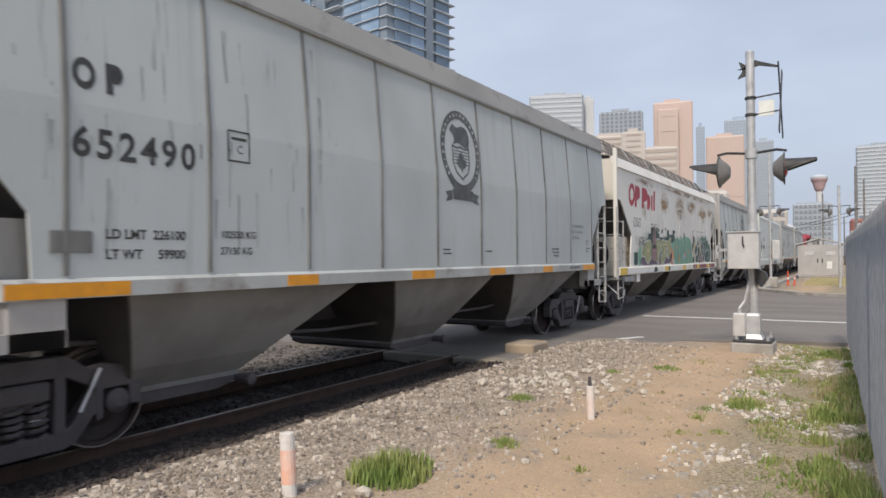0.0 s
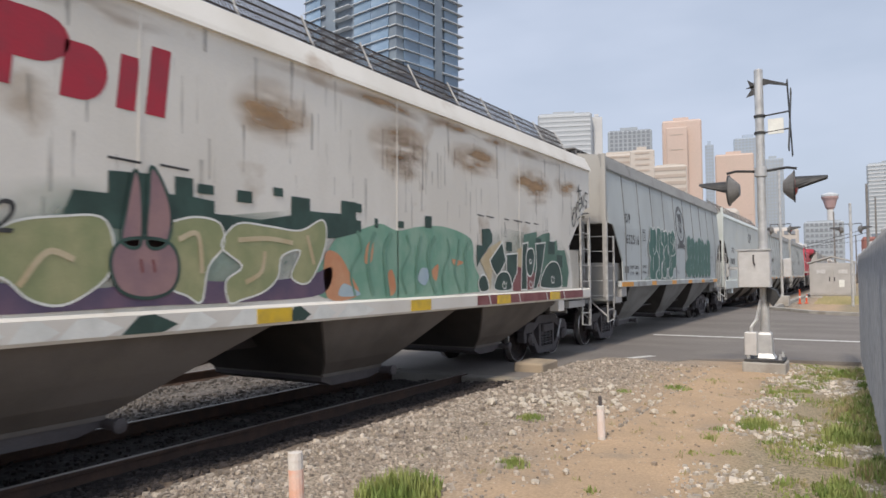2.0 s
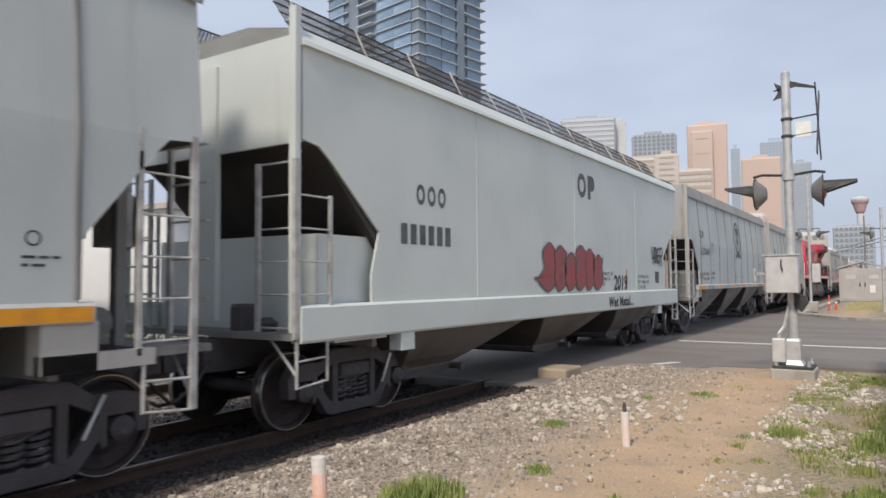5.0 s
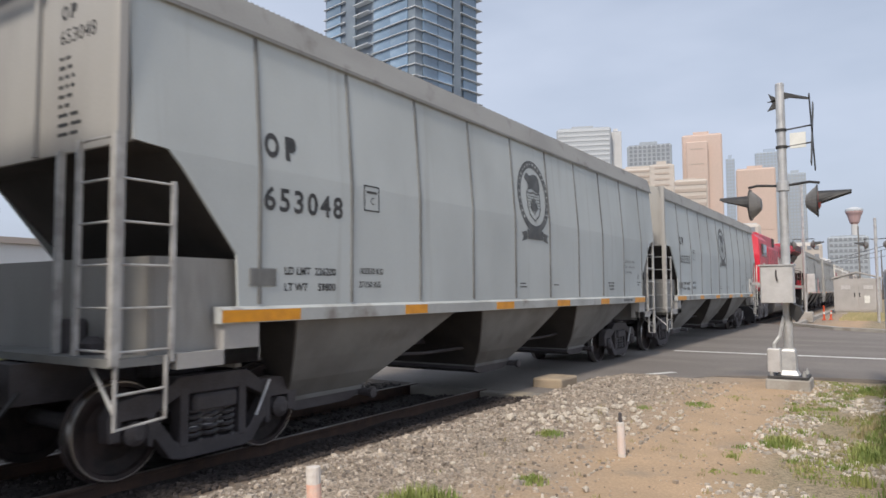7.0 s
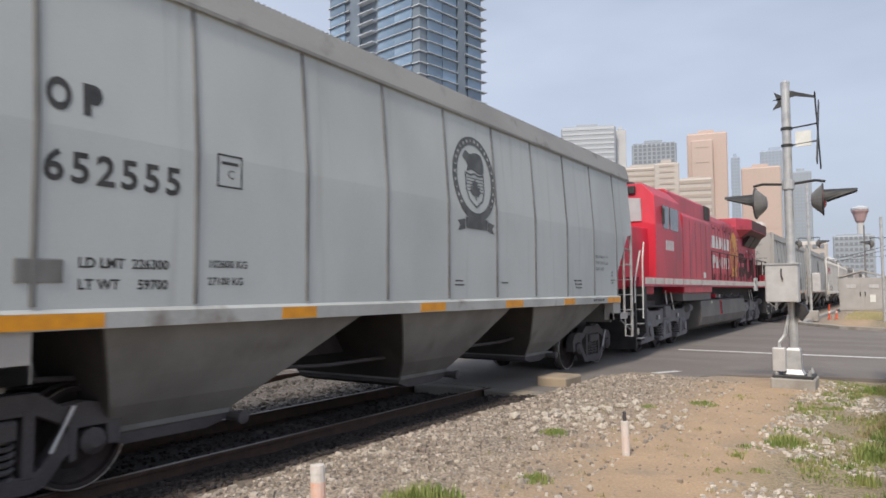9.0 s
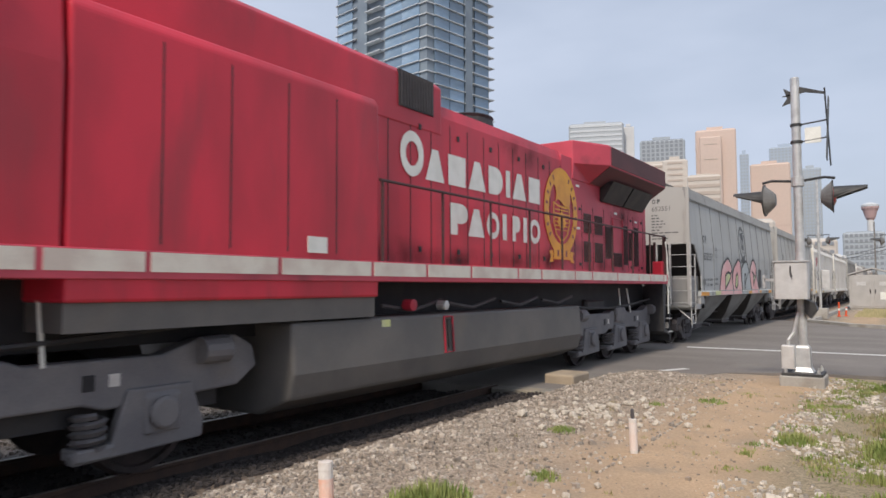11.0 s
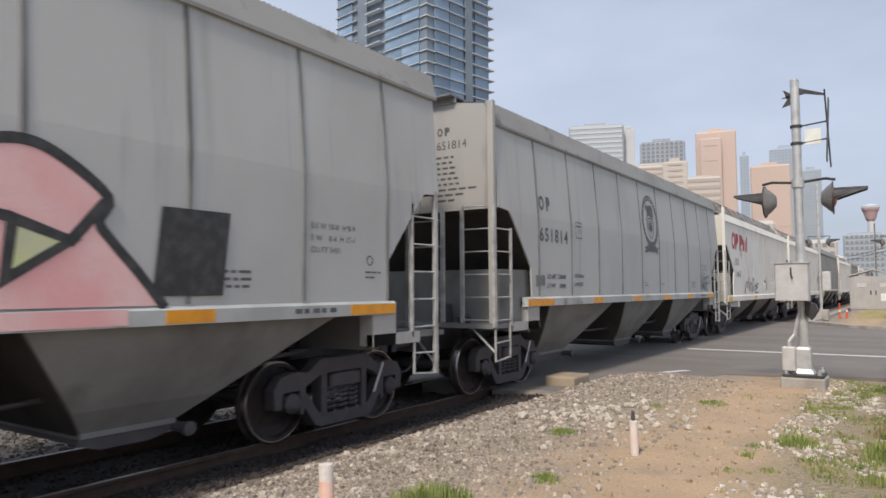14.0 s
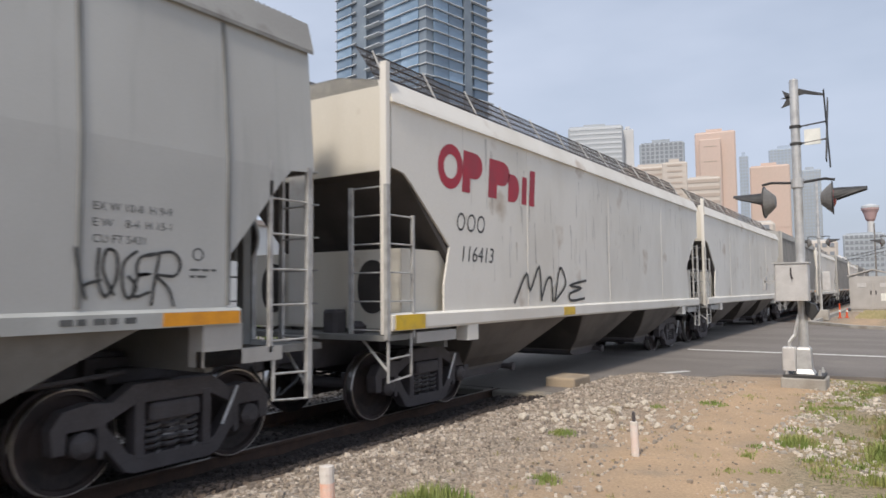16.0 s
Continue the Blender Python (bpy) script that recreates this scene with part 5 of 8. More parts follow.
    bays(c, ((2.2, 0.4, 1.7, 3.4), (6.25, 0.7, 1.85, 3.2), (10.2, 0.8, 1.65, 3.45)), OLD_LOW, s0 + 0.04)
    part("centre_sill", Mesh().box(-0.18, 0.18, 0.6, L - 0.6, 0.85, 1.15), STEEL, c, "dark centre sill")
    end_gear(c, L, HALF - 0.02, cap_z[1] + 0.2, paint)
    for y in (1.55, L - 1.55):
        truck(c, y)
    return c


# ---- locomotive ----
def wide_loco(z):
    return 1.06


def locomotive():
    c = thing("locomotive", "red diesel freight locomotive with cream side stripe and gold emblem", "locomotive", pose(TX, 0, 0))
    box = lambda n, m, ma, lb="", bv=0.0: part(n, m, ma, c, lb, bevel=bv)
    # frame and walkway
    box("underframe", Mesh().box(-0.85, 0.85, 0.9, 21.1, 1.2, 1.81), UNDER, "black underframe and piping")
    box("walkway", Mesh().box(-1.53, 1.53, 0.75, 21.2, 1.81, 2.06), LOCO_OLD, "red walkway edge", 0.01)
    y = 0.9
    rnd = random.Random(2)
    while y < 20.9:
        w = rnd.choice((0.9, 1.15, 1.5))
        w = min(w, 21.1 - y)
        part("stripe", Mesh().box(1.53, 1.537, y, y + w - 0.06, 1.875, 2.045), CREAM, c, "cream reflective stripe")
        y += w
    # nose and cab
    nose = [(-1.05, 0.55), (-0.75, 0.22), (0.75, 0.22), (1.05, 0.55), (1.35, 2.3), (-1.35, 2.3)]
    box("nose", Mesh().loft([[(a, b, 1.6) for a, b in nose], [(a, b + 0.02, 3.0) for a, b in nose], [(a * 0.97, b + 0.12 * (b < 2), 3.42) for a, b in nose]]), LOCO, "red low nose", 0.04)
    cab = [(-1.5, 1.98), (1.5, 1.98), (1.5, 3.5), (1.42, 4.35), (1.05, 4.72), (-1.05, 4.72), (-1.42, 4.35), (-1.5, 3.5)]
    cabo = box("cab", Mesh().loft([[(a, 2.0 if b < 3.45 else 2.0 + (b - 3.45) * 0.25, b) for a, b in cab], [(a, 4.9, b) for a, b in cab]]), LOCO, "red crew cab", 0.03)
    for s in (-1, 1):
        part("windshield", Mesh().prism([(s * 0.12, 3.62), (s * 1.12, 3.62), (s * 1.08, 4.25), (s * 0.14, 4.32)], "y", 2.03, 2.12), PANEG, cabo, "cab windshield")
        part("side_window", Mesh().box(s * 1.5 - 0.02, s * 1.5 + 0.012, 2.75, 3.35, 3.45, 4.1), GLASSY, cabo, "cab side window")
        part("side_window", Mesh().box(s * 1.5 - 0.02, s * 1.5 + 0.012, 3.5, 4.35, 3.45, 4.1), GLASSY, cabo, "cab side window")
        part("mirror", Mesh().box(s * 1.56 - 0.03, s * 1.56 + 0.03, 2.55, 2.62, 3.55, 4.0), LAMP_BLK, cabo, "wind deflector")
    part("number_board", Mesh().box(-0.9, 0.9, 2.16, 2.24, 4.42, 4.62), INK, cabo, "dark number board")
    part("headlight", Mesh().lathe([(0.02, 0), (0.11, 0.0), (0.12, 0.08), (0.02, 0.1)], (0.16, 2.1, 4.52), "y", 14), GALV, cabo, "round headlight")
    part("headlight", Mesh().lathe([(0.02, 0), (0.11, 0.0), (0.12, 0.08), (0.02, 0.1)], (-0.16, 2.1, 4.52), "y", 14), GALV, cabo, "round headlight")
    part("horn", Mesh().tube((0.3, 3.6, 4.72), (0.3, 3.6, 4.95), 0.04).tube((0.3, 3.3, 4.92), (0.3, 3.9, 4.92), 0.03, 8, 0.09), LAMP_BLK, cabo, "roof horn")
    box("equipment_cabinet", Mesh().prism([(-1.5, 1.62), (1.5, 1.62), (1.5, 4.0), (1.44, 4.1), (-1.44, 4.1), (-1.5, 4.0)], "y", 4.93, 8.78), LOCO, "wide red equipment cabinet", 0.03)
    part("stripe", Mesh().box(1.5, 1.507, 5.0, 6.85, 1.87, 2.06), CREAM, c, "cream reflective stripe")
    part("stripe", Mesh().box(1.5, 1.507, 6.95, 8.72, 1.87, 2.06), CREAM, c, "cream reflective stripe")
    box("battery_box", Mesh().box(-1.45, 1.45, 4.95, 8.76, 1.38, 1.62), TANK, "grey battery box")
    box("upper_hood", Mesh().prism([(-1.06, 4.05), (1.06, 4.05), (1.06, 4.78), (0.95, 4.88), (-0.95, 4.88), (-1.06, 4.78)], "y", 4.9, 10.85), LOCO, "red upper hood", 0.03)
    for s in (-1, 1):
        v = part("side_vent", Mesh().box(s * 1.06 - 0.02, s * 1.06 + 0.02, 9.75, 10.6, 4.3, 4.82), LOCO_DARK, c, "black louvred vent")
        for i in range(12):
            part("slat", Mesh().box(s * 1.085 - 0.008, s * 1.085 + 0.008, 9.79 + i * 0.068, 9.82 + i * 0.068, 4.32, 4.8), STEEL, v)
    hood = [(-1.05, 1.98), (1.05, 1.98), (1.05, 4.35), (0.98, 4.55), (0.75, 4.66), (-0.75, 4.66), (-0.98, 4.55), (-1.05, 4.35)]
    box("hood", Mesh().prism(hood, "y", 8.7, 15.3), LOCO, "long red engine hood", 0.0)
    box("rear_hood", Mesh().prism(hood[:3] + [(1.05, 4.5), (-1.05, 4.5)], "y", 15.3, 20.85), LOCO_OLD, "sooty red radiator end of the hood", 0.02)
    box("exhaust_stack", Mesh().loft([[(0.42 * q * math.cos(a) * 1.0, 13.45 + 0.5 * q * math.sin(a), z) for a in [math.pi * i / 10 for i in range(20)]] for z, q in ((4.6, 1.12), (4.74, 1.05), (4.95, 0.95), (5.0, 1.0), (5.02, 0.95))]), LOCO_DARK, "black exhaust stack", 0.0)
    # hood doors
    for s in (-1, 1):
        for i in range(13):
            yd = 9.0 + 0.52 * i
            part("door_gap", Mesh().box(s * 1.052 - 0.004, s * 1.052 + 0.004, yd, yd + 0.014, 2.1, 4.25), LOCO_DARK, c)
        for i in range(6):
            part("latch", Mesh().chamfer(s * 1.06 - 0.015, s * 1.06 + 0.015, 9.2 + 1.04 * i, 9.26 + 1.04 * i, 2.25, 2.33, 0.005), LOCO_DARK, c, "door latch")
            part("latch", Mesh().chamfer(s * 1.06 - 0.015, s * 1.06 + 0.015, 9.2 + 1.04 * i, 9.26 + 1.04 * i, 4.05, 4.13, 0.005), LOCO_DARK, c, "door latch")
    for s in (-1, 1):
        for yd in (5.75, 6.5, 7.25, 8.0):
            part("door_gap", Mesh().box(s * 1.501 - 0.003, s * 1.501 + 0.003, yd, yd + 0.014, 2.12, 3.92), LOCO_DARK, c)
        for y, z, w, h in ((9.6, 2.2, 2.4, 0.6), (11.4, 2.16, 2.6, 0.5), (13.2, 2.2, 2.4, 0.5), (14.6, 2.25, 1.6, 0.6), (13.6, 4.2, 2.6, 0.6)):
            mark(c, "grime", on_side(flat([blob(y, z, w, h)]), 0, 0, lambda q: s * 1.05, 0.002 * s), GRIME, "dark oily stain")
        for y, z, w, h in ((18.9, 3.5, 2.8, 0.9), (17.4, 2.2, 3.0, 0.5)):
            mark(c, "grime", on_side(flat([blob(y, z, w, h)]), 0, 0, lambda q: s * 1.05, 0.002 * s), GRIME, "dark oily stain")
    # radiator wings
    wing = [(-1.07, 4.04), (-1.58, 4.40), (-1.58, 4.84), (-1.5, 4.88), (1.5, 4.88), (1.58, 4.84), (1.58, 4.40), (1.07, 4.04)]
    front = [(max(-1.08, min(1.08, a)), b) for a, b in wing]
    box("radiator", Mesh().loft([[(a, 15.85, b) for a, b in front], [(a, 16.75, b) for a, b in wing], [(a, 20.95, b) for a, b in wing]]), LOCO_OLD, "overhanging radiator wings", 0.02)
    for s in (-1, 1):
        # Thin darker plates stand in for the wings' unlit side and underside.
        part("wing_panel", Mesh().box(min(s * 1.58, s * 1.588), max(s * 1.58, s * 1.588), 16.82, 20.93, 4.42, 4.83), WING_SHADE, c, "soot-brown radiator side panel")
        part("wing_underside", Mesh().loft([[(s * 1.10, y, 4.045), (s * 1.57, y, 4.375), (s * 1.57, y, 4.39), (s * 1.10, y, 4.06)] for y in (16.75, 20.93)]), WING_SHADE, c, "soot-blackened wing underside")
    box("radiator_screen", Mesh().box(-1.25, 1.25, 16.9, 20.9, 4.88, 4.92), LOCO_DARK, "black radiator screen")
    for s in (-1, 1):
        for a, b in ((17.45, 18.80), (18.90, 20.42)):
            part("intake_screen", Mesh().prism([(s * 1.06, 3.72), (s * 1.12, 3.72), (s * 1.40, 4.16), (s * 1.06, 4.16)], "y", a, b), LOCO_DARK, c, "black intake screen")
        # louvred panels of the rear hood
        for a, b, z0, z1 in ((16.46, 16.88, 2.93, 3.36), (16.46, 16.84, 2.29, 2.74), (17.10, 17.57, 2.93, 3.36), (17.10, 17.57, 2.29, 2.74), (17.77, 18.10, 2.40, 3.16), (18.30, 18.85, 2.22, 2.56), (19.01, 19.31, 2.28, 3.26), (19.43, 19.70, 2.40, 3.12), (19.84, 20.12, 2.26, 3.28)):
            lv = part("louvre", Mesh().box(s * 1.055 - 0.012, s * 1.055 + 0.012, a, b, z0, z1), LOCO_DARK, c, "black louvred grille")
            for i in range(int((b - a) / 0.055)):
                part("slat", Mesh().box(s * 1.072 - 0.008, s * 1.072 + 0.008, a + 0.02 + i * 0.055, a + 0.04 + i * 0.055, z0 + 0.02, z1 - 0.02), RAILDARK, lv)
        for yd in (15.95, 16.35, 17.0, 17.68, 18.16, 19.0 - 0.05, 19.37, 19.77, 20.2, 20.55):
            part("door_gap", Mesh().box(s * 1.052 - 0.004, s * 1.052 + 0.004, yd, yd + 0.014, 2.12, 3.55), LOCO_DARK, c)
        for yd in (16.2, 19.55, 20.4):
            for zz in (2.2, 3.4):
                part("latch", Mesh().chamfer(s * 1.06 - 0.015, s * 1.06 + 0.015, yd, yd + 0.07, zz, zz + 0.06, 0.005), LOCO_DARK, c, "door latch")
        for yd, zz in ((16.05, 3.9), (16.05, 2.98), (18.4, 3.5), (19.9, 3.4)):
            part("notice", Mesh().box(s * 1.056 - 0.003, s * 1.056 + 0.003, yd, yd + 0.18, zz, zz + 0.05), PALE, c, "small white notice")
        part("door_frame", Mesh().line([(s * 1.06, 18.25, 2.15), (s * 1.06, 18.25, 3.4), (s * 1.06, 18.95, 3.4), (s * 1.06, 18.95, 2.15)], 0.02), LOCO_OLD, c, "red door frame")
        # handrail
        part("handrail", Mesh().line([(s * 1.5, 8.8, 3.08), (s * 1.5, 21.15, 3.08)], 0.022), RAILDARK, c, "long walkway handrail")
        for i in range(10):
            part("stanchion", Mesh().tube((s * 1.5, 8.85 + 1.36 * i, 1.95), (s * 1.5, 8.85 + 1.36 * i, 3.08), 0.022), RAILDARK, c)
        part("end_post", Mesh().box(s * 1.45 - 0.03, s * 1.45 + 0.03, 21.08, 21.14, 2.06, 3.1), RAILDARK, c, "dark end post")
        part("end_post", Mesh().box(s * 1.2 - 0.03, s * 1.2 + 0.03, 21.08, 21.14, 2.06, 2.95), RAILDARK, c, "dark end post")
        for i in range(5):
            part("hood_grab_iron", Mesh().line([(s * 1.0, 20.85, 2.4 + 0.42 * i), (s * 1.0, 20.93, 2.4 + 0.42 * i), (s * 0.6, 20.93, 2.4 + 0.42 * i), (s * 0.6, 20.85, 2.4 + 0.42 * i)], 0.014), RAILDARK, c, "grab iron on the hood end")
        # steps at both ends
        for yy, d in ((21.15, 1), (0.75, -1)):
            st = part("step_well", Mesh().prism([(yy, 1.9), (yy - d * 0.35, 1.9), (yy - d * 0.35, 0.55), (yy + d * 0.2, 0.42), (yy + d * 0.24, 0.5), (yy - d * 0.24, 0.62)], "x", s * 1.0, s * 1.5), LOCO_DARK, c, "black step well")
            for i in range(4):
                part("tread", Mesh().box(min(s * 1.02, s * 1.53), max(s * 1.02, s * 1.53), min(yy, yy + d * (0.42 - 0.09 * i)), max(yy, yy + d * (0.42 - 0.09 * i)), 0.5 + 0.36 * i, 0.525 + 0.36 * i), GALV, st, "grating step")
            part("step_light", Mesh().chamfer(s * 1.3 - 0.16, s * 1.3 + 0.16, min(yy + d * 0.2, yy + d * 0.24), max(yy + d * 0.2, yy + d * 0.24), 0.60, 0.76, 0.01), CREAM, st, "cream step marker plate")
            part("grab_rail", Mesh().line([(s * 1.52, yy - d * 0.1, 2.95), (s * 1.52, yy + d * 0.02, 2.55), (s * 1.52, yy + d * 0.05, 1.0)], 0.02), PALE, c, "white grab rail")
            part("grab_rail", Mesh().line([(s * 1.45, yy, 2.72), (s * 1.45, yy + d * 0.45, 1.95), (s * 1.45, yy + d * 0.47, 1.4)], 0.02), PALE, c, "white grab rail")
    box("corner_box", Mesh().chamfer(1.18, 1.46, 20.93, 21.13, 2.06, 2.42, 0.03), LOCO, "small red corner box")
    box("end_door_panel", Mesh().box(-0.5, 0.5, 20.85, 20.95, 2.0, 3.4), LOCO, "red end box")
    for yy in (21.55, 0.35):
        d = 1 if yy > 5 else -1
        part("pilot_plate", Mesh().box(-1.45, 1.45, yy - 0.05, yy + 0.05, 0.25, 1.75), LOCO_DARK, c, "black end plate")
        part("coupler", Mesh().box(-0.1, 0.1, min(yy, yy + d * 0.7), max(yy, yy + d * 0.7), 0.78, 1.0), STEEL, c, "knuckle coupler", bevel=0.02)
    # fuel tank
    tank = [(-0.9, 0.33), (0.9, 0.33), (1.38, 0.52), (1.46, 0.8), (1.42, 1.36), (-1.42, 1.36), (-1.46, 0.8), (-1.38, 0.52)]
    tk = box("fuel_tank", Mesh().prism(tank, "y", 7.4, 15.3), TANK, "long grey fuel tank", 0.04)
    part("sight_glass", Mesh().line([(1.44, 10.32, 1.32), (1.47, 10.32, 0.82), (1.47, 10.53, 0.82), (1.44, 10.53, 1.32), (1.44, 10.32, 1.32)], 0.016), RED_LET, tk, "red fuel gauge frame")
    part("filler", Mesh().lathe([(0.02, 0), (0.08, 0.0), (0.08, 0.14), (0.02, 0.15)], (1.28, 9.62, 1.5), "x", 10), RED_LET, tk, "red filler cap")
    part("filler", Mesh().lathe([(0.02, 0), (0.07, 0.0), (0.07, 0.14), (0.02, 0.15)], (1.28, 10.42, 1.48), "x", 10), GALV, tk, "steel filler cap")
    part("gauge_tube", Mesh().tube((1.45, 10.425, 1.28), (1.475, 10.425, 0.86), 0.03, 8), LOCO_DARK, tk, "dark gauge tube")
    part("tank_label", Mesh().box(1.42, 1.43, 8.93, 9.1, 1.24, 1.33), LIMEGLOW, tk, "yellow label")
    for i in range(5):
        part("air_pipe", Mesh().line([(1.2, 7.6 + 1.6 * i, 1.5), (1.25, 8.2 + 1.6 * i, 1.42), (1.2, 9.0 + 1.6 * i, 1.55)], 0.03), STEEL, c, "bent pipe")
    # three-axle trucks
    for y0 in (4.2, 18.38):
        t = part("truck", Mesh().box(-0.95, 0.95, y0 - 2.6, y0 + 2.6, 0.55, 0.85), LOCO_DARK, c, "grey three-axle truck")
        for s in (-1, 1):
            xo = s * 1.02
            fr = [(-3.1, 0.98), (-2.95, 1.2), (-2.75, 1.26), (-2.2, 1.26), (-1.85, 1.14), (-0.62, 1.12), (-0.5, 1.17), (0.5, 1.17), (0.62, 1.12), (1.85, 1.12), (2.25, 1.24), (2.7, 1.26), (2.92, 1.14), (2.98, 0.92), (2.72, 0.74), (1.3, 0.68), (1.1, 0.74), (0.5, 0.74), (-0.7, 0.74), (-0.9, 0.66), (-2.2, 0.68), (-2.8, 0.74)]
            part("sideframe", Mesh().prism([(y0 + a, b) for a, b in fr], "x", xo - 0.09, xo + 0.11), LTRUCK, t, "cast grey side frame", bevel=0.025)
            for a in (-1.83, 0, 1.83):
                part("journal", Mesh().chamfer(xo + s * 0.1 - 0.08, xo + s * 0.1 + 0.08, y0 + a - 0.22, y0 + a + 0.22, 0.42, 0.80, 0.05).lathe([(0.02, 0), (0.15, 0.0), (0.16, s * 0.03), (0.12, s * 0.05), (0.02, s * 0.05)], (xo + s * 0.18, y0 + a, 0.60), "x", 14), LTRUCK, t, "journal box", bevel=0.02)
                ped = [(-0.34, 0.84), (0.32, 0.84), (0.46, 0.46), (0.44, 0.30), (-0.82, 0.26), (-0.84, 0.36), (-0.48, 0.40), (-0.42, 0.60)]
                part("pedestal", Mesh().prism([(y0 + a + p, r) for p, r in ped], "x", xo + s * 0.03, xo + s * 0.15), LTRUCK, t, "cast pedestal plate", bevel=0.02)
                for q in (-0.64,):
                    part("spring", Mesh().coil((xo + s * 0.05, y0 + a + q, 0), 0.13, 0.03, 0.38, 0.66, 4, 10), SPRING, t)
                    part("spring_seat", Mesh().chamfer(xo + s * 0.05 - 0.13, xo + s * 0.05 + 0.13, y0 + a + q - 0.17, y0 + a + q + 0.17, 0.30, 0.39, 0.02), LTRUCK, t)
            for a in (-0.95, 0.95):
                part("brake_cylinder", Mesh().lathe([(0.02, -0.2), (0.13, -0.19), (0.14, 0.12), (0.06, 0.2), (0.02, 0.2)], (xo + s * 0.15, y0 + a * 2.55, 1.13), "y", 14), LTRUCK, t, "brake cylinder")
            part("brake_rod", Mesh().line([(xo + s * 0.1, y0 - 2.9, 1.34), (xo + s * 0.12, y0 - 2.0, 1.28), (xo + s * 0.12, y0 - 0.6, 1.24), (xo + s * 0.12, y0 + 0.9, 1.30), (xo + s * 0.1, y0 + 2.4, 1.40)], 0.028), LOCO_DARK, t, "bent brake pipe along the frame")
            for a in (-0.95, 1.15):
                # Solid black patches stand in for the shade inside the frame's holes.
                part("frame_hole", Mesh().chamfer(min(xo + s * 0.10, xo + s * 0.116), max(xo + s * 0.10, xo + s * 0.116), y0 + a - 0.06, y0 + a + 0.06, 0.86, 1.0, 0.01), UNDER, t, "dark hole in the frame")
                part("tag_plate", Mesh().box(min(xo + s * 0.10, xo + s * 0.118), max(xo + s * 0.10, xo + s * 0.118), y0 + a + 0.18, y0 + a + 0.28, 0.88, 0.99), BOXM, t, "small pale plate")
            part("yaw_bracket", Mesh().chamfer(xo + s * 0.12 - 0.06, xo + s * 0.12 + 0.06, y0 - 0.3, y0 + 0.3, 0.92, 1.24, 0.03), LTRUCK, t, "square frame boss")
            part("gear_case", Mesh().chamfer(xo - s * 0.25 - 0.2, xo - s * 0.25 + 0.2, y0 - 1.6, y0 - 0.5, 1.22, 1.45, 0.05), LOCO_DARK, t, "dark box above the frame")
            part("sand_pipe", Mesh().line([(xo + s * 0.05, y0 + 0.2, 1.7), (xo + s * 0.15, y0 + 0.05, 1.0)], 0.02), PALE, t, "pale air hose")
            part("sand_pipe", Mesh().line([(xo + s * 0.05, y0 + 0.75, 1.7), (xo + s * 0.15, y0 + 0.75, 1.1)], 0.02), PALE, t, "pale air hose")
        for a in (-1.83, 0, 1.83):
            ws = new("wheelset")
            ws.parent = c
            ws.matrix_basis = pose(0, y0 + a, 0.533)
            tagged(ws, "steel wheels on an axle")
            for s in (-1, 1):
                part("wheel", Mesh().lathe([(0.02, s * 0.08), (0.14, s * 0.08), (0.16, s * 0.03), (0.46, s * 0.02), (0.47, s * 0.07), (0.528, s * 0.075), (0.533, -s * 0.02), (0.56, -s * 0.04), (0.55, -s * 0.065), (0.02, -s * 0.07)], (s * 0.765, 0, 0), "x", 36), WHEEL, ws, "steel wheel")
            part("axle", Mesh().lathe([(0.09, -0.95), (0.09, 0.95)], (0, 0, 0), "x", 10), STEEL, ws)
    # lettering as plain blocks, and the emblem
    brand(c, (("ring", 9.79, 0.57, 1.38), ("wedge", 10.41, 0.50, 1), ("slab", 11.02, 0.51, 1), ("wedge", 11.62, 0.55, 1), ("dome", 12.27, 0.50, 1), ("bar", 12.88, 0.16, 1), ("wedge", 13.13, 0.53, 1), ("slab", 13.78, 0.47, 1)), 3.33, 0.48, PALE, wide_loco)
    brand(c, (("flag", 11.08, 0.51, 1.08), ("wedge", 11.60, 0.52, 1), ("ring", 12.20, 0.43, 1), ("bar", 12.75, 0.15, 1), ("flag", 13.12, 0.30, 1), ("bar", 13.54, 0.15, 1), ("ring", 13.79, 0.46, 1)), 2.56, 0.46, PALE, wide_loco)
    gold_emblem(c, 15.26, 3.28, 0.82)
    bars(c, 3.0, 2.85, [0.16, 0.16, 0.16, 0.16], 0.28, PALE, lambda z: 1.5, 0.06)
    part("builder_plate", Mesh().box(1.5, 1.51, 7.55, 7.85, 2.12, 2.3), PALE, c, "small white plate")
    return c


# ---- the train, wagon by wagon ----
base = hopper("hopper_wagon", "grey steel grain hopper wagon with ribbed sides and orange reflectors", HOP, 0)
wagons = {}
for key, y8 in (("a", -72.4), ("c", -39.37), ("e", -6.09), ("f", 10.5), ("g", 49.55), ("h", 66.5), ("k", 116.3), ("m", 149.9), ("n", 183.4)):
    wagons[key] = register(copy_thing(base, pose(TX, y8, 0)), y8)
register(base, 200.3)
# Darker paint copies stand in for sides dimming at a glancing view.
for w, paint in ((wagons["g"], HOP_DULL), (wagons["h"], HOP_DULL), (wagons["k"], HOP_FAR), (wagons["m"], HOP_FAR), (wagons["n"], HOP_FAR), (base, HOP_FAR)):
    for o in w.children:
        if o.name.startswith("side_sheet"):
            o.data = o.data.copy()
            o.data.materials[0] = paint
            tagged(o, "sooty grey painted steel side")
# Darker paint here carries both dirt and the shade below the end.
for o in wagons["h"].children:
    if o.name.startswith("shear_plate"):
        o.data = o.data.copy()
        o.data.materials[0] = HOP_LOW
        tagged(o, "soot-darkened shear plate")
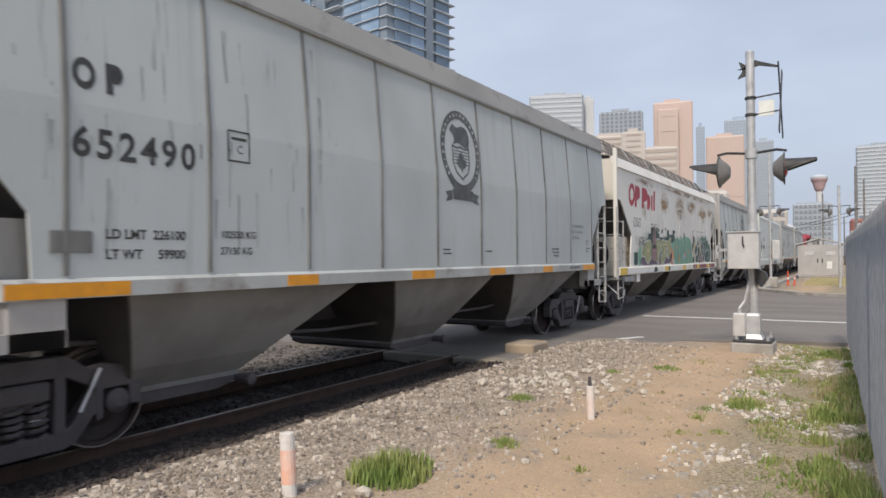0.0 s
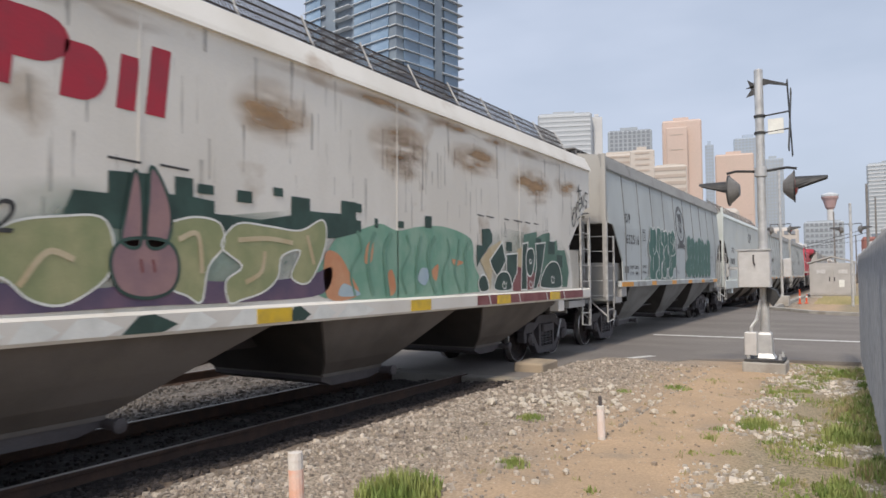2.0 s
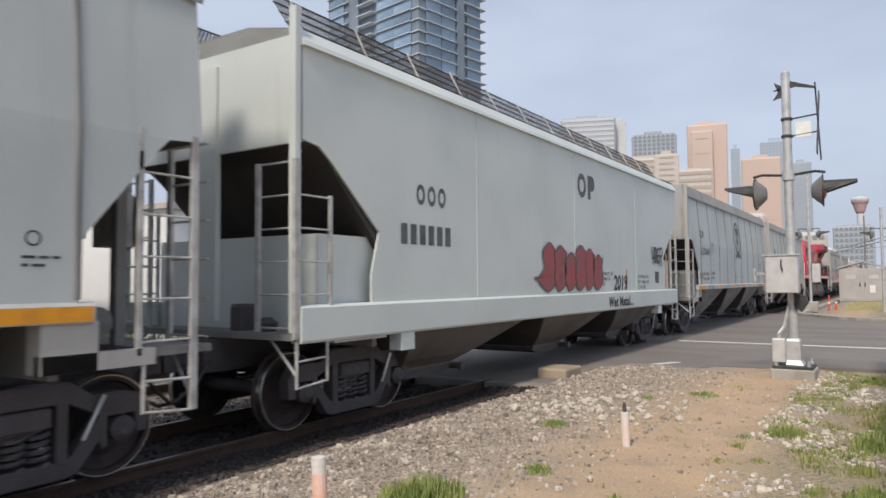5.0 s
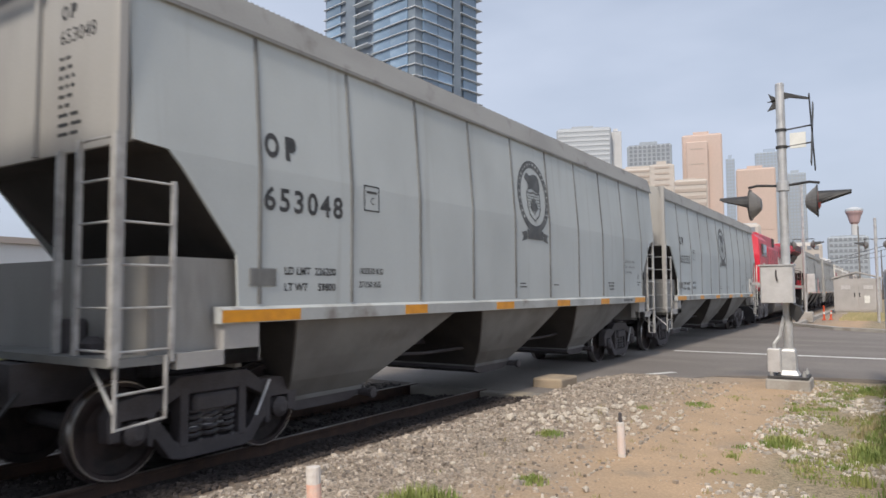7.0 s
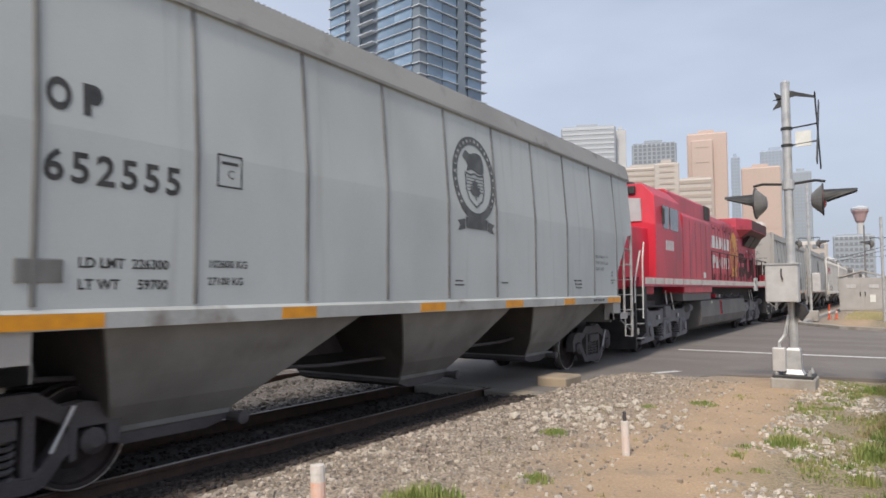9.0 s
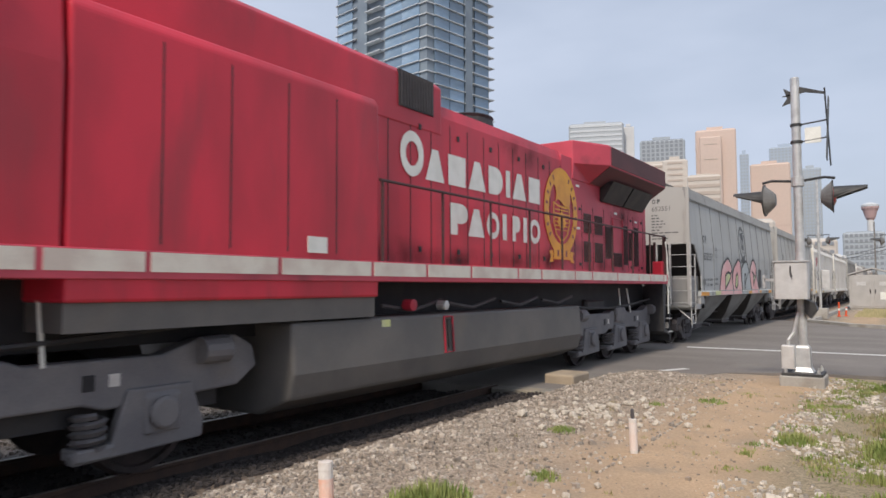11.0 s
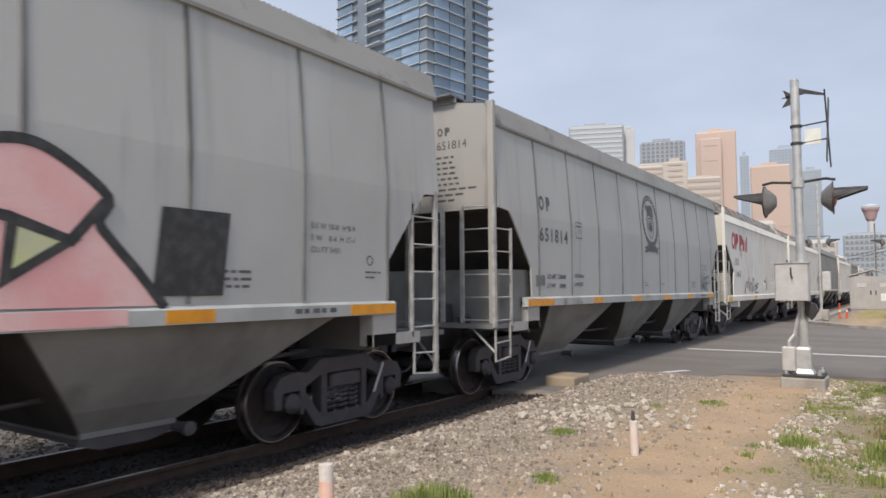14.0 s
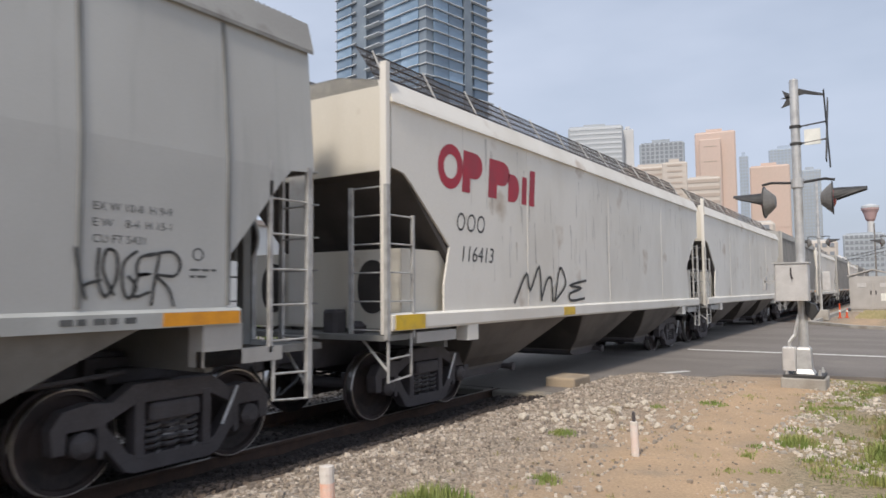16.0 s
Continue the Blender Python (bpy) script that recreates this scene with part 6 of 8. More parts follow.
for key in ("e", "h"):
    for o in wagons[key].children:
        if o.name.startswith(("end_sheet", "centre_post")):
            o.data = o.data.copy()
            o.data.materials[0] = END_DIRTY
            tagged(o, "soot-stained end sheet")
hopper_marks(wagons["a"], "652490", "226100", "59900", "102550", "27150")
hopper_marks(wagons["c"], "652516", "226300", "59700", "102600", "27100")
hopper_marks(wagons["e"], "653048", "226200", "59800", "102550", "27150")
hopper_marks(wagons["f"], "652555", "226300", "59700", "102600", "27100")
hopper_marks(wagons["g"], "652551", "226300", "59700", "102600", "27100", True)
hopper_marks(wagons["h"], "651814", "226600", "59400", "102750", "26950", True)
tagged(wagons["a"], "grey grain hopper wagon with streaked sides and black numbers")
tagged(wagons["c"], "grey grain hopper wagon with dark green bubble graffiti")
tagged(wagons["g"], "grey grain hopper wagon with pink and white graffiti")
tagged(wagons["h"], "sooty grey grain hopper wagon with a black sprayed tag")
wild_piece(wagons["c"])
column_piece(wagons["c"], 8.85, 13.0, 1.64, 3.12, 7, TEAL, FADED, wide_hopper)
tag(wagons["h"], 12.82, 1.66, 0.92, 0.43, LOOPED, INK, 0.026)


def core_piece(c):
    """Pink and white rounded letters with black outlines."""
    big_c = [(3.68, 1.61), (3.78, 1.86), (4.06, 2.31), (4.3, 2.5), (4.6, 2.62), (4.95, 2.72), (5.2, 2.71), (5.48, 2.58), (5.68, 2.40), (5.70, 2.06), (5.94, 1.61)]
    big_o = [(5.98, 1.61), (5.78, 1.94), (5.95, 2.32), (6.35, 2.54), (6.8, 2.73), (7.1, 2.73), (7.3, 2.6), (7.4, 2.2), (7.55, 1.61)]
    big_r = [(7.62, 1.61), (7.52, 2.3), (7.75, 2.55), (8.18, 2.70), (8.62, 2.68), (8.88, 2.46), (9.12, 2.31), (9.25, 2.04), (9.39, 1.61)]
    big_e = [(9.46, 1.61), (9.2, 2.15), (9.36, 2.5), (9.7, 2.76), (10.02, 2.84), (10.32, 2.74), (10.67, 2.48), (10.6, 2.28), (10.72, 2.12), (10.95, 1.88), (11.18, 1.61)]
    hole_e = [(9.96, 2.26), (10.38, 2.12), (9.92, 1.82)]
    hole_c = [(4.55, 1.66), (4.59, 2.1), (4.83, 2.2), (5.1, 2.24), (5.47, 2.18), (5.40, 2.04), (5.1, 1.88)]
    hole_o = [(6.25, 1.75), (6.42, 2.13), (6.67, 2.22), (6.75, 2.13), (6.72, 1.82), (6.5, 1.66)]
    for k, (shape, fill) in enumerate(((big_c, PINK), (big_o, PINK), (big_r, HOP), (big_e, PINK))):
        mark(c, "graffiti_fill", on_side(flat([curve(shape, False, 4)]), 0, 0, wide_hopper, 0.016), fill, "sprayed pink or grey letter")
        mark(c, "graffiti_outline", on_side(flat(stroke(curve(shape, False, 4), 0.085)), 0, 0, wide_hopper, 0.019 + 0.0007 * k), INK, "dark sprayed outline")["kind"] = "stuff"
    for hole in (hole_c, hole_o, hole_e):
        mark(c, "graffiti_fill", on_side(flat([hole]), 0, 0, wide_hopper, 0.022), LIMEGLOW, "pale yellow-green counter")
        mark(c, "graffiti_outline", on_side(flat(stroke(hole + hole[:1], 0.085)), 0, 0, wide_hopper, 0.024), INK, "dark sprayed outline")["kind"] = "stuff"
    lines = stroke([(5.47, 2.18), (5.62, 2.3)], 0.07) + stroke([(8.0, 1.62), (8.05, 2.2), (8.3, 2.22), (8.28, 1.98), (8.1, 1.85)], 0.07) + stroke([(8.1, 1.85), (8.9, 2.32)], 0.05) + stroke([(8.1, 1.62), (8.25, 1.85)], 0.05)
    lines += stroke([(10.38, 2.12), (10.66, 2.46)], 0.09) + stroke([(9.96, 2.26), (9.6, 2.34)], 0.08)
    mark(c, "graffiti_line", on_side(flat(lines), 0, 0, wide_hopper, 0.023), INK, "dark sprayed strokes")["kind"] = "stuff"
    bars(c, 11.08, 1.69, [0.72], 0.77, INK, None, 0.03, "graffiti_block", 0.016, 0.08)
    sill = lambda z: HALF + 0.036
    bars(c, 2.95, 1.455, [0.78], 0.13, LIMEGLOW, sill, 0.0, "graffiti_haze", 0.004)
    bars(c, 3.78, 1.455, [1.95, 1.5], 0.13, PINK, sill, 0.12, "graffiti_haze", 0.004)
    bars(c, 9.5, 1.455, [1.35], 0.13, PINK, sill, 0.12, "graffiti_haze", 0.004)


core_piece(wagons["g"])

soo = old_hopper("old_hopper_wagon", "white older grain hopper wagon with faded red brand mark", WHITE, 15.55, (1.24, 1.46), (4.13, 4.44), WHITE, True, True)
smooth_car = old_hopper("smooth_hopper_wagon", "pale smooth-sided grain hopper wagon with sprayed words", WHITE_SMOOTH, 15.45, (1.09, 1.5), (4.33, 4.55), WHITE_SMOOTH, True, False)
old = {"i": register(soo, 83.2)}
for key, y8 in (("b", -55.9), ("j", 99.55), ("l", 133.1), ("o", 166.6)):
    old[key] = register(copy_thing(soo, pose(TX, y8, 0)), y8)
register(smooth_car, -22.75)
for key in ("i", "b"):
    c = old[key]
    brand(c, (("ring", 1.13, 0.65, 1.05), ("flag", 1.78, 0.56, 1), ("flag", 2.54, 0.68, 1), ("dome", 3.18, 0.38, 0.74), ("bar", 3.66, 0.18, 0.76), ("bar", 3.94, 0.20, 1)), 3.18, 0.62, RED_LET, wide_old, 0.10)
    brand(c, (("hoop", 1.62, 0.22, 1), ("hoop", 1.90, 0.23, 1), ("hoop", 2.18, 0.23, 1)), 2.60, 0.27, INK, wide_old, 0.15)
    part("reflector", Mesh().box(wide_old(1) + 0.061, wide_old(1) + 0.068, 0.12, 0.75, 1.25, 1.44), YELLOW, c, "yellow reflective strip")
    part("reflector", Mesh().box(wide_old(1) + 0.061, wide_old(1) + 0.068, 5.2, 5.7, 1.27, 1.42), YELLOW, c, "yellow reflective strip")
write(old["i"], "116413", 1.70, 2.16, 0.33, INK, wide_old, "car_number", 0.2)
write(old["b"], "116782", 1.70, 2.08, 0.36, INK, wide_old, "car_number", 0.2, 0.0, 1.08, 0.028)
tag(old["i"], 3.35, 1.5, 3.1, 0.64, JAGGED, INK, 0.05, wide_old)
tag(smooth_car, 12.9, 2.16, 0.96, 0.46, LOOPED, INK, 0.05, wide_old)
write(smooth_car, "2019", 9.95, 1.54, 0.46, INK, wide_old, "sprayed_word", 0.15, 0.015)
write(smooth_car, "Wet Metal...", 9.45, 1.17, 0.30, INK, lambda z: HALF + 0.012, "sprayed_word", 0.1, 0.012, 1.1)
write(smooth_car, "DO NOT OPERATE CAR", 8.72, 1.86, 0.11, INK, wide_old)
write(smooth_car, "WITH HATCHES OR", 8.72, 1.75, 0.11, INK, wide_old)
write(smooth_car, "GATES OPEN", 8.72, 1.64, 0.11, INK, wide_old)
brand(smooth_car, (("ring", 7.9, 0.45, 1), ("flag", 8.45, 0.4, 1)), 3.45, 0.5, INK_GREY, wide_old)
brand(smooth_car, (("ring", 2.25, 0.2, 1), ("ring", 2.51, 0.2, 1), ("ring", 2.77, 0.2, 1)), 2.78, 0.28, INK_GREY, wide_old)
bars(smooth_car, 1.9, 2.24, [0.14] * 6, 0.27, INK_GREY, wide_old, 0.07)
column_piece(smooth_car, 6.2, 9.2, 1.55, 2.45, 6, OLDRED, INK_GREY, wide_old)
bars(smooth_car, 10.78, 1.52, [0.1], 0.5, ORANGE, wide_old, 0, "reflector", 0.004, 0.03)
bars(smooth_car, 14.1, 1.52, [0.1], 0.98, ORANGE, wide_old, 0, "reflector", 0.004, 0.12)
for k in range(3):
    write(smooth_car, ("EX W 10-6 H 9-8", "EW   10-8 H 15-5", "CU FT 5300")[k], 11.72, 1.80 - 0.13 * k, 0.12, INK, wide_old)
mark(smooth_car, "placard", on_side(flat([[(13.17, 1.68), (13.52, 1.68), (13.52, 1.98), (13.17, 1.98)]]), 0, 0, wide_old, 0.005), INK_GREY)


def mural(c):
    """Graffiti along the lower half of the white wagon, layer over layer."""
    w = wide_old
    box = lambda a, z0, b, z1: [(a, z0), (b, z0), (b, z1), (a, z1)]
    put = lambda pts, fill, edge=None, lift=0.006, width=0.025, soft=True: sprayed(c, pts, fill, edge, w, lift, width, soft)
    # thin green haze behind everything, then the mint cloud
    put([(2.0, 1.5), (2.2, 2.2), (3.0, 2.55), (3.6, 2.6), (4.6, 2.35), (6.3, 2.45), (6.6, 1.5)], HAZEG, None, 0.003)
    put([(9.9, 1.5), (10.0, 2.5), (10.6, 2.6), (11.8, 2.55), (13.0, 2.65), (13.9, 2.3), (14.2, 1.5)], HAZEG, None, 0.003)
    put([(6.3, 1.5), (6.37, 2.05), (6.69, 2.30), (7.0, 2.34), (7.39, 2.43), (7.78, 2.36), (8.28, 2.44), (9.01, 2.48), (9.8, 2.33), (9.9, 1.94), (10.19, 1.61), (10.1, 1.49)], MINT, None, 0.006)
    put([(6.3, 2.0), (6.53, 2.02), (6.76, 1.78), (6.92, 1.52), (6.35, 1.5)], CORALP, None, 0.010)
    for pts in ([(7.09, 2.13), (7.22, 2.2), (7.19, 1.95), (7.05, 1.92)], [(7.53, 1.76), (7.64, 1.83), (7.72, 1.58), (7.58, 1.5)], [(8.6, 1.8), (8.8, 1.92), (8.74, 1.68)], [(9.2, 2.0), (9.3, 1.9), (9.55, 1.96)]):
        put(pts, CORALP, None, 0.012)
    put([(6.55, 1.52), (6.62, 1.66), (6.8, 1.62), (6.95, 1.52)], SKYP, None, 0.012)
    put([(8.25, 1.7), (8.35, 1.86), (8.55, 1.82), (8.45, 1.62)], SKYP, None, 0.012)
    for i in range(9):  # deeper green contours in the cloud
        a = 6.85 + 0.36 * i
        sprayed_line(c, [(a + 0.1 * math.sin(3 * i), 1.52), (a - 0.08, 1.8), (a + 0.14 * math.cos(2 * i), 2.1), (a + 0.05, 2.3)], DEEPMINT, w, 0.014, 0.04 + 0.02 * (i % 3))
    # stepped skyline and loose squares
    put([(3.2, 2.2), (3.3, 2.45), (3.6, 2.45), (3.6, 2.64), (4.02, 2.66), (4.02, 2.5), (4.25, 2.5), (4.25, 2.67), (4.45, 2.67), (4.45, 2.5), (4.7, 2.48), (4.7, 2.36), (5.3, 2.34), (5.75, 2.42), (5.75, 2.63), (6.05, 2.63), (6.05, 2.49), (6.3, 2.49), (6.6, 2.5), (6.6, 2.66), (6.88, 2.66), (6.88, 2.44), (6.98, 2.44), (6.98, 2.3), (6.5, 2.2), (4.3, 2.1)], BOTTLE, None, 0.008, 0.02, False)
    for q in ((4.5, 2.54, 4.69, 2.63), (4.98, 2.5, 5.18, 2.62), (5.48, 2.61, 5.62, 2.7), (6.84, 2.54, 6.99, 2.65), (7.26, 2.37, 7.33, 2.49), (7.78, 2.4, 7.92, 2.49), (8.45, 2.44, 8.63, 2.61), (11.07, 2.18, 11.30, 2.34)):
        put(box(*q), BOTTLE, None, 0.010, 0.02, False)
    # first letters, the long-eared head, and the olive letters on purple shade
    put(box(1.63, 1.5, 2.02, 1.87), BOTTLE, None, 0.008, 0.02, False)
    put([(2.09, 1.51), (2.06, 1.85), (2.23, 2.05), (2.4, 2.01), (2.47, 1.75), (2.41, 1.5)], MINT, PALE, 0.010, 0.02)
    put([(2.45, 1.5), (2.5, 1.72), (3.4, 1.66), (4.2, 1.72), (5.0, 1.7), (5.6, 1.72), (6.1, 1.78), (6.42, 1.85), (6.25, 1.55), (5.2, 1.5), (4.0, 1.5)], PURPLE, None, 0.010)
    put([(2.53, 1.8), (2.78, 2.13), (3.2, 2.23), (3.58, 2.22), (3.63, 1.81), (3.28, 1.55), (2.99, 1.58), (2.78, 1.75)], LIME, PALE, 0.012, 0.02)
    put([(4.06, 2.02), (4.12, 2.2), (4.45, 2.31), (4.76, 2.27), (4.81, 2.05), (4.63, 1.85), (4.55, 1.52), (4.38, 1.58), (4.2, 1.66), (4.12, 1.89)], LIME, PALE, 0.012, 0.02)
    put([(4.78, 2.05), (4.98, 2.28), (5.4, 2.28), (5.88, 2.26), (6.26, 2.4), (6.3, 2.11), (6.03, 1.69), (5.74, 1.75), (5.88, 2.03), (5.6, 1.97), (5.54, 1.75), (5.35, 1.6), (5.04, 1.52), (4.88, 1.5), (4.84, 1.71), (5.04, 1.86)], LIME, PALE, 0.014, 0.02)
    for pts in ([(2.9, 1.7), (3.1, 1.95), (3.3, 1.9)], [(4.3, 2.1), (4.5, 2.15), (4.55, 1.8)], [(5.0, 2.12), (5.4, 2.15), (5.75, 2.12)], [(5.1, 1.7), (5.3, 1.8), (5.35, 2.0)], [(6.0, 2.2), (6.1, 1.9)]):
        sprayed_line(c, pts, TAN, w, 0.018, 0.05)
    for pts in ([(3.72, 2.05), (3.75, 2.29), (3.83, 2.66), (3.9, 2.52), (3.9, 2.04)], [(3.96, 2.04), (3.97, 2.43), (4.0, 2.72), (4.14, 2.54), (4.21, 2.29), (4.15, 2.04)], [(3.62, 1.9), (3.75, 2.07), (4.16, 2.07), (4.29, 1.87), (4.22, 1.64), (3.96, 1.57), (3.70, 1.65)]):
        put(pts, MAUVE, BOTTLE, 0.018, 0.03)
    for a in (3.9, 4.02):
        sprayed_line(c, [(a, 1.9), (a + 0.02, 1.8)], MAROON, w, 0.022, 0.025)
    # dark outlined letters at the far end
    put([(9.99, 2.25), (10.18, 2.24), (10.17, 2.51), (10.44, 2.54), (10.54, 2.45), (10.54, 2.31), (10.39, 2.22), (10.1, 2.01), (9.99, 1.88)], BOTTLE, None, 0.010, 0.02, False)
    put([(11.81, 2.5), (12.22, 2.56), (12.41, 2.58), (12.41, 2.47), (12.68, 2.55), (13.05, 2.6), (13.05, 2.39), (13.42, 2.46), (13.46, 2.26), (13.86, 2.27), (14.07, 1.81), (13.95, 1.5), (13.63, 1.51), (12.2, 1.7), (11.81, 2.31)], SEAGREEN, None, 0.007, 0.02, False)
    for a, b, z in ((12.35, 12.62, 2.46), (12.95, 13.3, 2.42), (13.4, 13.7, 2.16)):
        put(box(a, z - 0.25, b, z), BOTTLE, None, 0.009, 0.02, False)
    put([(10.11, 2.0), (10.43, 2.22), (10.85, 2.35), (10.91, 2.33), (10.44, 2.01), (10.53, 1.86), (10.45, 1.52), (10.29, 1.53), (10.33, 1.76)], TAN, None, 0.010, 0.02, False)
    put([(11.51, 2.21), (11.76, 2.29), (11.72, 1.88), (11.53, 1.91)], TAN, None, 0.010, 0.02, False)
    put([(11.25, 1.5), (11.5, 1.9), (12.0, 1.95), (12.5, 1.6), (12.2, 1.5)], MAROON, None, 0.008)
    for k, pts in enumerate(([(10.44, 2.01), (10.91, 2.33), (11.05, 2.01), (10.72, 1.72), (10.52, 1.87)], [(11.07, 2.12), (11.52, 2.15), (11.49, 1.81), (11.3, 1.61), (11.29, 1.49), (11.14, 1.49), (11.06, 1.76)], [(11.74, 2.33), (11.98, 2.36), (11.93, 2.02), (11.91, 1.49), (11.66, 1.49)], [(12.33, 2.35), (12.8, 2.39), (12.68, 2.04), (12.52, 1.69), (12.34, 1.49), (12.19, 1.49), (12.37, 1.92)])):
        put(pts, BOTTLE, PALE, 0.012, 0.028, False)
    for pts in ([(10.02, 1.64), (10.15, 1.76), (10.31, 1.72), (10.38, 1.52), (10.11, 1.49)], [(10.62, 1.51), (10.66, 1.71), (10.85, 1.81), (11.11, 1.8), (11.23, 1.66), (11.22, 1.5)], [(11.91, 2.18), (12.19, 2.25), (12.26, 2.03), (12.12, 1.75), (11.91, 1.81)], [(12.52, 1.58), (12.76, 1.87), (13.1, 2.02), (13.46, 1.97), (13.63, 1.68), (13.55, 1.5), (12.76, 1.5)]):
        put(pts, BOTTLE, PALE, 0.015, 0.028)
    for a, z, r in ((10.95, 1.60, 0.09), (12.07, 1.60, 0.09), (13.14, 1.68, 0.10), (12.07, 2.02, 0.06)):
        sprayed_line(c, [(a + r * (0.3 + 0.13 * k) * math.cos(1.1 * k), z + r * (0.3 + 0.13 * k) * math.sin(1.1 * k)) for k in range(7)], PALE, w, 0.020, 0.02)
    # painted sill: pale and dark chips, then a dull red length
    sill = lambda z: wide_old(z) + 0.0615
    rnd = random.Random(7)
    a = 1.8
    while a < 7.2:
        k = rnd.uniform(0.25, 0.6)
        sprayed(c, [(a, 1.27), (a + k * 0.4, 1.42), (a + k * 0.8, 1.43), (a + k * 1.4, 1.33), (a + k, 1.27)], PALE if rnd.random() < 0.65 else BOTTLE, None, sill, 0.002, name="graffiti_chip", soft=False)
        a += k * rnd.uniform(1.3, 1.8)
    sprayed(c, box(9.9, 1.275, 14.75, 1.43), MAROON, None, sill, 0.002, name="graffiti_band", soft=False)
    for a in (10.3, 11.45, 12.7, 13.6):
        sprayed_line(c, [(a, 1.43), (a + 0.06, 1.28)], PALE, sill, 0.005, 0.03)
    for a, b in ((3.6, 3.9), (4.1, 4.4), (10.03, 10.25), (10.35, 10.6), (11.02, 11.2), (11.4, 11.75), (11.9, 12.1), (12.3, 12.5)):
        sprayed_line(c, [(a, 2.76 - 0.002 * a), (b, 2.75 - 0.002 * b)], INK, w, 0.006, 0.022)
    tag(c, 14.32, 2.85, 1.0, 0.85, SPIKED, INK, 0.03, wide_old)
    for y, z, w, h in ((5.5, 3.5, 1.3, 0.8), (7.85, 3.48, 1.6, 0.95), (8.0, 3.45, 1.1, 0.7), (10.0, 3.62, 2.0, 0.6), (12.25, 3.45, 2.1, 0.8), (14.0, 3.62, 1.5, 0.5), (3.0, 3.98, 2.6, 0.25), (9.5, 4.02, 9, 0.2), (1.0, 1.9, 0.6, 0.8)):
        mark(c, "rust_stain", on_side(flat([blob(y, z, w, h)]), 0, 0, wide_old, 0.0025), RUST, "brown rust stain")
    for y in (8.0, 10.6, 12.9):
        part("reflector", Mesh().box(wide_old(1) + 0.063, wide_old(1) + 0.072, y, y + 0.5, 1.27, 1.42), YELLOW, c, "yellow reflective strip")
    tagged(c, "white rust-stained older grain hopper wagon with colourful graffiti mural")


mural(old["b"])


def streaks(c, y0, y1, n, seed, wide, z0=1.9, z1=4.2):
    """Rain-washed dirt runs down the side."""
    rs = random.Random(seed)
    polys = []
    for i in range(n):
        y, z, h, w = rs.uniform(y0, y1), rs.uniform(z0 + 0.4, z1), rs.uniform(0.15, 0.7), rs.uniform(0.015, 0.05)
        polys.append([(y, z - h), (y + w, z - h), (y + w * 1.2, z), (y - w * 0.2, z)])
    mark(c, "dirt_film", on_side(flat(polys), 0, 0, wide, 0.002), STREAK, "dark rain streaks")["kind"] = "stuff"


streaks(wagons["a"], 0.6, 5.0, 70, 3, wide_hopper)
streaks(wagons["c"], 1.2, 14, 24, 4, wide_hopper)
streaks(old["i"], 1.5, 15, 110, 7, wide_old)
streaks(old["b"], 1.5, 15, 150, 8, wide_old)
streaks(old["j"], 1.5, 15, 120, 9, wide_old)
loco = register(locomotive(), 26.3)


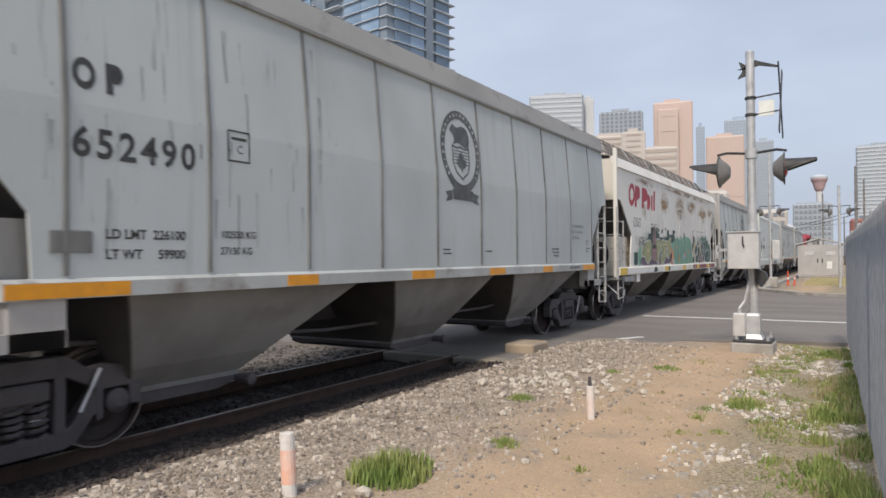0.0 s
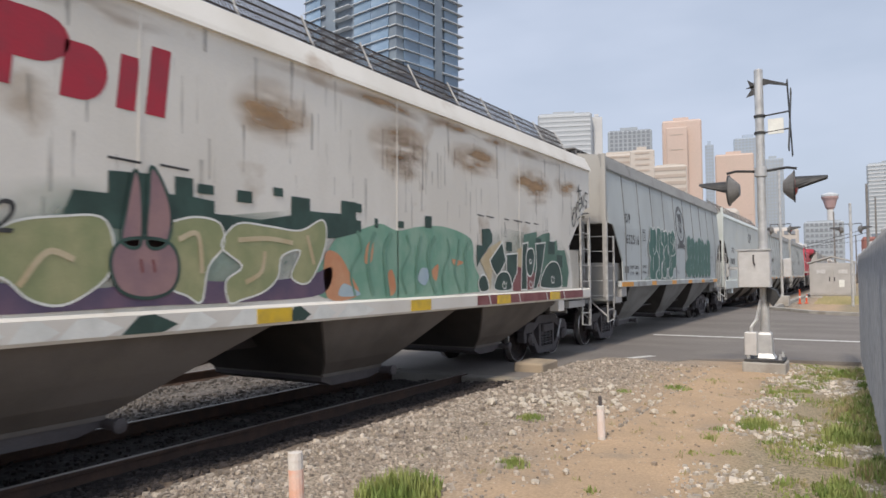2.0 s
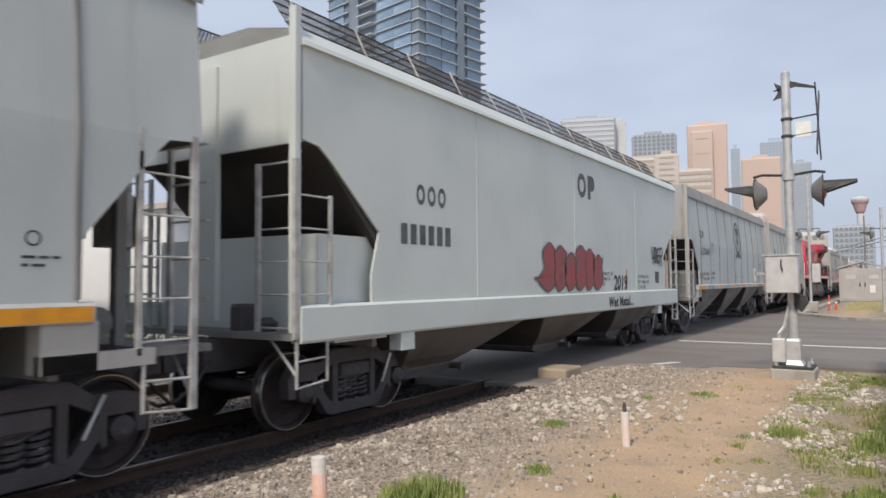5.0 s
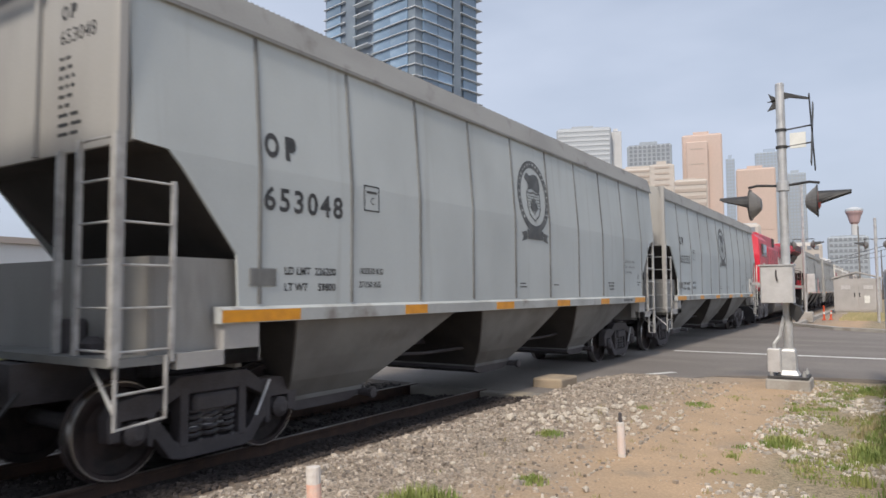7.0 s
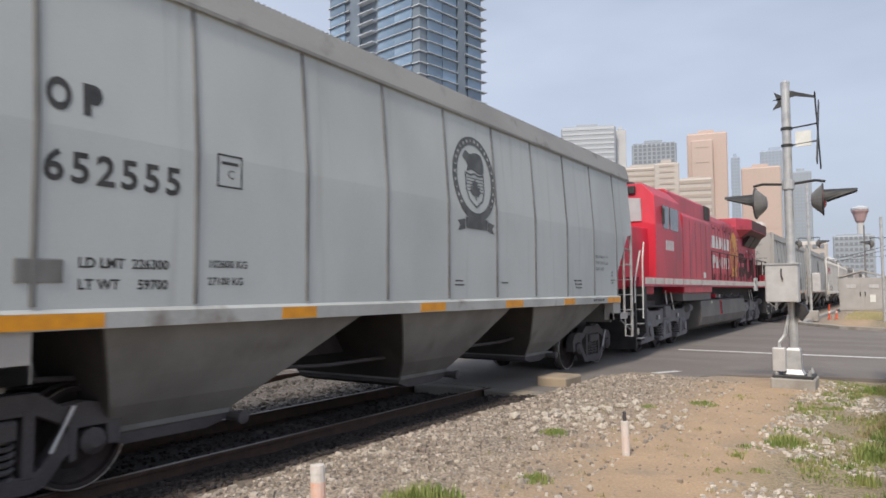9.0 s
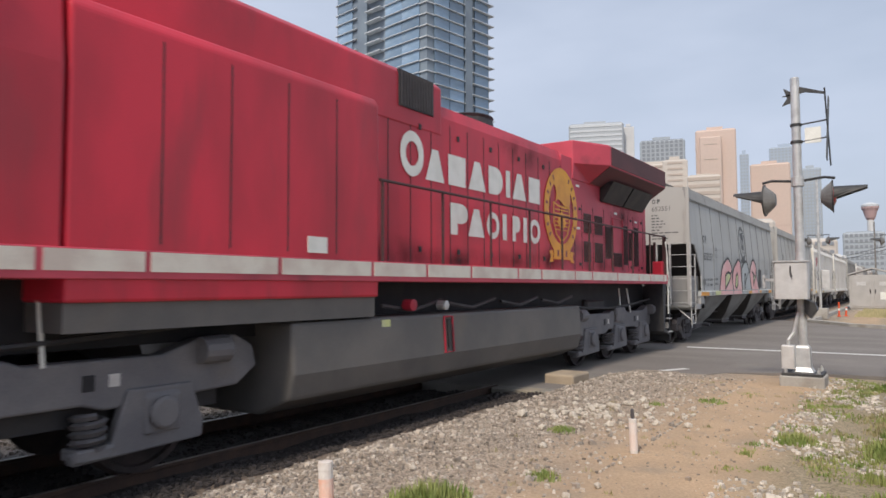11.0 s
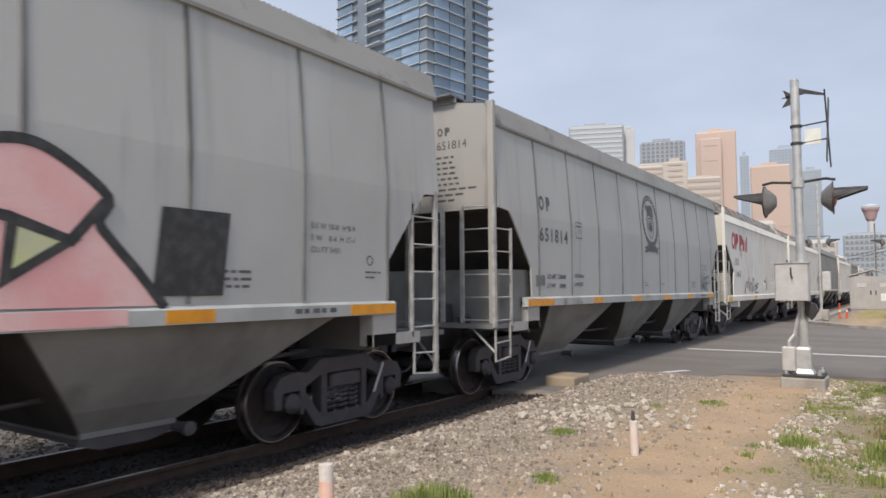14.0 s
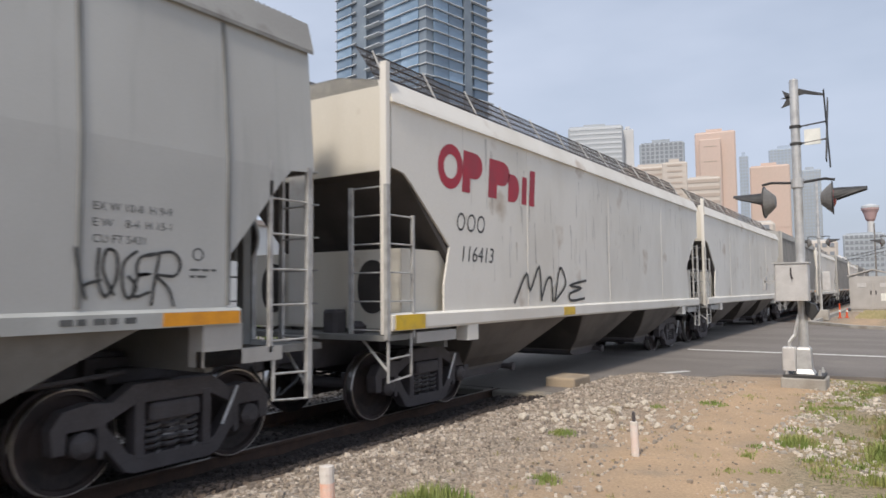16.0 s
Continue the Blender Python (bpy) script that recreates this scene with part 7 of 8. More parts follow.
# ---- crossing signal by the road ----
def crossing_signal(name, label, x, y, z0, top, arms, full):
    c = thing(name, label, "crossing signal", pose(x, y, z0), "crossing signals")
    H = top - z0
    if full:
        part("footing", Mesh().chamfer(-0.33, 0.33, -0.33, 0.33, -0.3, 0.17, 0.02), CONC, c, "square concrete footing")
        part("base_plate", Mesh().chamfer(-0.3, 0.3, -0.3, 0.3, 0.17, 0.22, 0.01), LAMP_BLK, c, "dark steel base plate")
        part("base_shroud", Mesh().loft([[(s * 0.15 * q, t * 0.15 * q, z) for s, t in ((-1, -1), (1, -1), (1, 1), (-1, 1))] for z, q in ((0.22, 1.1), (0.3, 0.8), (0.62, 0.72), (0.66, 0.55))]), GALV, c, "cast aluminium mast base", bevel=0.01)
        part("junction_box", Mesh().chamfer(-0.3, -0.1, -0.26, -0.06, 0.28, 0.66, 0.015), BOXM, c, "small white junction box")
        part("conduit", Mesh().line([(-0.2, -0.15, 0.66), (-0.2, -0.15, 0.74), (-0.12, -0.1, 0.86), (-0.05, -0.05, 1.2)], 0.03), GALV, c, "bent conduit")
        for a, b in ((-0.24, -0.24), (0.24, -0.24), (0.24, 0.24), (-0.24, 0.24)):
            part("anchor_bolt", Mesh().lathe([(0.03, 0), (0.03, 0.05), (0.015, 0.05), (0.015, 0.09)], (a, b, 0.22), "z", 6), GALV, c)
    part("mast", Mesh().lathe([(0.072, 0.2 if full else -0.15), (0.072, H - 0.02), (0.06, H)], (0, 0, 0), "z", 16), GALV, c, "galvanised steel mast", smooth=False)
    if full:
        b = part("control_box", Mesh().chamfer(-0.36, 0.14, -0.36, -0.08, 1.42, 2.04, 0.02), BOXM, c, "aluminium equipment box", bevel=0.008)
        part("lid", Mesh().box(-0.38, 0.16, -0.38, -0.06, 2.03, 2.055), GALV, b, "overhanging box lid")
        part("hasp", Mesh().line([(-0.11, -0.37, 1.96), (-0.11, -0.385, 1.86), (-0.09, -0.385, 1.78)], 0.014), STEEL, b, "dark hasp and padlock")
        part("side_fitting", Mesh().box(-0.52, -0.36, -0.3, -0.26, 1.72, 1.76).box(-0.54, -0.50, -0.3, -0.16, 1.6, 1.82), GALV, b, "bracket on the box")
        part("bracket", Mesh().prism([(0.05, 1.42), (0.2, 1.36), (0.24, 1.25), (0.14, 1.1), (0.05, 1.2)], "y", -0.12, 0.12), LAMP_BLK, c, "dark mast bracket")
        for z in (4.03, 4.32):
            part("clamp", Mesh().lathe([(0.078, 0), (0.092, 0.005), (0.092, 0.045), (0.078, 0.05)], (0, 0, z), "z", 14).tube((0.06, 0, z + 0.025), (0.46, 0, z + 0.06), 0.014), LAMP_BLK, c, "sign clamp")
        part("sign_plate", Mesh().box(0.13, 0.37, -0.01, 0.01, 4.02, 4.28), PALE, c, "back of a square sign")
        # crossbuck seen nearly from its edge
        for sg in (-1, 1):
            part("crossbuck_blade", Mesh().loft([[(0.46, sg * -0.42, 3.70), (0.476, sg * -0.42, 3.70), (0.476, sg * -0.3, 3.65), (0.46, sg * -0.3, 3.65)], [(0.46, sg * 0.3, 4.85), (0.476, sg * 0.3, 4.85), (0.476, sg * 0.42, 4.8), (0.46, sg * 0.42, 4.8)]]), LAMP_BLK, c, "thin crossbuck blade")
        part("finial", Mesh().prism([(-0.2, H - 0.3), (-0.05, H - 0.27), (0.08, H - 0.17), (0.2, H - 0.22), (0.44, H - 0.31), (0.43, H - 0.34), (0.15, H - 0.27), (-0.1, H - 0.31)], "y", -0.02, 0.02), LAMP_BLK, c, "bent bell bracket")
        part("finial", Mesh().prism([(-0.18, H - 0.16), (-0.06, H - 0.24), (-0.06, H - 0.42), (-0.2, H - 0.46), (-0.12, H - 0.34)], "y", -0.02, 0.02), LAMP_BLK, c, "bracket tail")
    for za in arms:
        part("crossarm", Mesh().line([(-0.55, 0, za + 0.3), (-0.4, 0, za + 0.33), (-0.1, 0, za + 0.3), (0.1, 0, za + 0.3), (0.4, 0, za + 0.33), (0.55, 0, za + 0.3)], 0.022), LAMP_BLK, c, "lamp crossarm")
        part("arm_hub", Mesh().lathe([(0.076, 0), (0.1, 0.01), (0.1, 0.16), (0.076, 0.17)], (0, 0, za + 0.2), "z", 14), GALV, c, "crossarm hub")
        for s in (-1, 1):
            l = part("signal_lamp", Mesh().lathe([(0.02, 0.0), (0.27, 0.0), (0.27, 0.02), (0.14, 0.03), (0.14, 0.14), (0.05, 0.18), (0.02, 0.18)], (0, 0, 0), "x", 26), LAMP_BLK if s < 0 else GALV, c, "round black signal disc")
            l.data.materials[0] = LAMP_BLK
            l.matrix_basis = pose(s * 0.52, -0.02, za, 0, 0, (183 if s > 0 else -1))
            part("housing", Mesh().lathe([(0.02, 0.19), (0.1, 0.18), (0.18, 0.1), (0.24, 0.03), (0.25, 0.02)], (0, 0, 0), "x", 22), HOUSING, l, "grey lamp housing")
            part("lens", Mesh().lathe([(0.0, -0.05), (0.09, -0.04), (0.15, -0.01), (0.15, 0.0)], (0, 0, 0), "x", 20), RED_LENS, l, "red glass lens")
            k = 12
            arc = lambda d, r0, up, lo: [(d, r0 * math.cos(lo + (math.pi - 2 * lo) * i / k), r0 * math.sin(lo + (math.pi - 2 * lo) * i / k) + up) for i in range(k + 1)]
            hood = Mesh().loft([arc(d, 0.165 * g, u, lo) + arc(d, 0.158 * g, u, lo)[::-1] for d, g, u, lo in ((-0.005, 1.0, 0.0, -0.3), (-0.24, 0.97, 0.0, 0.2), (-0.48, 0.94, 0.0, 0.75))])
            part("hood", hood, LAMP_BLK, l, "long black lamp hood")
    return c


crossing_signal("crossing_signal", "tall galvanised crossing signal mast with dark flasher lamps", -1.46, 12.94, 0.1, 5.26, (3.1,), True)
far_sig = crossing_signal("crossing_signal", "far crossing signal mast with flasher lamps across the street", -3.9, 42.7, 0.0, 7.6, (4.2,), False)
right_sig = crossing_signal("crossing_signal", "crossing signal mast with flasher lamps beside the fence", -0.55, 44.0, -0.05, 5.6, (4.2,), False)
part("pedestal", Mesh().chamfer(-0.35, 0.35, -0.35, 0.35, 0.0, 0.55, 0.04), CONC, far_sig, "concrete pedestal")
part("cabinet_box", Mesh().chamfer(0.1, 0.5, -0.2, 0.2, 1.6, 2.6, 0.03), BOXM, far_sig, "pale equipment box")

# ---- relay hut ----
hut = thing("relay_hut", "pale grey metal relay hut with gabled roof and double doors", "equipment hut", pose(-2.05, 59.6, 0.0))
HUTM = mat("hut_paint", (0.45, 0.435, 0.42), 0.55, second=(0.39, 0.375, 0.36), scale=1.2, grain=0.05, dirt=(0.40, 0.36, 0.32), dirt_lo=0.62, bump=0.03)
part("body", Mesh().box(-1.5, 1.5, 0, 2.2, 0.12, 2.55), HUTM, hut, "grey metal walls", bevel=0.02)
part("roof", Mesh().prism([(-1.62, 2.52), (0, 3.0), (1.62, 2.52), (1.62, 2.62), (0, 3.1), (-1.62, 2.62)], "y", -0.1, 2.3), HUTM, hut, "low gabled roof")
for s in (-1, 1):
    d = part("door", Mesh().chamfer(s * 0.72 - 0.62, s * 0.72 + 0.62, -0.03, 0.0, 0.25, 2.3, 0.01), HUTM, hut, "grey metal door")
    part("handle", Mesh().box(s * 0.16 - 0.04, s * 0.16 + 0.04, -0.08, -0.03, 1.2, 1.5), STEEL, d, "dark handle")
    part("vent", Mesh().box(s * 0.72 - 0.3, s * 0.72 + 0.3, -0.05, -0.03, 1.75, 2.05), BOXM, d, "pale vent")
part("notice", Mesh().box(0.45, 0.8, -0.05, -0.03, 0.75, 1.3), PALE, hut, "white notice")
part("base", Mesh().box(-1.45, 1.45, 0.05, 2.15, -0.1, 0.12), CONC, hut, "concrete base")

# ---- traffic posts, street poles and wires ----
CONE = mat("orange_plastic", (0.75, 0.10, 0.03), 0.45, second=(0.65, 0.09, 0.03), scale=5, grain=0.05, bump=0.03)
for i, (x, y) in enumerate(((-3.25, 45.6), (-2.95, 46.2))):
    d = thing("marker_post", "orange plastic marker post with white band by the kerb", "traffic post", pose(x, y, 0.0, 0, 3 * i), "orange marker posts")
    part("post", Mesh().lathe([(0.12, 0), (0.12, 0.04), (0.05, 0.06), (0.04, 0.80 - 0.3 * i), (0.02, 0.84 - 0.3 * i)], (0, 0, 0), "z", 12), CONE, d)
    part("band", Mesh().lathe([(0.05, 0.34), (0.05, 0.46)], (0, 0, 0), "z", 12), PALE, d, "white reflective band")
DARKPOLE = mat("weathered_pole", (0.22, 0.21, 0.20), 0.7, second=(0.16, 0.15, 0.14), scale=3, grain=0.1)
poles = []
for x, y, h, r in ((0.35, 62, 8.6, 0.13), (0.9, 62.5, 7.6, 0.09), (-2.9, 95, 9.2, 0.12), (-1.1, 150, 9.0, 0.15)):
    p = thing("street_pole", "slim grey street pole beside the road", "street pole", pose(x, y, 0), "street poles")
    part("shaft", Mesh().lathe([(r * 1.3, -0.1), (r * 1.2, 0.3), (r, 0.4), (r * 0.6, h)], (0, 0, 0), "z", 10), DARKPOLE, p)
    poles.append(p)
for i, (z, a, b) in enumerate(((5.2, (0.35, 62), (-14, 120)), (4.9, (0.35, 62), (-14, 120)), (5.6, (12, 55), (-14, 125)), (6.0, (-14, 118), (-60, 150)))):
    w = thing("overhead_wire", "thin black overhead wire across the street", "wire", None, "overhead wires")
    n = 10
    part("cable", Mesh().line([(a[0] + (b[0] - a[0]) * t / n, a[1] + (b[1] - a[1]) * t / n, z - 1.2 * (t / n) * (1 - t / n)) for t in range(n + 1)], 0.025, 4), LAMP_BLK, w)

# ---- chain-link fence along the path ----
FENCE = mat("fence_wire", (0.30, 0.30, 0.30), 0.55, metal=0.3, second=(0.22, 0.22, 0.22), scale=8, grain=0.08, bump=0)


def fence_x(y):
    return 0.30 - 0.025 * y


fence = thing("chain_link_fence", "grey galvanised chain-link fence beside the dirt path", "fence")
ztop, zbot = 2.06, 0.13
for i in range(7):
    y = -2.0 + i * 2.95
    x = fence_x(y) + 0.035
    part("post", Mesh().lathe([(0.03, -0.4), (0.03, ztop - 0.02), (0.036, ztop - 0.02), (0.03, ztop + 0.04), (0.01, ztop + 0.06)], (x, y, 0), "z", 10), GALV, fence)
part("top_rail", Mesh().tube((fence_x(-2) + 0.03, -2, ztop - 0.02), (fence_x(15.7) + 0.03, 15.7, ztop - 0.02), 0.021, 8), GALV, fence, "top rail")
wm = Mesh()
step = 0.056
y = -2.0 - (ztop - zbot)
while y < 15.7:
    for s in (0, 1):
        a, b = y, y + (ztop - zbot)
        za, zb = (zbot, ztop) if s == 0 else (ztop, zbot)
        ya, yb = max(a, -2.0), min(b, 15.7)
        if yb <= ya:
            continue
        zz = lambda q: za + (zb - za) * (q - a) / (b - a)
        o = 0.004 if s else -0.004
        wm.tube((fence_x(ya) + o, ya, zz(ya)), (fence_x(yb) + o, yb, zz(yb)), 0.0028, 3)
    y += step
part("mesh", wm, FENCE, fence, "woven diamond wire mesh", kind="stuff")

# ---- marker stakes ----
st = thing("marker_stake", "white plastic marker stake with an orange band in gravel", "marker stake", pose(-3.33, 3.56, ground_z(-3.33, 3.56), 0, -3, 0), "marker stakes")
part("stake", Mesh().lathe([(0.05, -0.1), (0.05, 0.36), (0.052, 0.37), (0.05, 0.42), (0.03, 0.425)], (0, 0, 0), "z", 14), WOODW, st)
part("band", Mesh().lathe([(0.0512, 0.08), (0.0512, 0.31)], (0, 0, 0), "z", 14), CORAL, st, "faded orange band")
st = thing("marker_stake", "white marker stake with a dark tip in gravel", "marker stake", pose(-2.28, 6.78, ground_z(-2.28, 6.78), 0, -1.5, 0), "marker stakes")
part("stake", Mesh().lathe([(0.038, -0.1), (0.038, 0.33), (0.03, 0.335)], (0, 0, 0), "z", 12), WOODW, st)
part("tip", Mesh().lathe([(0.018, 0.33), (0.018, 0.42), (0.01, 0.43)], (0, 0, 0), "z", 10), STEEL, st, "dark steel tip")
part("band", Mesh().lathe([(0.0392, 0.03), (0.0392, 0.3)], (0, 0, 0), "z", 12), mat("faded_band", (0.74, 0.62, 0.56), 0.7, second=(0.74, 0.68, 0.64), scale=9, grain=0.05), st, "faded pink band")

# ---- grass ----
GRASS = mat("grass_blades", (0.165, 0.24, 0.055), 0.7, second=(0.31, 0.33, 0.11), scale=3, grain=0.15, grain_scale=20, bump=0)
DRYGRASS = mat("dry_grass", (0.29, 0.27, 0.13), 0.8, second=(0.42, 0.35, 0.20), scale=3, grain=0.15, grain_scale=20, bump=0)


def blades(m, rnd, x, y, spread, n, tall, width=0.006, lean=0.5):
    for i in range(n):
        a, d = rnd.uniform(0, 6.283), spread * rnd.random() ** 0.7
        bx, by = x + d * math.cos(a), y + d * math.sin(a)
        h = tall * rnd.uniform(0.45, 1.0) * (1 - 0.45 * d / spread)
        t = rnd.uniform(0, 6.283)
        lx, ly = math.cos(t) * lean * h * rnd.random(), math.sin(t) * lean * h * rnd.random()
        wx, wy = -math.sin(t) * width, math.cos(t) * width
        z = ground_z(bx, by) - 0.01
        m.add([(bx - wx, by - wy, z), (bx + wx, by + wy, z), (bx + lx * 0.4 + wx * 0.8, by + ly * 0.4 + wy * 0.8, z + h * 0.6), (bx + lx * 0.4 - wx * 0.8, by + ly * 0.4 - wy * 0.8, z + h * 0.6), (bx + lx, by + ly, z + h)], [(0, 1, 2, 3), (3, 2, 4)])


rnd = random.Random(12)
for x, y, s, n, h in ((-3.02, 4.3, 0.33, 950, 0.27), (-3.32, 7.4, 0.17, 260, 0.10), (-2.62, 5.45, 0.16, 160, 0.10), (-1.02, 8.2, 0.22, 420, 0.16), (-2.35, 10.4, 0.2, 200, 0.10), (-2.9, 9.6, 0.12, 90, 0.08)):
    g = Mesh()
    blades(g, rnd, x, y, s, n, h)
    t = part("grass_tuft", g, GRASS, None, "fresh green grass tuft in the gravel")
    tagged(t, category="grass", kind="stuff")
g, dg = Mesh(), Mesh()
for i in range(1000):  # weeds along the fence, in patches
    y = rnd.uniform(3.0, 15.2)
    x = fence_x(y) - abs(rnd.gauss(0, 0.55)) - 0.03
    if noise.noise(Vector((x * 1.6, y * 0.9, 9))) < -0.06:
        continue
    near = x > fence_x(y) - 0.4
    blades(g if rnd.random() < 0.72 else dg, rnd, x, y, rnd.uniform(0.05, 0.2), 46 if near else 30, rnd.uniform(0.06, 0.2) if near else rnd.uniform(0.03, 0.10), 0.008)
for i in range(60):
    blades(dg, rnd, rnd.uniform(-3.6, -1.2), rnd.uniform(5, 12.5), 0.06, 10, 0.07)
for i in range(9):
    y = rnd.uniform(4.4, 6.3)
    blades(g, rnd, fence_x(y) - rnd.uniform(0.0, 0.25), y, 0.18, 110, rnd.uniform(0.22, 0.4))
tagged(part("verge_grass", g, GRASS, None, "green weeds and grass along the fence"), category="grass", kind="stuff")
tagged(part("verge_straw", dg, DRYGRASS, None, "dry straw and dead weeds in the verge"), category="grass", kind="stuff")
fg = Mesh()
for i in range(2600):
    x, y = rnd.uniform(-2.6, 6), rnd.uniform(46, 58.5)
    fg.add([(x, y, -0.06), (x + 0.12, y, -0.06), (x + 0.06 + rnd.uniform(-0.1, 0.1), y + 0.05, rnd.uniform(0.05, 0.22))], [(0, 1, 2)])
tagged(part("far_grass", fg, DRYGRASS, None, "dry green grass round the relay hut"), category="grass", kind="stuff")

# ---- stones ----


def stone_add(m, rnd, x, y, z, s):
    a, fl = rnd.uniform(0, 6.283), rnd.uniform(0.5, 0.85)
    ca, sa = math.cos(a), math.sin(a)
    p = []
    for dz in (-1, 1):
        for dx, dy in ((-1, -1), (1, -1), (1, 1), (-1, 1)):
            k = s * 0.5 * (0.75 if dz > 0 else 1.0)
            u, v = dx * k * rnd.uniform(0.6, 1.2), dy * k * rnd.uniform(0.5, 1.0)
            p.append((x + u * ca - v * sa, y + u * sa + v * ca, z + dz * s * 0.5 * fl * rnd.uniform(0.7, 1.1)))
    m.add(p, [(0, 3, 2, 1), (4, 5, 6, 7), (0, 1, 5, 4), (1, 2, 6, 5), (2, 3, 7, 6), (3, 0, 4, 7)])


def isle_tint(ma, amount):
    """Varies the colour stone by stone."""
    nt, lk = ma.node_tree.nodes, ma.node_tree.links
    b = nt["Principled BSDF"]
    src = b.inputs["Base Color"].links[0].from_socket
    g = nt.new("ShaderNodeNewGeometry")
    r = nt.new("ShaderNodeMapRange")
    r.inputs["To Min"].default_value, r.inputs["To Max"].default_value = 1 - amount, 1 + amount
    m = nt.new("ShaderNodeMixRGB")
    m.blend_type, m.inputs[0].default_value = "MULTIPLY", 1.0
    lk.new(g.outputs["Random Per Island"], r.inputs["Value"])
    lk.new(src, m.inputs[1])
    lk.new(r.outputs["Result"], m.inputs[2])
    lk.new(m.outputs[0], b.inputs["Base Color"])
    return ma


isle_tint(STONE, 0.5)
SANDST = isle_tint(mat("sandy_pebble", (0.42, 0.345, 0.27), 0.95, second=(0.36, 0.30, 0.24), scale=6, grain=0.15, bump=0.2), 0.4)
# Oily stones, made near-black to carry the shade beneath the train.
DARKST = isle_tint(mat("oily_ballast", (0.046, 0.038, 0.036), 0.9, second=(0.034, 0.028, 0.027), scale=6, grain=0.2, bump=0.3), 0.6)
VERGEST = isle_tint(mat("pale_verge_stone", (0.56, 0.51, 0.45), 0.9, second=(0.42, 0.37, 0.31), scale=6, grain=0.15, bump=0.3), 0.45)
rnd = random.Random(77)
m1, m2, m3, m4 = Mesh(), Mesh(), Mesh(), Mesh()
for i in range(9000):
    y = 2.4 + 11.0 * rnd.random() ** 1.25
    x = -4.9 + min(abs(rnd.gauss(0, 1.15)), 2.6)
    s = rnd.uniform(0.012, 0.042) * (1.9 if rnd.random() < 0.08 else 1)
    stone_add(m1, rnd, x, y, ground_z(x, y) + s * 0.15, s)
for i in range(1700):
    y, x = 2.4 + 10.5 * rnd.random() ** 1.2, rnd.uniform(-3.8, -0.9)
    s = rnd.uniform(0.010, 0.03) * (1.8 if rnd.random() < 0.06 else 1)
    stone_add(m2, rnd, x, y, ground_z(x, y) + s * 0.12, s)
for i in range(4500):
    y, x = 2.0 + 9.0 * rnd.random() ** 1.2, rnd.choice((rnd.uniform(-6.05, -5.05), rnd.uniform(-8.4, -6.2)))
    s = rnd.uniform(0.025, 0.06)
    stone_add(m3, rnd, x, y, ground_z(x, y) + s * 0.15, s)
m5 = Mesh()
for i in range(3000):
    y, x = rnd.uniform(2.5, 11), rnd.uniform(-10.4, -8.2)
    s = rnd.uniform(0.03, 0.075)
    stone_add(m5, rnd, x, y, ground_z(x, y) + s * 0.12, s)
for i in range(4200):
    y, x = rnd.uniform(4, 14.6), rnd.uniform(-1.35, 0.05)
    if noise.noise(Vector((x * 1.3, y * 0.8, 4))) < -0.1:
        continue
    s = rnd.uniform(0.014, 0.05) * (1.8 if rnd.random() < 0.07 else 1)
    stone_add(m4, rnd, x, y, ground_z(x, y) + s * 0.1, s)
tagged(part("gravel", m1, STONE, None, "grey crushed gravel beside the track"), category="gravel", kind="stuff")
tagged(part("pebbles", m2, SANDST, None, "small sandy pebbles on the dirt path"), category="gravel", kind="stuff")
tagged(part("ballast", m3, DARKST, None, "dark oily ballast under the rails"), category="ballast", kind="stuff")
tagged(part("siding_ballast", m5, isle_tint(mat("grey_ballast", (0.17, 0.152, 0.138), 0.9, second=(0.12, 0.107, 0.098), scale=6, grain=0.2, bump=0.3), 0.6), None, "pale crushed stone between the two tracks"), category="ballast", kind="stuff")
tagged(part("verge_stones", m4, VERGEST, None, "pale stones among the weeds"), category="gravel", kind="stuff")
shapes = []
for i in range(5):
    bm = bmesh.new()
    bmesh.ops.create_icosphere(bm, subdivisions=1, radius=0.5)
    for v in bm.verts:
        v.co *= rnd.uniform(0.7, 1.1)
        v.co.z *= 0.65
    me = bpy.data.meshes.new("rock")
    bm.to_mesh(me)
    bm.free()
    me.materials.append(ROCK)
    shapes.append(me)
for i in range(132):  # pale rock pile by the path, and strays
    if i >= 130:
        x, y, s = (-2.93, 3.86, 0.14) if i == 130 else (-4.06, 7.87, 0.17)
    elif i < 112:
        x, y, s = -3.25 + rnd.gauss(0, 0.42), 8.75 + rnd.gauss(0, 0.55), rnd.uniform(0.04, 0.14)
    else:
        x, y, s = rnd.uniform(-4.3, -1.0), rnd.uniform(4.5, 11), rnd.uniform(0.05, 0.11)
    r = new("rock", rnd.choice(shapes))
    r.matrix_basis = pose(x, y, ground_z(x, y) + s * 0.2, 0, 0, rnd.uniform(0, 360)) @ Matrix.Diagonal((s, s * rnd.uniform(0.7, 1.1), s, 1))
    tagged(r, "pale angular limestone rock on the gravel", "rock", "pale rocks by the path")

# ---- city behind ----
AZ = lambda a: (-math.sin(radians(a)), math.cos(radians(a)))
GLASS = mat("tower_glass", (0.17, 0.26, 0.37), 0.1, second=(0.27, 0.37, 0.49), scale=0.12, stretch=(1, 1, 2), grain=0.0, bump=0, spec=0.9, spread=0.35)
SLAB = mat("pale_slab_edge", (0.62, 0.66, 0.70), 0.6, second=(0.52, 0.56, 0.60), scale=0.2, grain=0.0, bump=0)
DARKCOL = mat("dark_cladding", (0.17, 0.21, 0.26), 0.4, second=(0.22, 0.27, 0.32), scale=0.15, grain=0.0, bump=0)


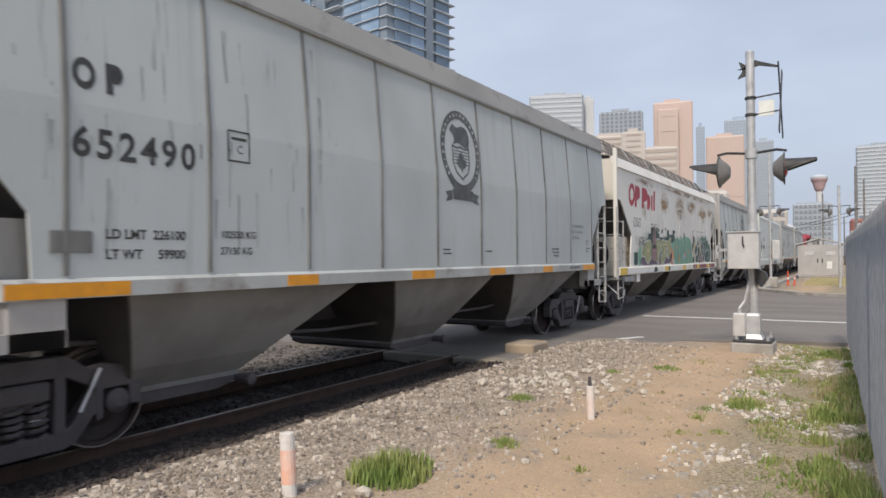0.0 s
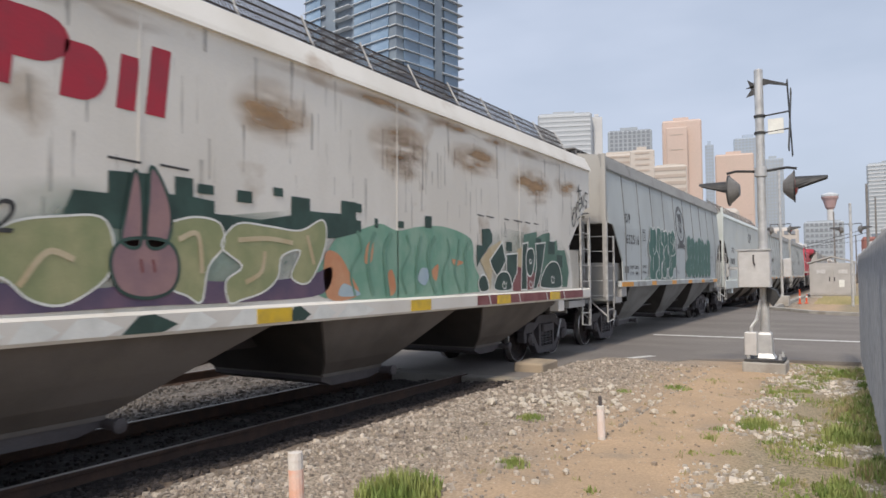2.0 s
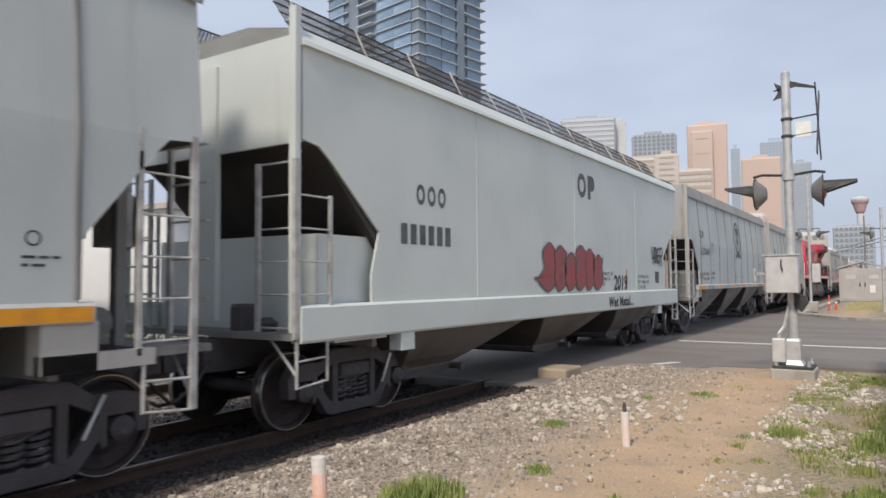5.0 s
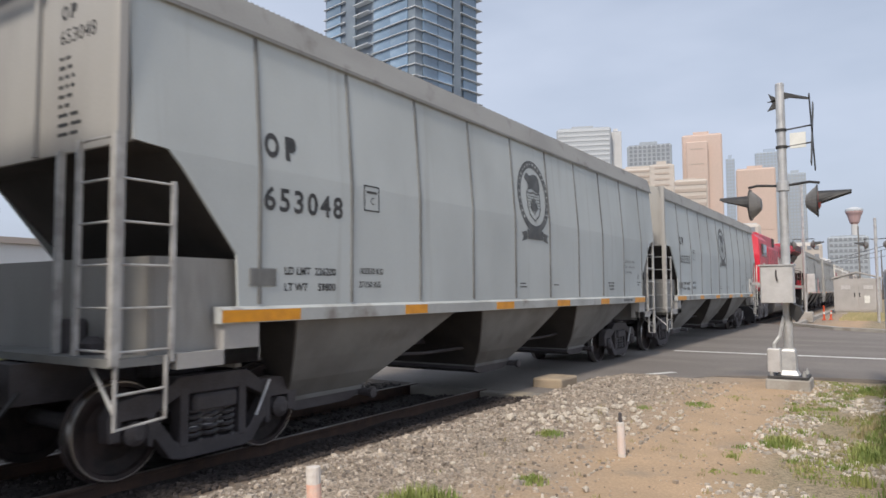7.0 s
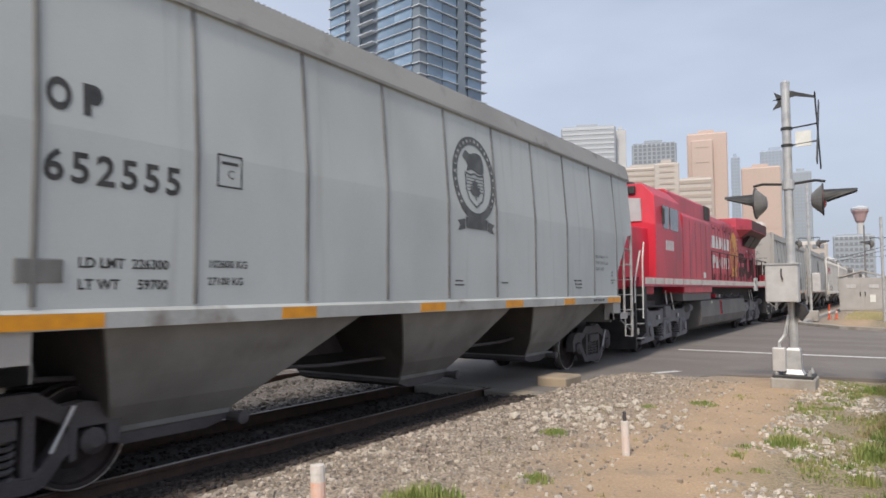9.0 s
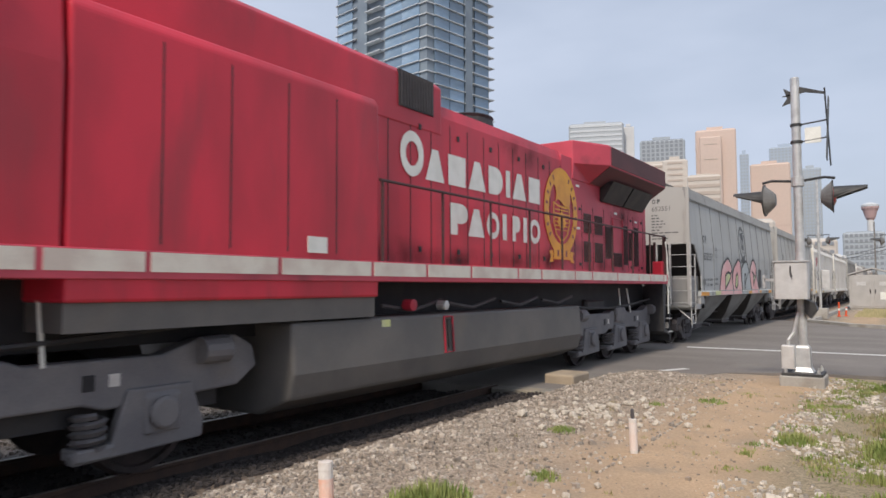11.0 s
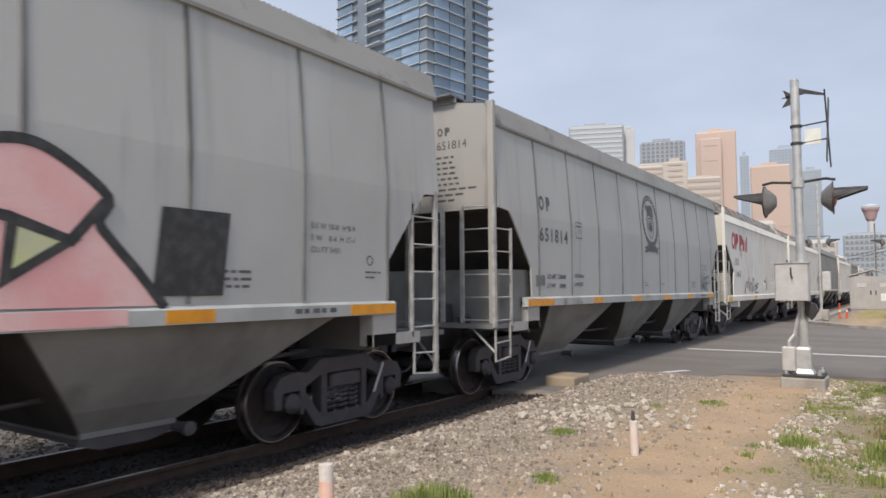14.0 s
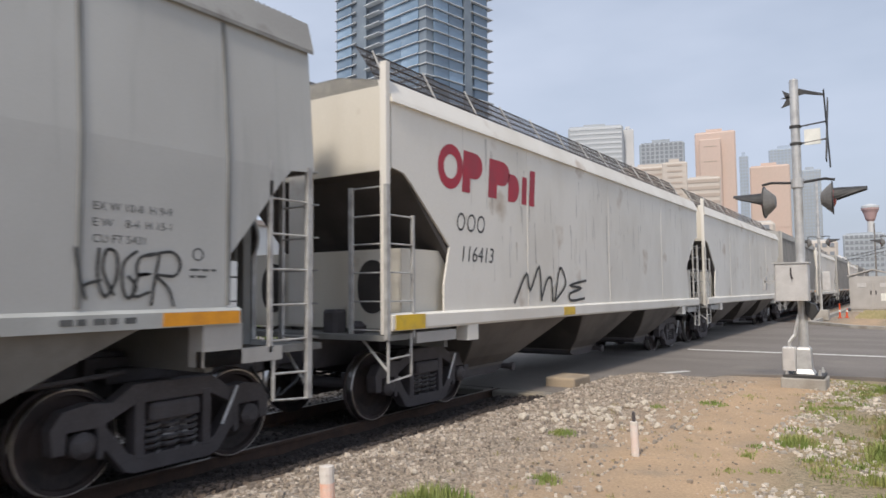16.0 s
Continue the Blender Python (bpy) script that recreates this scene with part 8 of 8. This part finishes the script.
def glass_tower():
    d = 170.0
    cx, cy = AZ(35.0)
    rot = math.degrees(math.atan2(cy, cx)) - 45
    t = thing("glass_tower", "blue glass apartment tower with pale floor slabs and balconies", "high-rise building", pose(cx * d, cy * d, 0, 0, 0, rot))
    # local x runs along one face, local y along the other, away from the near corner
    WU, WV, FH, N = 24.6, 37.0, 2.95, 33
    part("core", Mesh().box(0.6, WU, 0.6, WV, 0, FH * N), DARKCOL, t, "dark tower core")
    pane_u = Mesh().box(0, 5.4, -0.12, 0.1, 0.35, FH - 0.1).data("pane")
    pane_v = Mesh().box(-0.12, 0.1, 0, 6.4, 0.35, FH - 0.1).data("pane")
    for me in (pane_u, pane_v):
        me.materials.append(GLASS)
    slab = Mesh().box(3.0, 14.2, -0.25, 0.6, -0.09, 0.09).data("slab")
    slab2 = Mesh().box(-0.25, 0.6, 3.0, 16.0, -0.09, 0.09).data("slab")
    slab3 = Mesh().box(-0.25, 0.6, 27.5, WV, -0.09, 0.09).data("slab")
    balc = Mesh().box(17.0, WU + 1.3, -0.5, 1.8, -0.12, 0.1).data("balcony")
    balc2 = Mesh().box(-1.2, 0.6, 16.6, 22.8, -0.12, 0.12).data("balcony")
    corner = Mesh().box(0.2, 3.0, 0.2, 3.0, -0.12, 0.12).data("slab")
    for me in (slab, slab2, slab3, balc, balc2, corner):
        me.materials.append(SLAB)
    for f in range(8, N):
        z = f * FH
        for me, nm in ((slab, "slab"), (slab2, "slab"), (slab3, "slab"), (balc, "balcony"), (balc2, "balcony"), (corner, "slab")):
            o = new(nm, me)
            o.parent = t
            o.matrix_basis = pose(0, 0, z)
        for x in (3.1, 8.7, 18.6):
            o = new("pane", pane_u)
            o.parent = t
            o.matrix_basis = pose(x, 0.4, z)
        for y in (3.1, 9.6, 29.9):
            o = new("pane", pane_v)
            o.parent = t
            o.matrix_basis = pose(0.4, y, z)
    for x0, x1, y0, y1 in ((14.4, 17.0, -0.2, 1.0), (-0.2, 1.0, 23.0, 27.0)):
        part("column", Mesh().box(x0, x1, y0, y1, 0, FH * N + 1), DARKCOL, t, "dark vertical column")


glass_tower()


def block(name, label, az0, az1, el, dist, depth, wall, band=None, floors=0, cols=0, crown=None, base_el=None, turn=0.0, gap=0.55):
    """A far building set square to the viewer: walls, roof, and its window bands or windows as parts."""
    w = dist * math.tan(radians((az0 - az1) / 2)) * 2
    h = 1.73 + dist * math.tan(radians(el))
    cx, cy = AZ((az0 + az1) / 2)
    t = thing(name, label, "high-rise building" if h > 40 else "building", pose(cx * dist, cy * dist, 0, 0, 0, (az0 + az1) / 2 + turn))
    part("wall", Mesh().chamfer(-w / 2, w / 2, 0, depth, 0, h, min(w * 0.04, 1.2)), wall, t, "")
    part("roof", Mesh().box(-w / 2 + 1.5, w / 2 - 1.5, 1.5, depth - 1.5, h - 0.2, h + 0.6), DARKCOL if crown is None else crown, t, "flat roof")
    part("plant_room", Mesh().box(-w * 0.22, w * 0.18, depth * 0.3, depth * 0.7, h, h + h * 0.035), wall, t, "rooftop plant room")
    if floors:
        fh = h / floors
        if cols:
            cw = w * 0.92 / cols
            me = Mesh().box(-cw * 0.32, cw * 0.32, -0.25, 0.3, fh * (1 - gap) / 2, fh * (1 + gap) / 2).data("window")
            me.materials.append(band)
            for f in range(floors // 3, floors):
                for i in range(cols):
                    o = new("window", me)
                    o.parent = t
                    o.matrix_basis = pose(-w * 0.46 + cw * (i + 0.5), 0, f * fh)
        else:
            me = Mesh().box(-w * 0.47, w * 0.47, -0.25, 0.3, fh * (1 - gap) / 2, fh * (1 + gap) / 2).data("window_band")
            me.materials.append(band)
            for f in range(floors // 3, floors):
                o = new("window_band", me)
                o.parent = t
                o.matrix_basis = pose(0, 0, f * fh)
    return t


# Distance haze is put into these base colours: paler and less saturated.
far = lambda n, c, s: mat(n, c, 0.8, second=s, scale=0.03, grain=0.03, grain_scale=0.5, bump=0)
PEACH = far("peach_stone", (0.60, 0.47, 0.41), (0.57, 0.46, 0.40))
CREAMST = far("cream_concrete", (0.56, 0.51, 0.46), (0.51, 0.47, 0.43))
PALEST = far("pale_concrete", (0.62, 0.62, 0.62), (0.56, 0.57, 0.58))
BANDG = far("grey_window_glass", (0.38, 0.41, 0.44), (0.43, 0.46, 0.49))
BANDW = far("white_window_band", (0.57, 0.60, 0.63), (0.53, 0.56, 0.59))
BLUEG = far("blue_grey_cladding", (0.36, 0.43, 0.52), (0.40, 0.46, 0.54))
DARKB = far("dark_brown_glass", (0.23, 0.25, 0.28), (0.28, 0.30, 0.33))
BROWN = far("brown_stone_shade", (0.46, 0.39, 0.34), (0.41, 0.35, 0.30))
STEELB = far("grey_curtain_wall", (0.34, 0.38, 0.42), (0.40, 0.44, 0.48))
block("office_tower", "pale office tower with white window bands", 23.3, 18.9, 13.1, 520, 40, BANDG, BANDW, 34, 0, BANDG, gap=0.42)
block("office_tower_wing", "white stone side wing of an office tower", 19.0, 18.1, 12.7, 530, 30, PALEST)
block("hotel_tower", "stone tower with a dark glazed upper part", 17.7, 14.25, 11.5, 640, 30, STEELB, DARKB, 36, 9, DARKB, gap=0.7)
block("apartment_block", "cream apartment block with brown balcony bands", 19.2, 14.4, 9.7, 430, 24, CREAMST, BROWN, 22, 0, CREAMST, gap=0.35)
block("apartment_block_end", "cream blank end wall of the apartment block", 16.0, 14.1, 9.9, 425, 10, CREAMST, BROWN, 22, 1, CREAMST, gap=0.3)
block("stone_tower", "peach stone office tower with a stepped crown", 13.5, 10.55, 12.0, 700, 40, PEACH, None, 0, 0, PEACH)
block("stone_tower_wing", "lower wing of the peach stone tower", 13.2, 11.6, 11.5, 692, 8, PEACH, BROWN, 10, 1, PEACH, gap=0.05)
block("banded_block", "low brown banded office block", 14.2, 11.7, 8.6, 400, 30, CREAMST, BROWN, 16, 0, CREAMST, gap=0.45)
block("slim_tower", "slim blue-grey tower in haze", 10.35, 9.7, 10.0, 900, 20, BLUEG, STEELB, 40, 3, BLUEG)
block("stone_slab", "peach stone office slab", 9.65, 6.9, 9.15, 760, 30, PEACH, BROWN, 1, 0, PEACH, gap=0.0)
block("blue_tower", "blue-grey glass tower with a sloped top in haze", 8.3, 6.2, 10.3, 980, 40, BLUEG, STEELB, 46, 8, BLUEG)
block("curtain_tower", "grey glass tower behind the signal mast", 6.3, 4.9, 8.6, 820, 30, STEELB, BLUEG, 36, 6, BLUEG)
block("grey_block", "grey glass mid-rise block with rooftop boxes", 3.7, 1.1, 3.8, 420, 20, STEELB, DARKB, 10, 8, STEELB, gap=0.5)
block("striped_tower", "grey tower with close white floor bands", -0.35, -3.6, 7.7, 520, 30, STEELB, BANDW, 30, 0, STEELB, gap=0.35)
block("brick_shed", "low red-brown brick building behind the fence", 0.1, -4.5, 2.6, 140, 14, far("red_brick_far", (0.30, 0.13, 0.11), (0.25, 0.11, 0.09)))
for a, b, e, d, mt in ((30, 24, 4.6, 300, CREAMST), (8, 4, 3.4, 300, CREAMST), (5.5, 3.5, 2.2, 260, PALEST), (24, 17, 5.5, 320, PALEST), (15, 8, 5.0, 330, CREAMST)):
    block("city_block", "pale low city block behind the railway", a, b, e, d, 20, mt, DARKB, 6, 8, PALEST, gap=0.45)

lk = thing("lookout_tower", "slender concrete lookout tower with a red-rimmed pod", "tower", pose(AZ(1.95)[0] * 1100, AZ(1.95)[1] * 1100, 0))
part("shaft", Mesh().lathe([(6.5, 0), (4.6, 30), (4.0, 92)], (0, 0, 0), "z", 16), PALEST, lk, "concrete shaft")
part("pod", Mesh().lathe([(4.0, 91), (6, 94), (8.5, 103), (10.5, 107), (10.5, 109)], (0, 0, 0), "z", 22), far("pod_red", (0.50, 0.34, 0.34), (0.45, 0.32, 0.32)), lk, "red-rimmed pod")
part("deck", Mesh().lathe([(10.8, 109), (10.8, 111.5), (7, 113.5), (2, 115)], (0, 0, 0), "z", 22), BANDW, lk, "white roof of the pod")

# low buildings and a green strip beyond the tracks, seen between the wagons
WHITEW = far("white_siding", (0.72, 0.72, 0.70), (0.66, 0.66, 0.65))
for i, (y, l, h) in enumerate(((-14, 16, 5.0), (6, 14, 4.2), (24, 18, 6.0), (46, 20, 5.0), (70, 26, 7.0), (100, 30, 8.0))):
    b = thing("low_building", "white low commercial building beyond the railway", "building", pose(-34 - 2 * (i % 2), y, 0), "low white buildings")
    part("wall", Mesh().box(-9, 0, 0, l, -0.2, h), WHITEW, b, "white walls")
    part("roof", Mesh().box(-9.3, 0.3, -0.3, l + 0.3, h, h + 0.3), BROWN, b, "flat roof edge")
    for k in range(int(l / 4)):
        part("window", Mesh().box(-0.05, 0.04, 1 + 4 * k, 3 + 4 * k, 1.0, 2.6), DARKB, b, "dark window")
gs = Mesh()
rnd = random.Random(5)
for i in range(4000):
    x, y = rnd.uniform(-30, -17), rnd.uniform(-10, 70)
    gs.add([(x, y, -0.15), (x, y + 0.2, -0.15), (x + 0.05, y + 0.1 + rnd.uniform(-0.1, 0.1), rnd.uniform(0.1, 0.35))], [(0, 1, 2)])
tagged(part("lawn_strip", gs, GRASS, None, "green grass strip beyond the railway"), category="grass", kind="stuff")



def motions():
    """The train rolls past along its track; each wheelset turns with it."""
    walk_rows = [i * 1.0 for i in range(17)]
    for c, y8 in cars:
        walk(c, [(t, pose(TX, y8 - run(t), 0)) for t in walk_rows])
        for w in c.children:
            if w.name.startswith("wheelset"):
                y, r = w.matrix_basis.translation.y, w.matrix_basis.translation.z
                walk(w, [(t / 15, pose(0, y, r, math.degrees((run(t / 15) - run(0)) / r))) for t in range(241)])


motions()
